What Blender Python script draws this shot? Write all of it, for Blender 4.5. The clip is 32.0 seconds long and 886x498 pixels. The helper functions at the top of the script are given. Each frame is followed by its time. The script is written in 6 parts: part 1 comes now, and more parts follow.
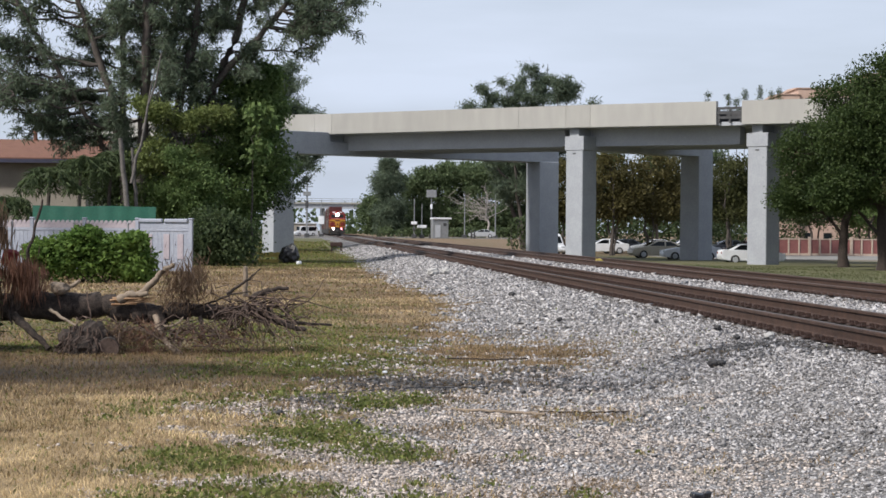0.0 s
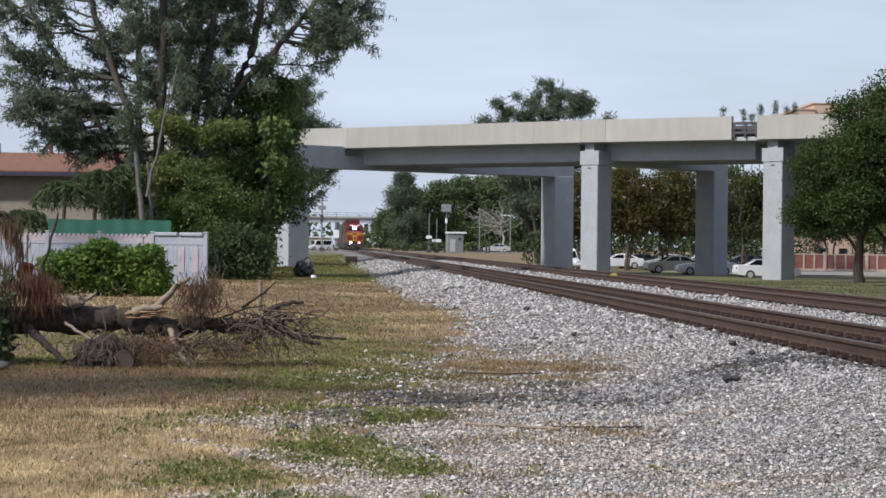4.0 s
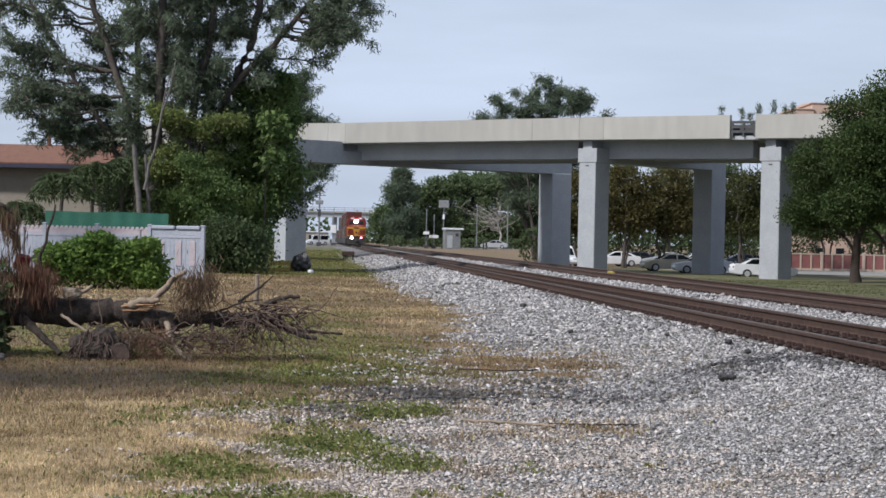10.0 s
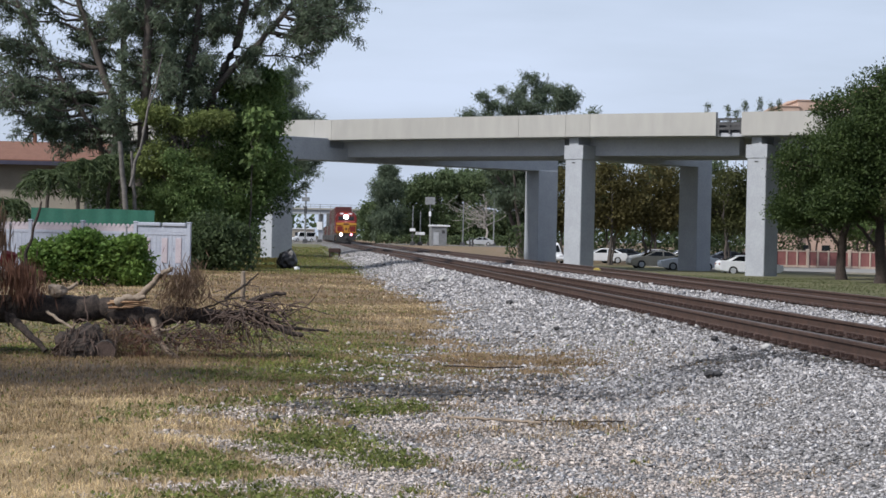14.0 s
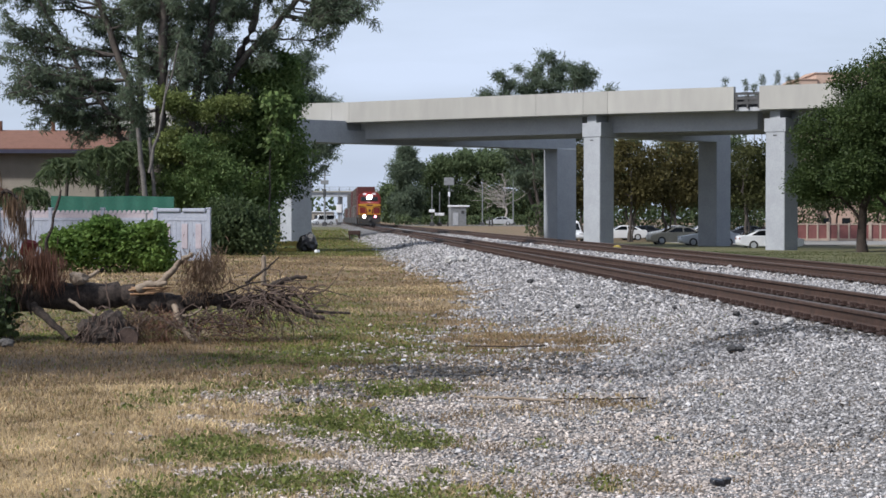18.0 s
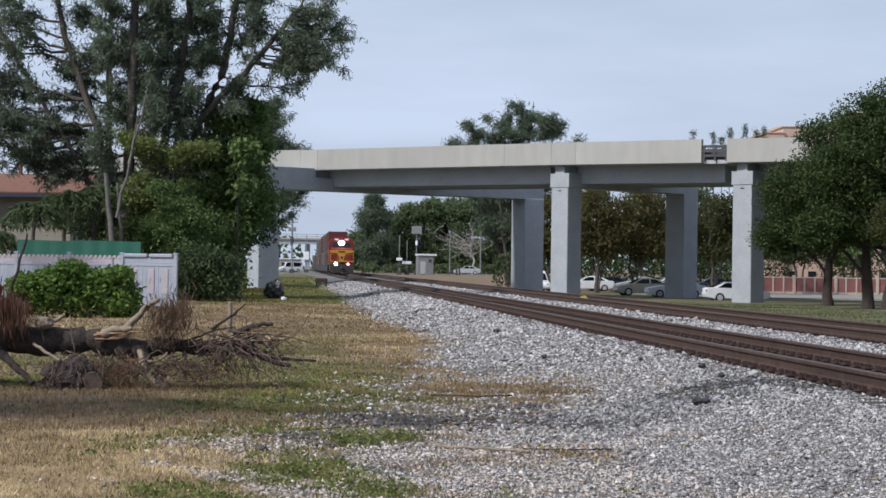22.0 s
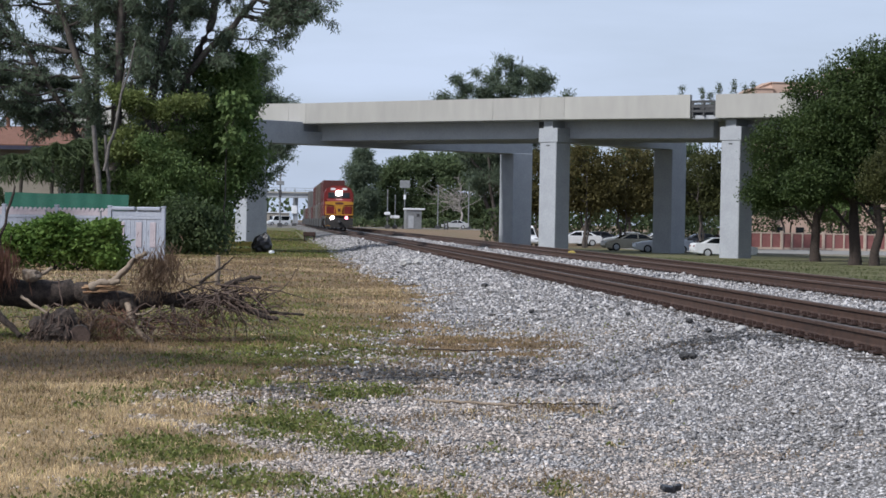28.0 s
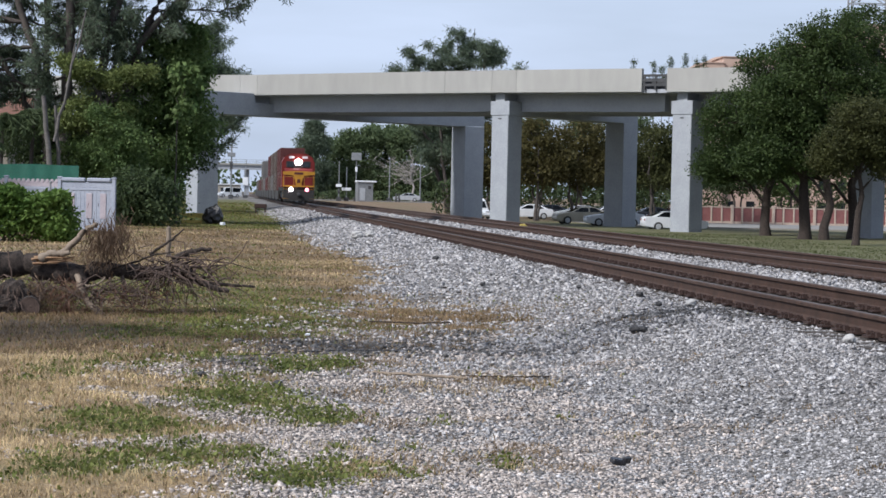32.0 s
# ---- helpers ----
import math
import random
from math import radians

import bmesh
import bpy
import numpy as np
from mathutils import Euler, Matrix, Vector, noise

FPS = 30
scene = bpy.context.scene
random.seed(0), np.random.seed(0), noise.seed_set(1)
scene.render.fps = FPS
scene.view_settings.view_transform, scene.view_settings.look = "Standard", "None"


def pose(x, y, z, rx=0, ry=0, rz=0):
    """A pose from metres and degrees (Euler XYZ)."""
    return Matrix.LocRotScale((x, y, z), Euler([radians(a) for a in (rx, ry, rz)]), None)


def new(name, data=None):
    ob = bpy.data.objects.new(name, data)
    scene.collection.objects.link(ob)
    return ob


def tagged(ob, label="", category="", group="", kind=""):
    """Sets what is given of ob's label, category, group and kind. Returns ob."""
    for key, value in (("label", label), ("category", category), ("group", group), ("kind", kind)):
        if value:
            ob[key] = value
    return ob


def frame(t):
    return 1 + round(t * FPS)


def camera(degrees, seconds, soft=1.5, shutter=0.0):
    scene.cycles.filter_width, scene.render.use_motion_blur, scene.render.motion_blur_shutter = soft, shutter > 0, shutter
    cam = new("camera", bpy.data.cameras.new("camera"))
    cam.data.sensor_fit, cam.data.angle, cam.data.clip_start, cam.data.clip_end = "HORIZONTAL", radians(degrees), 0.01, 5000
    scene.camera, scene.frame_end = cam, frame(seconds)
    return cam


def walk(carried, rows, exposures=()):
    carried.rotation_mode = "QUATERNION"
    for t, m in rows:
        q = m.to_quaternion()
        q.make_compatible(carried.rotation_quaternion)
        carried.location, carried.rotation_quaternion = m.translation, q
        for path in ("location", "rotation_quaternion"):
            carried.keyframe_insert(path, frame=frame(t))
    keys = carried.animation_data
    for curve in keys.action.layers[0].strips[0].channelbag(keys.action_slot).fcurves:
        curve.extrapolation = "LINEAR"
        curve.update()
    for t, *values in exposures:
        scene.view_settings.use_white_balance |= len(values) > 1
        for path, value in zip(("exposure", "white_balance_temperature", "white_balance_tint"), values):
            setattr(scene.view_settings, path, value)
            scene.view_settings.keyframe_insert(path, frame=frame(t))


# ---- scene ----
EYE = (0.0, 0.0, 1.6)
# seconds, tilt, lean, heading
PATH = [
    (0, 89.49, -0.483, -0.58), (0.5, 89.148, -0.535, -0.37), (1, 89.591, -0.478, -0.459), (1.5, 89.735, -0.546, -0.05),
    (2, 89.901, -0.501, 0.001), (2.5, 90.187, -0.593, 0.022), (3, 90.053, -0.536, 0.095), (3.5, 89.967, -0.586, -0.199),
    (5.5, 89.702, -0.878, 0.066), (6, 89.79, -0.799, -0.178), (6.5, 89.673, -0.894, 0.276), (7, 90.176, -0.908, 0.483),
    (7.5, 90.138, -0.867, 0.464), (8, 90.035, -1.062, 0.055), (8.5, 90.267, -1.234, -0.07), (9, 90.182, -1.141, -0.482),
    (9.5, 89.849, -1.115, -0.737), (10, 89.777, -1.211, -0.242), (10.5, 89.918, -1.259, -0.423), (11, 89.973, -1.268, -0.498),
    (11.5, 89.947, -1.177, -0.953), (12, 89.69, -1.092, -0.796), (12.5, 89.66, -0.991, -0.743), (13, 89.61, -1.001, -0.584),
    (13.5, 89.835, -1.274, -0.581), (15.5, 88.856, -0.767, -0.714), (16, 88.82, -0.553, -0.147), (16.5, 88.733, -0.205, 0.134),
    (17, 89.042, -0.184, 0.18), (17.5, 89.214, -0.152, -0.139), (18, 89.141, -0.084, -0.078), (18.5, 89.811, -0.32, -0.198),
    (19, 89.955, -0.273, -0.341), (19.5, 90.208, -0.485, -0.61), (20, 90.25, -0.563, -0.499), (20.5, 90.285, -0.694, -0.907),
    (21, 90.506, -0.85, -1.053), (21.5, 90.479, -0.934, -0.692), (22, 90.521, -0.786, -1.001), (22.5, 90.502, -0.815, -1.009),
    (23, 90.502, -0.702, -0.778), (23.5, 90.268, -0.865, -1.02), (24, 90.172, -0.96, -1.376), (24.5, 90.244, -1.05, -1.007),
    (25, 90.055, -1.11, -1.11), (25.5, 89.835, -1.1, -0.978), (27.5, 89.254, -0.95, -1.289), (28, 89.24, -1.023, -1.337),
    (28.5, 88.881, -0.997, -1.504), (29, 88.674, -0.976, -1.563), (29.5, 88.61, -0.986, -1.786), (30, 88.735, -1.015, -1.852),
    (30.5, 88.775, -1.001, -1.966), (31, 88.841, -0.986, -2.185), (31.5, 88.824, -1.139, -1.576), (32, 88.497, -1.289, -2.702),
]
cam = camera(24.58, 32.0, soft=1.6)
walk(cam, [(t, pose(*EYE, rx, ry, rz)) for t, rx, ry, rz in PATH], [(0.0, 0.27, 6750, 10), (6.0, 0.22, 6550, 10), (12.0, 0.17, 6450, 10), (16.0, 0.29, 6450, 10), (19.0, 0.25, 6400, 10), (22.0, 0.13, 6350, 10), (25.0, 0.08, 6330, 10), (28.0, 0.15, 6280, 10), (32.0, 0.22, 6250, 10)])

# ---- world and sun ----
SUN_AZ, SUN_EL = radians(236), radians(44)      # compass turn from +y, clockwise; height
world = bpy.data.worlds.new("sky")
scene.world = world
world.use_nodes = True
wn, wl = world.node_tree.nodes, world.node_tree.links
wn.clear()
sky = wn.new("ShaderNodeTexSky")
sky.sky_type, sky.sun_disc = "NISHITA", False
sky.sun_elevation, sky.sun_rotation = SUN_EL, SUN_AZ
sky.air_density, sky.dust_density, sky.ozone_density = 1.0, 3.0, 2.0
coord = wn.new("ShaderNodeTexCoord")
stretch = wn.new("ShaderNodeMapping")
stretch.inputs["Scale"].default_value = (1.5, 1.5, 9.0)
clouds = wn.new("ShaderNodeTexNoise")
clouds.inputs["Scale"].default_value, clouds.inputs["Detail"].default_value, clouds.inputs["Roughness"].default_value = 2.2, 5.0, 0.55
ramp = wn.new("ShaderNodeMapRange")
ramp.inputs["From Min"].default_value, ramp.inputs["From Max"].default_value = 0.35, 0.7
ramp.inputs["To Min"].default_value, ramp.inputs["To Max"].default_value = 0.7, 1.0
haze = wn.new("ShaderNodeMixRGB")
haze.inputs["Color2"].default_value = (6.55, 7.55, 9.4, 1)
back = wn.new("ShaderNodeBackground")
back.inputs["Strength"].default_value = 0.085
wout = wn.new("ShaderNodeOutputWorld")
wl.new(coord.outputs["Generated"], stretch.inputs["Vector"])
wl.new(stretch.outputs["Vector"], clouds.inputs["Vector"])
wl.new(clouds.outputs["Fac"], ramp.inputs["Value"])
rise = wn.new("ShaderNodeSeparateXYZ")
wl.new(coord.outputs["Generated"], rise.inputs["Vector"])
thin = wn.new("ShaderNodeMapRange")
thin.inputs["From Min"].default_value, thin.inputs["From Max"].default_value = 0.12, 0.6
thin.inputs["To Min"].default_value, thin.inputs["To Max"].default_value = 1.0, 0.75
wl.new(rise.outputs["Z"], thin.inputs["Value"])
fade = wn.new("ShaderNodeMath")
fade.operation = "MULTIPLY"
wl.new(ramp.outputs["Result"], fade.inputs[0])
wl.new(thin.outputs["Result"], fade.inputs[1])
wl.new(fade.outputs[0], haze.inputs["Fac"])
wl.new(sky.outputs["Color"], haze.inputs["Color1"])
wl.new(haze.outputs["Color"], back.inputs["Color"])
wl.new(back.outputs["Background"], wout.inputs["Surface"])
sun = bpy.data.lights.new("sun", "SUN")
sun.energy, sun.angle, sun.color = 4.1, radians(4), (1.0, 0.965, 0.92)
sun_ob = new("sun", sun)
sun_ob.rotation_euler = (radians(90) - SUN_EL, 0, -SUN_AZ + math.pi)
scene.view_settings.exposure = 0.0


# ---- materials ----
def shade(name, rough=0.8, metal=0.0):
    m = bpy.data.materials.new(name)
    m.use_nodes = True
    b = m.node_tree.nodes["Principled BSDF"]
    b.inputs["Roughness"].default_value, b.inputs["Metallic"].default_value = rough, metal
    return m, m.node_tree.nodes, m.node_tree.links, b


def mottled(name, c1, c2, scale=8.0, rough=0.8, bump=0.2, metal=0.0, fine=None, spots=None, vary=0.0, stretch_z=1.0, piece=0.0):
    """Two tones by noise at two scales, a fine bump, some variation from piece to piece."""
    m, n, l, b = shade(name, rough, metal)
    tc = n.new("ShaderNodeTexCoord")
    mp = n.new("ShaderNodeMapping")
    mp.inputs["Scale"].default_value = (1, 1, stretch_z)
    l.new(tc.outputs["Object"], mp.inputs["Vector"])
    a = n.new("ShaderNodeTexNoise")
    a.inputs["Scale"].default_value, a.inputs["Detail"].default_value = scale, 6
    f = n.new("ShaderNodeTexNoise")
    f.inputs["Scale"].default_value, f.inputs["Detail"].default_value = fine or scale * 9, 4
    l.new(mp.outputs["Vector"], a.inputs["Vector"])
    l.new(mp.outputs["Vector"], f.inputs["Vector"])
    mid = n.new("ShaderNodeMath")
    mid.operation = "ADD"
    l.new(a.outputs["Fac"], mid.inputs[0])
    l.new(f.outputs["Fac"], mid.inputs[1])
    r = n.new("ShaderNodeMapRange")
    r.inputs["From Min"].default_value, r.inputs["From Max"].default_value = 0.75, 1.25
    l.new(mid.outputs[0], r.inputs["Value"])
    mix = n.new("ShaderNodeMixRGB")
    mix.inputs["Color1"].default_value, mix.inputs["Color2"].default_value = (*c1, 1), (*c2, 1)
    l.new(r.outputs["Result"], mix.inputs["Fac"])
    top = mix.outputs["Color"]
    if piece:
        oi = n.new("ShaderNodeObjectInfo")
        h = n.new("ShaderNodeHueSaturation")
        v = n.new("ShaderNodeMapRange")
        v.inputs["To Min"].default_value, v.inputs["To Max"].default_value = 1 - piece, 1 + piece
        l.new(oi.outputs["Random"], v.inputs["Value"])
        l.new(v.outputs["Result"], h.inputs["Value"])
        l.new(top, h.inputs["Color"])
        top = h.outputs["Color"]
    if vary:
        g = n.new("ShaderNodeNewGeometry")
        h = n.new("ShaderNodeHueSaturation")
        v = n.new("ShaderNodeMapRange")
        v.inputs["To Min"].default_value, v.inputs["To Max"].default_value = 1 - vary, 1 + vary
        l.new(g.outputs["Random Per Island"], v.inputs["Value"])
        l.new(v.outputs["Result"], h.inputs["Value"])
        l.new(top, h.inputs["Color"])
        top = h.outputs["Color"]
    l.new(top, b.inputs["Base Color"])
    if bump:
        bp = n.new("ShaderNodeBump")
        bp.inputs["Strength"].default_value, bp.inputs["Distance"].default_value = bump, 0.02
        l.new(f.outputs["Fac"], bp.inputs["Height"])
        l.new(bp.outputs["Normal"], b.inputs["Normal"])
    return m


def leafy(name, c1, c2, vary=0.24, scale=0.8):
    m = mottled(name, c1, c2, scale, 0.6, 0.0, vary=vary, fine=3.0)
    b = m.node_tree.nodes["Principled BSDF"]
    b.inputs["Specular IOR Level"].default_value = 0.2
    n, l = m.node_tree.nodes, m.node_tree.links
    thin_leaf = n.new("ShaderNodeBsdfTranslucent")
    both = n.new("ShaderNodeMixShader")
    both.inputs["Fac"].default_value = 0.4
    l.new(b.inputs["Base Color"].links[0].from_socket, thin_leaf.inputs["Color"])
    l.new(b.outputs["BSDF"], both.inputs[1])
    l.new(thin_leaf.outputs["BSDF"], both.inputs[2])
    l.new(both.outputs["Shader"], n["Material Output"].inputs["Surface"])
    return m


def glow(name, c, strength):
    m, n, l, b = shade(name, 0.3)
    b.inputs["Base Color"].default_value = (*c, 1)
    b.inputs["Emission Color"].default_value = (*c, 1)
    b.inputs["Emission Strength"].default_value = strength
    return m


M = {}
M["concrete"] = mottled("painted_concrete", (0.26, 0.275, 0.305), (0.315, 0.335, 0.365), 0.9, 0.75, 0.1)
M["parapet"] = mottled("cream_concrete", (0.285, 0.28, 0.268), (0.335, 0.33, 0.312), 0.22, 0.8, 0.1, fine=1.3, stretch_z=0.3, piece=0.07)
M["girder"] = mottled("grey_blue_concrete", (0.31, 0.325, 0.36), (0.365, 0.38, 0.415), 0.7, 0.75, 0.1)
M["rail"] = mottled("rusty_rail_steel", (0.032, 0.017, 0.011), (0.078, 0.042, 0.029), 6, 0.7, 0.3, 0.2)
M["railtop"] = mottled("worn_rail_head", (0.085, 0.066, 0.057), (0.14, 0.11, 0.096), 9, 0.52, 0.1, 0.5)
M["rust"] = mottled("red_rust", (0.024, 0.013, 0.01), (0.05, 0.025, 0.02), 20, 0.9, 0.4)
M["tie"] = mottled("weathered_timber", (0.03, 0.025, 0.022), (0.07, 0.058, 0.05), 6, 0.9, 0.4)
M["bark"] = mottled("grey_brown_bark", (0.035, 0.03, 0.027), (0.09, 0.075, 0.066), 5, 0.9, 0.6, stretch_z=0.3)
M["deadwood"] = mottled("dead_brown_bark", (0.01, 0.008, 0.007), (0.065, 0.047, 0.039), 14, 0.95, 1.0, fine=60)
M["palewood"] = mottled("pale_bare_wood", (0.15, 0.118, 0.09), (0.26, 0.205, 0.155), 9, 0.85, 0.3)
M["twig"] = mottled("dry_twigs", (0.045, 0.03, 0.024), (0.12, 0.082, 0.066), 12, 0.9, 0.2, vary=0.3)
M["needle"] = leafy("casuarina_needles", (0.068, 0.096, 0.068), (0.15, 0.19, 0.125))
M["leaf"] = leafy("green_leaves", (0.066, 0.115, 0.038), (0.15, 0.21, 0.075))
M["leaf_bright"] = leafy("bright_green_leaves", (0.065, 0.125, 0.026), (0.155, 0.235, 0.058))
M["leaf_yellow"] = leafy("yellow_green_leaves", (0.078, 0.11, 0.033), (0.172, 0.205, 0.07))
M["leaf_dark"] = leafy("dark_green_leaves", (0.038, 0.06, 0.028), (0.085, 0.115, 0.05))
M["leaf_olive"] = leafy("olive_brown_leaves", (0.055, 0.05, 0.02), (0.115, 0.1, 0.036))
M["deadleaf"] = leafy("dead_needles", (0.1, 0.066, 0.045), (0.2, 0.135, 0.09))
M["vinyl"] = mottled("white_vinyl", (0.27, 0.295, 0.36), (0.35, 0.375, 0.44), 1.5, 0.5, 0.05)
M["pinkvinyl"] = mottled("pinkish_white_vinyl", (0.34, 0.3, 0.33), (0.42, 0.37, 0.4), 1.5, 0.5, 0.05)
M["greentarp"] = mottled("green_sheet", (0.006, 0.07, 0.047), (0.01, 0.1, 0.068), 1.2, 0.6, 0.1)
M["rooftile"] = mottled("brown_red_roof", (0.12, 0.052, 0.032), (0.18, 0.085, 0.056), 3, 0.85, 0.4)
M["stucco"] = mottled("beige_stucco", (0.24, 0.22, 0.19), (0.3, 0.27, 0.235), 2, 0.9, 0.3)
M["peach"] = mottled("peach_stucco", (0.4, 0.285, 0.23), (0.47, 0.345, 0.285), 1.0, 0.9, 0.2)
M["redpanel"] = mottled("red_brown_panel", (0.17, 0.062, 0.058), (0.23, 0.092, 0.085), 2, 0.8, 0.2)
M["cream"] = mottled("cream_stucco", (0.36, 0.28, 0.23), (0.43, 0.35, 0.29), 2, 0.9, 0.2)
M["asphalt"] = mottled("pale_asphalt", (0.15, 0.145, 0.14), (0.22, 0.215, 0.2), 0.5, 0.9, 0.2)
M["redpaint"] = mottled("red_loco_paint", (0.125, 0.01, 0.009), (0.17, 0.015, 0.013), 1.2, 0.45, 0.05)
M["yellowpaint"] = mottled("yellow_loco_paint", (0.36, 0.175, 0.018), (0.45, 0.23, 0.028), 1.5, 0.45, 0.05)
M["blackpaint"] = mottled("black_underframe", (0.012, 0.012, 0.013), (0.035, 0.032, 0.03), 3, 0.7, 0.2)
M["boxred"] = mottled("dull_red_container", (0.06, 0.012, 0.012), (0.095, 0.022, 0.02), 0.8, 0.6, 0.1)
M["boxtan"] = mottled("tan_container", (0.06, 0.044, 0.038), (0.1, 0.072, 0.06), 0.8, 0.6, 0.1)
M["boxgrey"] = mottled("grey_container", (0.085, 0.08, 0.08), (0.13, 0.125, 0.12), 0.8, 0.6, 0.1)
M["steel"] = mottled("galvanised_steel", (0.2, 0.21, 0.22), (0.29, 0.3, 0.31), 3, 0.5, 0.05, 0.5)
M["darksteel"] = mottled("dark_steel", (0.03, 0.032, 0.035), (0.06, 0.06, 0.065), 3, 0.6, 0.1)
M["white"] = mottled("white_paint", (0.6, 0.62, 0.66), (0.7, 0.72, 0.75), 2, 0.35, 0.03)
M["silver"] = mottled("silver_paint", (0.4, 0.42, 0.45), (0.5, 0.52, 0.55), 2, 0.3, 0.03, 0.3)
M["beigecar"] = mottled("champagne_paint", (0.36, 0.32, 0.25), (0.44, 0.4, 0.32), 2, 0.3, 0.03, 0.3)
M["darkcar"] = mottled("dark_car_paint", (0.03, 0.035, 0.045), (0.05, 0.055, 0.07), 2, 0.25, 0.03, 0.3)
M["tyre"] = mottled("black_rubber", (0.015, 0.015, 0.015), (0.03, 0.03, 0.03), 8, 0.9, 0.2)
M["blackbag"] = mottled("black_plastic", (0.006, 0.006, 0.009), (0.016, 0.016, 0.02), 4, 0.35, 0.4)
M["yellow"] = mottled("yellow_paint", (0.24, 0.18, 0.03), (0.32, 0.25, 0.06), 4, 0.6, 0.1)
M["lamp"] = glow("headlight_glow", (1.0, 0.84, 0.84), 14.0)
M["ditch"] = glow("ditch_light_glow", (1.0, 0.3, 0.4), 4.0)
m, n_, l_, b_ = shade("dark_glass", 0.08)
b_.inputs["Base Color"].default_value = (0.012, 0.015, 0.018, 1)
M["glass"] = m


# ---- building helpers ----
rng = np.random.default_rng(7)


def part(name, bm, mat, parent=None, label=""):
    """Links a bmesh as one mesh object, under a thing or a part."""
    me = bpy.data.meshes.new(name)
    bm.normal_update()
    bm.to_mesh(me)
    bm.free()
    me.materials.append(mat)
    ob = new(name, me)
    ob.parent = parent
    return tagged(ob, label)


def thing(name, m, label, category, group="", kind=""):
    ob = new(name)
    ob.matrix_world = m
    return tagged(ob, label, category, group, kind)


def raw(name, verts, faces, mat, parent=None, label="", smooth=False):
    """A mesh from arrays: faces all of one size."""
    verts, faces = np.asarray(verts, dtype=np.float32), np.asarray(faces, dtype=np.int32)
    me = bpy.data.meshes.new(name)
    k = faces.shape[1]
    me.vertices.add(len(verts))
    me.vertices.foreach_set("co", verts.ravel())
    me.loops.add(faces.size)
    me.loops.foreach_set("vertex_index", faces.ravel())
    me.polygons.add(len(faces))
    me.polygons.foreach_set("loop_start", np.arange(0, faces.size, k, dtype=np.int32))
    me.polygons.foreach_set("loop_total", np.full(len(faces), k, dtype=np.int32))
    me.update(calc_edges=True)
    if smooth:
        me.polygons.foreach_set("use_smooth", np.ones(len(faces), dtype=bool))
    me.materials.append(mat)
    ob = new(name, me)
    ob.parent = parent
    return tagged(ob, label)


def box(bm, sx, sy, sz, x=0, y=0, z=0, m=None, bevel=0.0):
    """A box with its middle at x, y, z; m turns it first."""
    mat = Matrix.Translation((x, y, z)) @ (m or Matrix()) @ Matrix.Diagonal((sx, sy, sz, 1))
    made = bmesh.ops.create_cube(bm, size=1, matrix=mat)
    if bevel:
        edges = {e for v in made["verts"] for e in v.link_edges}
        bmesh.ops.bevel(bm, geom=list(edges), offset=bevel, segments=1, affect="EDGES")


def one_box(name, mat, parent, sx, sy, sz, x=0, y=0, z=0, m=None, bevel=0.0, label=""):
    bm = bmesh.new()
    box(bm, sx, sy, sz, x, y, z, m, bevel)
    return part(name, bm, mat, parent, label)


def rod(bm, a, b, r1, r2=None, sides=8):
    a, b = Vector(a), Vector(b)
    d = b - a
    m = Matrix.Translation((a + b) / 2) @ d.to_track_quat("Z", "Y").to_matrix().to_4x4()
    bmesh.ops.create_cone(bm, cap_ends=True, segments=sides, radius1=r1, radius2=r1 if r2 is None else r2, depth=d.length, matrix=m)


def prism(bm, outline, x0, x1, m=None):
    """An outline in (y, z), drawn out from x0 to x1."""
    m = m or Matrix()
    a = [bm.verts.new(m @ Vector((x0, y, z))) for y, z in outline]
    b = [bm.verts.new(m @ Vector((x1, y, z))) for y, z in outline]
    n = len(outline)
    bm.faces.new(a[::-1])
    bm.faces.new(b)
    for i in range(n):
        bm.faces.new((a[i], a[(i + 1) % n], b[(i + 1) % n], b[i]))


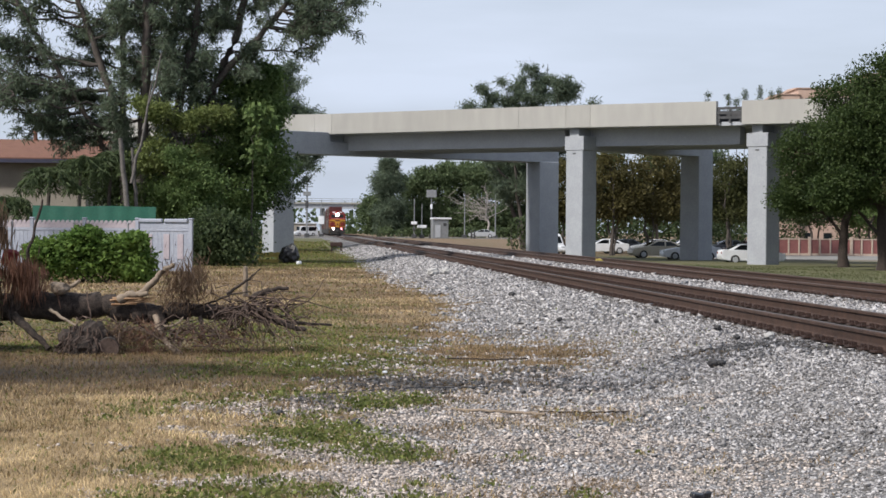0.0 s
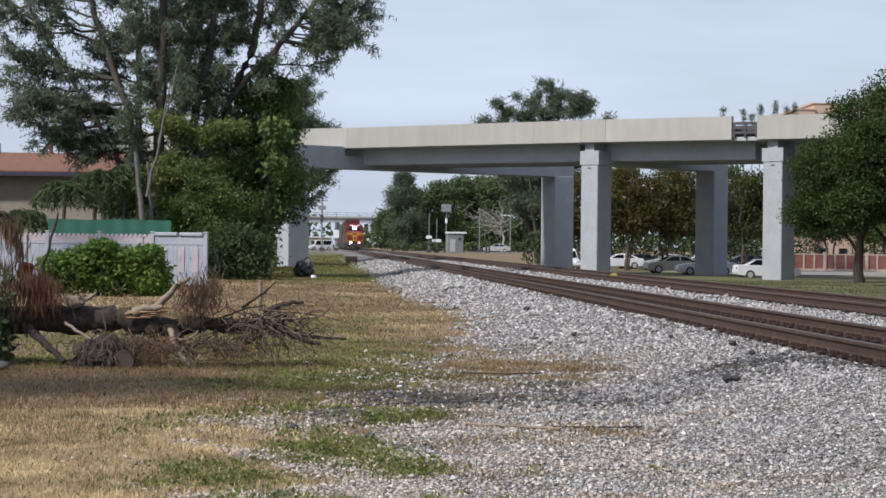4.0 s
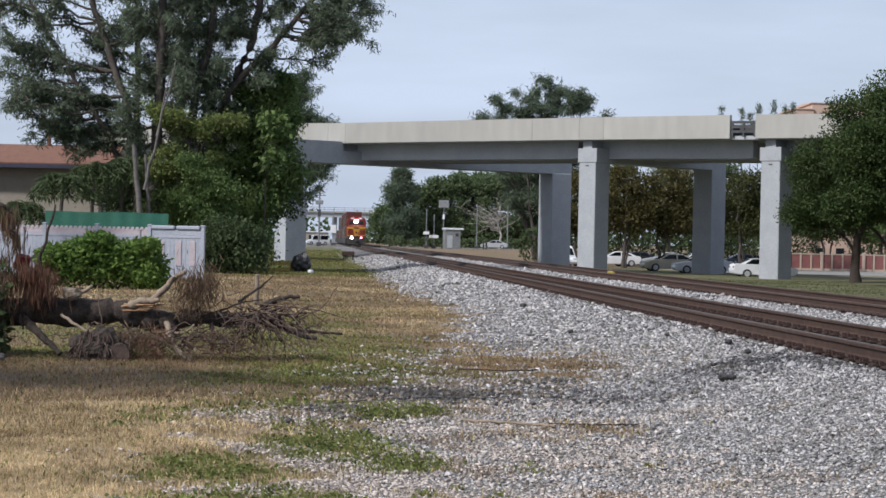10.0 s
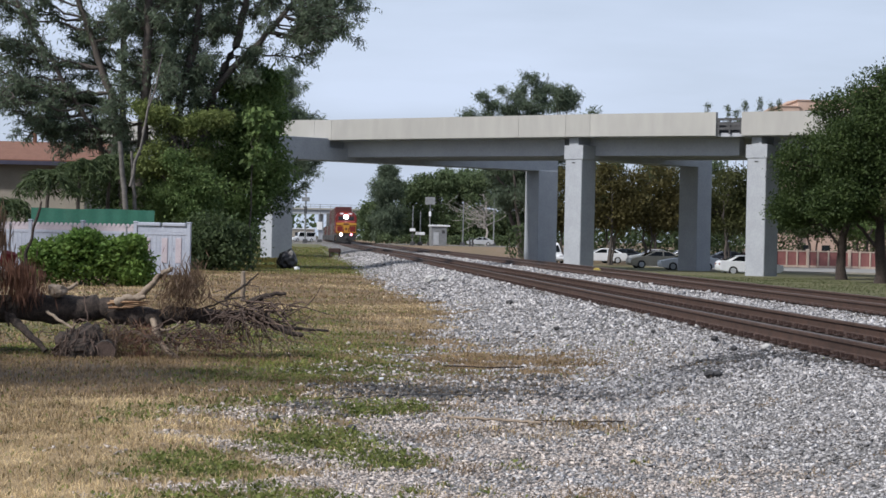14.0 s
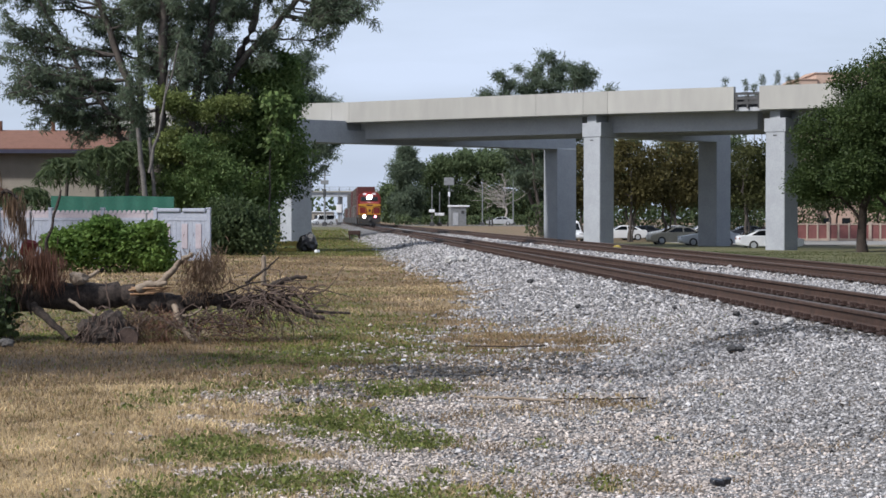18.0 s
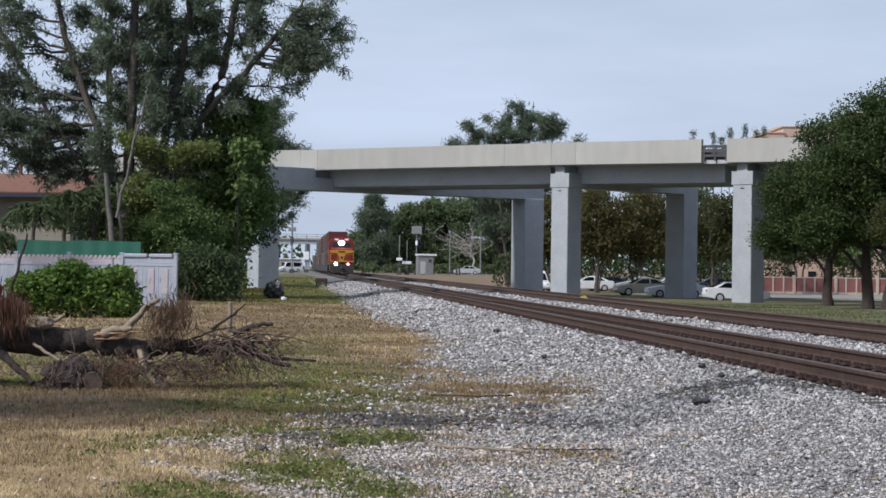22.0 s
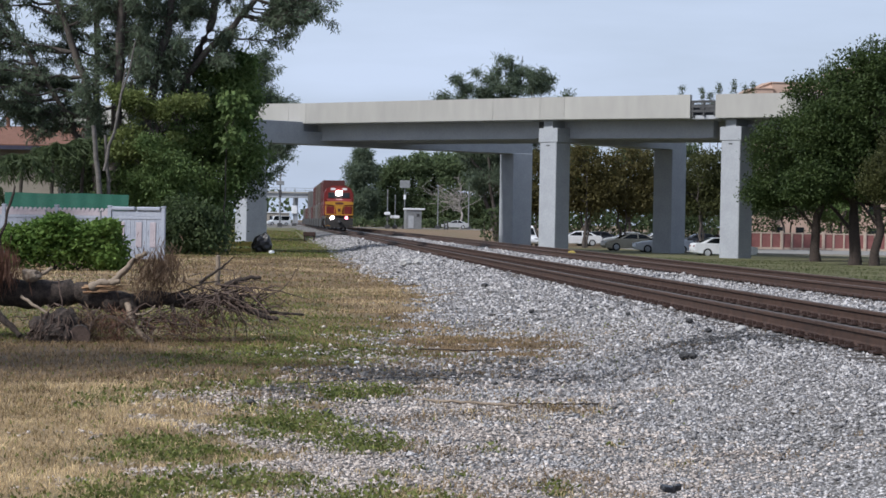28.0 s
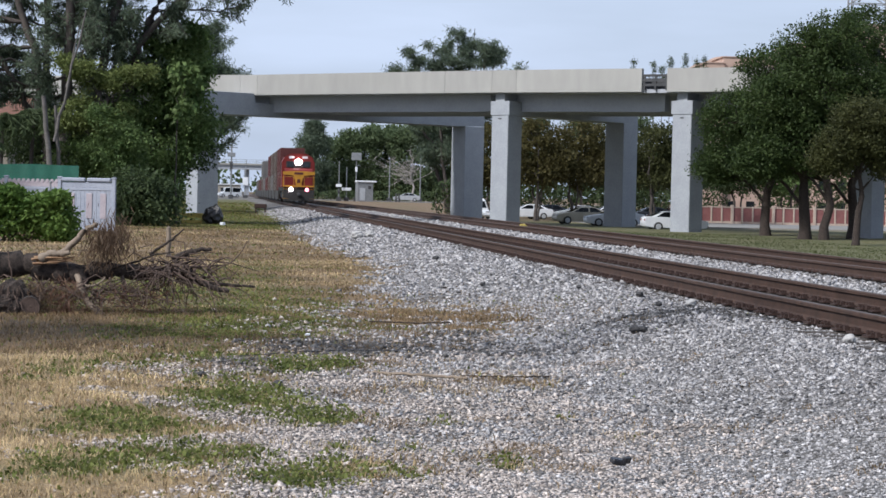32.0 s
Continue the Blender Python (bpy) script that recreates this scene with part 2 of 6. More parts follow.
class Geo:
    """Gathers tubes and leaves as arrays."""

    def __init__(self):
        self.v, self.f, self.n = [], [], 0

    def add(self, v, f):
        self.v.append(v)
        self.f.append(f + self.n)
        self.n += len(v)

    def tube(self, pts, radii, sides=7):
        pts, radii = np.asarray(pts, float), np.asarray(radii, float)
        t = np.gradient(pts, axis=0)
        t /= np.linalg.norm(t, axis=1)[:, None] + 1e-9
        ref = np.where(np.abs(t[:, 2:3]) > 0.9, [[1.0, 0, 0]], [[0, 0, 1.0]])
        a = np.cross(t, ref)
        a /= np.linalg.norm(a, axis=1)[:, None] + 1e-9
        b = np.cross(t, a)
        ang = np.arange(sides) * 2 * math.pi / sides
        ring = a[:, None] * np.cos(ang)[None, :, None] + b[:, None] * np.sin(ang)[None, :, None]
        v = (pts[:, None] + ring * radii[:, None, None]).reshape(-1, 3)
        k = np.arange(len(pts) - 1)[:, None] * sides
        j = np.arange(sides)[None]
        j2 = (j + 1) % sides
        f = np.stack([k + j, k + j2, k + sides + j2, k + sides + j], -1).reshape(-1, 4)
        self.add(v, f)

    def leaves(self, c, size, aspect=0.5, droop=0.0):
        """Kite-shaped leaves at the places c; droop 1 lets them hang straight down."""
        n = len(c)
        if not n:
            return
        d = rng.normal(size=(n, 3))
        d /= np.linalg.norm(d, axis=1)[:, None]
        d = d * (1 - droop) + np.array([0, 0, -1.0]) * droop
        d /= np.linalg.norm(d, axis=1)[:, None] + 1e-9
        s = np.cross(d, rng.normal(size=(n, 3)))
        s /= np.linalg.norm(s, axis=1)[:, None] + 1e-9
        ln = (size * rng.uniform(0.6, 1.4, n))[:, None]
        mid = c + d * ln * 0.45
        v = np.stack([c, mid + s * ln * aspect * 0.5, c + d * ln, mid - s * ln * aspect * 0.5], 1).reshape(-1, 3)
        self.add(v, np.arange(n * 4).reshape(-1, 4))

    def done(self, name, mat, parent=None, label="", smooth=False):
        return raw(name, np.concatenate(self.v), np.concatenate(self.f), mat, parent, label, smooth)


def bend(a, b, wob, n=6, sag=0.0):
    """A wavering line from a to b."""
    a, b = np.asarray(a, float), np.asarray(b, float)
    s = np.linspace(0, 1, n)[:, None]
    w = rng.normal(size=(n, 3)) * wob * np.sin(s * math.pi)
    p = a + (b - a) * s + w
    p[:, 2] += sag * np.sin(s[:, 0] * math.pi)
    return p


def tree(name, x, y, z, label, blobs, leaf, trunk=0.25, fork=2.0, clumps=14, per=40, size=0.2, aspect=0.5, droop=0.0, spread=0.45, bark="bark", lean=(0, 0), trunks=1, category="tree", group="", top=None):
    """Trunk, limbs to each blob of the crown, twigs to clumps in it, leaves round each clump. blobs: dx, dy, z, rx, ry, rz."""
    root = thing(name, pose(x, y, z), label, category, group)
    wood, crown = Geo(), Geo()
    zmax = max(b[2] for b in blobs)
    stems = []
    for k in range(trunks):
        off = np.array([rng.uniform(-1, 1), rng.uniform(-1, 1), 0]) * (0.0 if trunks == 1 else trunk * 3)
        tip = np.array([lean[0], lean[1], top or zmax * 0.8]) + off * 2.5
        p = bend(off + [0, 0, -0.15], tip, trunk * 0.7, 9)
        r = trunk * np.linspace(1.15, 0.3, 9) * (1.0 if k == 0 else 0.7)
        r[0] *= 1.35
        wood.tube(p, r, 9)
        stems.append(p)
    for i, (dx, dy, bz, rx, ry, rz) in enumerate(blobs):
        c = np.array([dx, dy, bz])
        st = stems[i % len(stems)]
        h = min(max(fork, bz - 0.55 * math.hypot(dx, dy) - 0.5 * rz), st[-1][2] * 0.92)
        k = int(np.argmin(np.abs(st[:, 2] - h)))
        limb = bend(st[k], c, 0.12 * np.linalg.norm(c - st[k]) ** 0.5, 7, 0.1 * np.linalg.norm(c - st[k]))
        r0 = trunk * (0.42 - 0.018 * k)
        wood.tube(limb, np.linspace(r0, r0 * 0.25, 7), 6)
        q = rng.normal(size=(clumps, 3))
        q /= np.linalg.norm(q, axis=1)[:, None]
        q = c + q * rng.uniform(0.35, 1.0, clumps)[:, None] ** 0.6 * np.array([rx, ry, rz])
        for g in q:
            s = limb[rng.integers(3, 7)]
            wood.tube(bend(s, g, 0.08, 4), [r0 * 0.22, r0 * 0.17, r0 * 0.12, r0 * 0.05], 4)
        pts = np.repeat(q, per, 0) + rng.normal(size=(clumps * per, 3)) * np.array([spread, spread, spread * 0.7])
        crown.leaves(pts, size, aspect, droop)
    wood.done("trunk", M[bark], root, smooth=True)
    crown.done("crown", M[leaf], root)
    return root


def casuarina(x, y, z, label, tall, reach, stems=4, branches=110, subs=11, strands=55, ln=0.32, low=0.2, trunk=0.3, vase=0.0, group=""):
    """Ascending limbs from several stems, side shoots with thin hanging needles. reach: spread to -x, to +x; vase: how far the stems part."""
    root = thing("casuarina_tree", pose(x, y, z), label, "tree", group)
    wood, crown = Geo(), Geo()
    lines = []
    for k in range(stems):
        side = (k / max(1, stems - 1) * 2 - 1) if stems > 1 else 0.0
        off = np.array([side * 0.8 + rng.normal(0, 0.2), rng.normal(0, 0.5), 0]) * (stems > 1)
        tip = np.array([off[0] + side * vase * rng.uniform(0.8, 1.1), rng.normal(0, 0.5 + 0.2 * vase), tall * (1 - 0.22 * abs(side) ** 2) * rng.uniform(0.9, 1.0)])
        p = bend(off + [0, 0, -0.15], tip, 0.3, 12)
        p[:, 0] -= side * vase * 0.18 * np.sin(np.linspace(0, math.pi, 12))
        wood.tube(p, trunk * np.linspace(1.1, 0.12, 12) * rng.uniform(0.6, 1.0), 8)
        lines.append(p)
    for k in range(branches):
        st = lines[k % stems]
        h = low + (0.98 - low) * rng.uniform(0, 1) ** 0.85
        q = h * 11
        i = min(int(q), 10)
        a = st[i] + (st[i + 1] - st[i]) * (q - i)
        an = rng.uniform(0, 2 * math.pi)
        c, sn = math.cos(an), math.sin(an)
        r = (reach[0] if c < 0 else reach[1]) * (1.0 - max(0.0, (h - 0.4) / 0.66) ** 1.6) * rng.uniform(0.4, 1.0)
        b = a + [c * r, sn * r * 0.7, rng.uniform(0.1, 0.75) * r]
        p = bend(a, b, 0.14, 8, -0.06 * r)
        w0 = 0.022 + 0.011 * r
        wood.tube(p, np.linspace(w0, w0 * 0.2, 8), 5)
        for j in range(subs):
            t = rng.uniform(0.2, 1.0) * 7
            m = min(int(t), 6)
            s0 = p[m] + (p[m + 1] - p[m]) * (t - m)
            d = np.array([c, sn, 0.5]) * rng.uniform(0.1, 0.9) + rng.normal(size=3) * 0.6
            s1 = s0 + d * rng.uniform(0.35, 1.0) * (0.55 + 0.07 * r)
            wood.tube([s0, (s0 + s1) / 2 + [0, 0, 0.05], s1], [w0 * 0.25, w0 * 0.2, w0 * 0.08], 3)
            f = rng.uniform(0.1, 1.05, strands)[:, None]
            crown.leaves(s0 + (s1 - s0) * f + rng.normal(size=(strands, 3)) * ln * [0.6, 0.6, 0.5], ln, 0.16, 0.3)
    wood.done("trunk", M["bark"], root, smooth=True)
    crown.done("crown", M["needle"], root)
    return root


# ---- ground ----
TILT = math.degrees(math.atan(0.06))           # the railway's heading
TRACK = pose(6.95, 0, 0, 0, 0, TILT)
RAIL_TOP = 0.56
cosT, sinT = math.cos(radians(TILT)), math.sin(radians(TILT))


def smooth(a, b, x):
    t = np.clip((x - a) / (b - a), 0, 1)
    return t * t * (3 - 2 * t)


def to_track(x, y):
    x = np.asarray(x) - 6.95
    return x * cosT + y * sinT, -x * sinT + y * cosT


def from_track(u, v):
    return 6.95 + u * cosT - v * sinT, u * sinT + v * cosT


def bumps(x, y, s, seed=0.0):
    """Cheap smooth noise, about -1 to 1, with waves of s metres."""
    x, y = np.asarray(x) / s + seed * 3.1, np.asarray(y) / s - seed * 1.7
    return (np.sin(1.9 * x + 1.3 * np.sin(1.1 * y + seed)) + np.sin(2.3 * y + 1.7 * np.sin(1.3 * x + 2 * seed)) + 0.6 * np.sin(4.7 * x + 3.1 * y) + 0.5 * np.sin(5.9 * y - 4.1 * x + seed)) / 3.1


def height(u, v):
    left = smooth(-3.9, -1.55, u) * 0.335
    right = smooth(6.2, 9.5, u) * 0.55 + smooth(9.5, 16, u) * 0.28
    far = smooth(200, 330, v)
    z = left - right * (1 - far) * (u > 6) + 0.3 * far * (1 - smooth(-3.9, -1.55, u))
    z = np.where(u > 6, z - (0.37 * smooth(6.4, 12, u) - 0.34 * smooth(6.4, 12, u)) * far, z)
    dip = smooth(130, 160, v) * (1 - far) * 0.25 * (u < -4)
    rough = 0.025 * bumps(u, v, 1.3) + 0.04 * bumps(u, v, 4.0, 2.0)
    flat = ((u > -1.5) & (u < 6.3))
    z = z - 0.05 * (np.abs(u) < 0.6)
    return z - dip + np.where(flat, -0.01, rough * np.clip((np.abs(u) - 1.5) / 2, 0, 1))


# weedy spots: x, y, two radii, strength
PATCHES = ((-0.85, 16.4, 0.5, 1.5, 1.0), (-0.2, 18.6, 0.7, 0.8, 0.9), (-0.98, 12.2, 0.5, 0.9, 1.0), (-1.75, 13.9, 0.68, 0.78, 0.95), (-1.7, 11.7, 0.5, 0.6, 1.0), (-0.22, 14.6, 0.39, 0.68, 0.95), (0.1, 11.9, 0.43, 0.51, 0.95), (-0.25, 11.3, 0.34, 0.39, 0.95), (1.0, 12.6, 0.17, 0.28, 0.95), (-5.2, 27.6, 1.3, 1.6, 1.0), (-1.8, 19.2, 0.9, 1.1, 0.6), (-2.6, 16.4, 0.4, 0.5, 0.6), (-3.4, 13.4, 0.57, 0.68, 0.95), (-1.4, 24.5, 1.0, 1.2, 0.3), (-2.2, 31, 1.2, 2.5, 0.3))
BROAD = ((-1.3, 23.5, 1.5, 3.4, 0.9), (-2.5, 17.4, 1.0, 1.5, 0.8), (-0.6, 30.0, 0.8, 3.0, 0.6), (-3.6, 31.0, 1.6, 3.0, 0.5), (-2.4, 40.0, 1.8, 6.0, 0.35), (-0.95, 28, 1.0, 3.5, 0.45), (-4.6, 34, 2.5, 5, 0.9), (-4.6, 92, 2.4, 10, 0.6))
TUFTS = ((-0.14, 14.3, 0.18, 0.34, 0.95), (-0.01, 12.79, 0.17, 0.28, 0.95), (0.12, 11.95, 0.25, 0.23, 0.95), (0.44, 13.02, 0.18, 0.39, 0.95), (0.7, 14.4, 0.13, 0.23, 0.95), (-0.27, 11.46, 0.25, 0.28, 0.95), (0.47, 11.68, 0.12, 0.17, 0.95), (1.05, 12.29, 0.15, 0.23, 0.95), (-0.73, 15.45, 0.45, 0.7, 1.0), (-0.41, 17.98, 0.35, 0.6, 0.9), (-0.94, 12.25, 0.4, 0.4, 1.0), (0.18, 13.28, 0.07, 0.12, 0.95), (1.64, 14.76, 0.12, 0.17, 0.95), (-0.03, 18.8, 0.2, 0.5, 0.6))
WEEDS = PATCHES + TUFTS + BROAD


def gravel_at(x, y):
    """1 where the ballast lies bare, 0 in the grass."""
    u, v = to_track(x, y)
    edge = np.interp(v, [5, 12, 17, 20, 24, 28, 34, 44, 62, 86, 200], [-7.6, -7.2, -7.25, -7.0, -6.4, -5.7, -4.4, -3.2, -3.8, -3.7, -3.5])
    g = smooth(-0.9, 0.7, u - edge + (0.75 * bumps(x, y, 1.1, 1.0) + 0.55 * bumps(x, y, 0.45, 4.0) + 0.4 * bumps(x, y, 0.17, 34.0)) * (1 - 0.6 * smooth(20, 110, v)))
    patch = 0.88 * np.exp(-(((x - 0.9) / 1.7) ** 2 + ((y - 26.0) / 3.6) ** 2)) + 0.26 * np.exp(-(((x - 1.2) / 0.9) ** 2 + ((y - 17.3) / 0.9) ** 2)) + 0.3 * np.exp(-(((x - 1.97) / 0.2) ** 2 + ((y - 13.7) / 0.35) ** 2))
    patch = patch + 0.55 * np.exp(-(((x + 0.2) / 1.6) ** 2 + ((y - 31.0) / 4.0) ** 2)) + 0.5 * np.exp(-(((x + 1.0) / 1.1) ** 2 + ((y - 22.0) / 2.5) ** 2))
    for cx, cy in [(0.37, 16.76), (1.1, 16.57), (1.57, 17.27), (0.46, 19.92)]:
        patch = patch + 0.35 * np.exp(-(((x - cx) / 0.3) ** 2 + ((y - cy) / 0.45) ** 2))
    g = g * (1 - np.clip(patch * (1.1 + 0.8 * bumps(x, y, 0.4, 3.0) + 0.6 * bumps(x, y, 0.16, 17.0) + 0.35 * bumps(x, y, 1.2, 5.0)), 0, 1))
    ragged = np.clip(0.85 + 0.6 * bumps(x, y, 0.24, 31.0) + 0.4 * bumps(x, y, 0.1, 32.0), 0, 1.3)
    for cx, cy, rx, ry, k in PATCHES + TUFTS:
        g = g * (1 - np.clip(0.85 * k * ragged * np.exp(-(((x - cx) / rx) ** 2 + ((y - cy) / ry) ** 2) * 1.3), 0, 0.97))
    g = np.where(u > 6.4, 1 - smooth(6.6, 7.6, u + 0.4 * bumps(x, y, 2.0, 5.0)), g)
    bare = np.clip(np.where(u < 0, smooth(265, 330, v), smooth(170, 230, v)) * (0.8 + 0.3 * bumps(x, y, 6.0, 7.0)), 0, 1)
    g = np.where((u > 6.4) & (u < 60) | (u < -3), np.maximum(g, bare * np.where(u < -9, 0.4, np.where(u > 6.4, 0.3, 0.85))), g)
    return g


def green_at(x, y):
    """Share of green weeds in the grass."""
    u, v = to_track(x, y)
    w = 0.14 + 0.34 * bumps(x, y, 1.7, 6.0)
    ragged = np.clip(0.72 + 0.6 * bumps(x, y, 0.36, 41.0) + 0.5 * bumps(x, y, 0.13, 42.0), 0, 1.2)
    for cx, cy, rx, ry, k in WEEDS:
        w = w + k * ragged * np.exp(-(((x - cx) / rx) ** 2 + ((y - cy) / ry) ** 2))
    w = w + 0.8 * smooth(80, 96, y + 4 * bumps(x, y, 2.5, 33.0)) * (x < 0)
    w = w - 0.7 * np.exp(-(((x + 3.4) / 2.2) ** 2 + ((y - 17) / 5) ** 2))
    return np.where(u > 6, 0.8 - 0.6 * smooth(150, 210, v) + 0.3 * bumps(x, y, 3.0, 8.0), np.clip(w, 0, 1))


def soil_shade_at(x, y):
    """Dark leaf litter and dirt, with cast shade painted in as dark ground."""
    # band of cast shade over lawn and gravel, painted in with the dirt
    w = 0.85 * np.exp(-(((x + 4.0) / 3.0) ** 2 + ((y - 23.0) / 2.4) ** 2)) + 0.42 * np.exp(-(((x - 0.2) / 1.6) ** 2 + ((y - 22.0) / 1.0) ** 2)) + 0.6 * np.exp(-(((x - 0.3) / 1.7) ** 2 + ((y - 20.6) / 0.9) ** 2))
    # painted shade patch on the ballast shoulder
    w = w + 0.6 * np.exp(-(((x - 4.1) / 1.4) ** 2 + ((y - 22.8) / 1.5) ** 2))
    w = w + 0.7 * np.exp(-(((x - 1.3) / 0.45) ** 2 + ((y - 23.4) / 0.5) ** 2)) + 0.55 * np.exp(-(((x + 0.9) / 0.8) ** 2 + ((y - 18.4) / 1.2) ** 2))
    u, v = to_track(x, y)
    w = w * (0.8 + 0.6 * bumps(x, y, 0.6, 9.0)) + (np.abs(u) < 0.72)
    return np.clip(w, 0, 1)


def pale_at(x, y):
    """Bleached straw in the foreground."""
    w = 1 - smooth(16.5, 21.0, y + 2.2 * bumps(x, y, 1.6, 11.0) + 1.3 * bumps(x, y, 0.5, 12.0))
    return np.clip(w * (0.8 + 0.45 * bumps(x, y, 0.8, 13.0)) + 0.75 * np.clip(0.25 + bumps(x, y, 3.5, 14.0), 0, 1) * smooth(26, 34, y) * (y < 88), 0, 1)


US = np.unique(np.concatenate([-np.geomspace(14, 2500, 28)[::-1], np.arange(-14, 12, 0.22), np.geomspace(12, 2500, 28)]))
VS = np.unique(np.concatenate([[-300, -60, -20, 0], np.arange(4, 60, 0.4), np.arange(60, 130, 1.5), np.geomspace(130, 4000, 60)]))
uu, vv = np.meshgrid(US, VS)
gx, gy = from_track(uu, vv)
gz = height(uu, vv)
nu = len(US)
ii, jj = np.meshgrid(np.arange(nu - 1), np.arange(len(VS) - 1))
k0 = (jj * nu + ii).ravel()
ground_faces = np.stack([k0, k0 + 1, k0 + nu + 1, k0 + nu], 1)
mg, gn, gl, gb = shade("grass_and_ballast_ground", 0.95)
zone = gn.new("ShaderNodeVertexColor")
zone.layer_name = "zones"
sep = gn.new("ShaderNodeSeparateColor")
gl.new(zone.outputs["Color"], sep.inputs["Color"])
tc = gn.new("ShaderNodeNewGeometry")


def gnoise(scale, detail=5, kind="ShaderNodeTexNoise"):
    t = gn.new(kind)
    t.inputs["Scale"].default_value = scale
    if kind == "ShaderNodeTexNoise":
        t.inputs["Detail"].default_value = detail
    gl.new(tc.outputs["Position"], t.inputs["Vector"])
    return t


def gmix(fac, c1, c2):
    x = gn.new("ShaderNodeMixRGB")
    for k, c in (("Fac", fac), ("Color1", c1), ("Color2", c2)):
        if isinstance(c, tuple):
            x.inputs[k].default_value = (*c, 1)
        else:
            gl.new(c, x.inputs[k])
    return x.outputs["Color"]


def gstep(value, noise_out, width=0.12, push=0.6):
    """Breaks the edge of a zone up with noise."""
    a = gn.new("ShaderNodeMath")
    a.operation = "MULTIPLY_ADD"
    gl.new(noise_out, a.inputs[0])
    a.inputs[1].default_value = push
    a.inputs[2].default_value = -push / 2
    s = gn.new("ShaderNodeMath")
    s.operation = "ADD"
    gl.new(value, s.inputs[0])
    gl.new(a.outputs[0], s.inputs[1])
    r = gn.new("ShaderNodeMapRange")
    r.inputs["From Min"].default_value, r.inputs["From Max"].default_value = 0.5 - width, 0.5 + width
    gl.new(s.outputs[0], r.inputs["Value"])
    return r.outputs["Result"]


n_big, n_mid, n_fine = gnoise(0.6), gnoise(6), gnoise(60)
cells = gnoise(26, kind="ShaderNodeTexVoronoi")
dry = gmix(n_mid.outputs["Fac"], (0.095, 0.063, 0.037), (0.215, 0.15, 0.088))
dry = gmix(zone.outputs["Alpha"], dry, gmix(n_mid.outputs["Fac"], (0.2, 0.145, 0.08), (0.37, 0.275, 0.158)))
green = gmix(n_mid.outputs["Fac"], (0.055, 0.06, 0.022), (0.125, 0.12, 0.05))
grass = gmix(gstep(sep.outputs["Green"], n_mid.outputs["Fac"], 0.3, 0.9), dry, green)
sepc = gn.new("ShaderNodeSeparateColor")
gl.new(cells.outputs["Color"], sepc.inputs["Color"])
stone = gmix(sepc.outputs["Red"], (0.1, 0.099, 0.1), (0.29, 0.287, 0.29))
# gaps between stones are coloured dark, for the shade in them
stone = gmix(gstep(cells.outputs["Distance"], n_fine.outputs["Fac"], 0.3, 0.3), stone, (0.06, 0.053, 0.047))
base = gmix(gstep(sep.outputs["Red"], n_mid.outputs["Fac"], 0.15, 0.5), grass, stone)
soil_shade_mask = gn.new("ShaderNodeMath")
soil_shade_mask.operation = "MULTIPLY"
gl.new(sep.outputs["Blue"], soil_shade_mask.inputs[0])
soil_shade_mask.inputs[1].default_value = 0.75
# dark brown serves the dirt and the painted shade alike
base = gmix(soil_shade_mask.outputs[0], base, (0.045, 0.036, 0.03))
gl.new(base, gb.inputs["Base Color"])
gbump = gn.new("ShaderNodeBump")
gbump.inputs["Strength"].default_value, gbump.inputs["Distance"].default_value = 0.7, 0.03
gl.new(cells.outputs["Distance"], gbump.inputs["Height"])
gl.new(gbump.outputs["Normal"], gb.inputs["Normal"])
ground = raw("ground", np.stack([gx, gy, gz], -1).reshape(-1, 3), ground_faces, mg, smooth=True)
tagged(ground, "dry grass and grey ballast ground along the railway", "ground", kind="structure")
zones = ground.data.color_attributes.new("zones", "FLOAT_COLOR", "POINT")
zc = np.stack([gravel_at(gx, gy), green_at(gx, gy), soil_shade_at(gx, gy), pale_at(gx, gy)], -1).astype(np.float32)
zones.data.foreach_set("color", zc.ravel())

# ---- railway ----


def railway(u0, label):
    root = thing("railway_track", TRACK @ pose(u0, 0, 0), label, "railway track", "railway tracks", "structure")
    # rolled profile from the foot to the head
    half = [(0.075, 0.0), (0.075, 0.012), (0.02, 0.03), (0.011, 0.05), (0.011, 0.13), (0.036, 0.142), (0.036, 0.172), (0.028, 0.182)]
    outline = half + [(-a, b) for a, b in half[::-1]]
    turn = Matrix(((0, 1, 0, 0), (1, 0, 0, 0), (0, 0, 1, 0), (0, 0, 0, 1)))
    for s in (-0.75, 0.75):
        bm = bmesh.new()
        prism(bm, outline, -40, 900, turn)
        bmesh.ops.translate(bm, verts=bm.verts, vec=(s, 0, RAIL_TOP - 0.186))
        bmesh.ops.recalc_face_normals(bm, faces=bm.faces)
        rail = part("rail", bm, M["rail"], root, "rusty steel running rail")
        one_box("running_surface", M["railtop"], rail, 0.05, 940, 0.004, s, 430, RAIL_TOP - 0.002)
    return root


track_near = railway(0.0, "rusty main railway track on grey ballast")
track_far = railway(4.6, "rusty second railway track on grey ballast")

# ---- overpass ----
PIERS = {"a": (11.45, 147.0), "c": (21.16, 157.0), "d": (23.17, 138.0), "l": (-11.38, 160.5), "b": (10.4, 176.7), "e": (32.8, 127.0)}
bridge = thing("overpass", pose(0, 0, 0), "grey and cream concrete road overpass across the railway tracks", "bridge", kind="structure")


def deck_z(x):
    """Top of the parapet along the deck."""
    return 10.7 - 0.0085 * (x - 10)


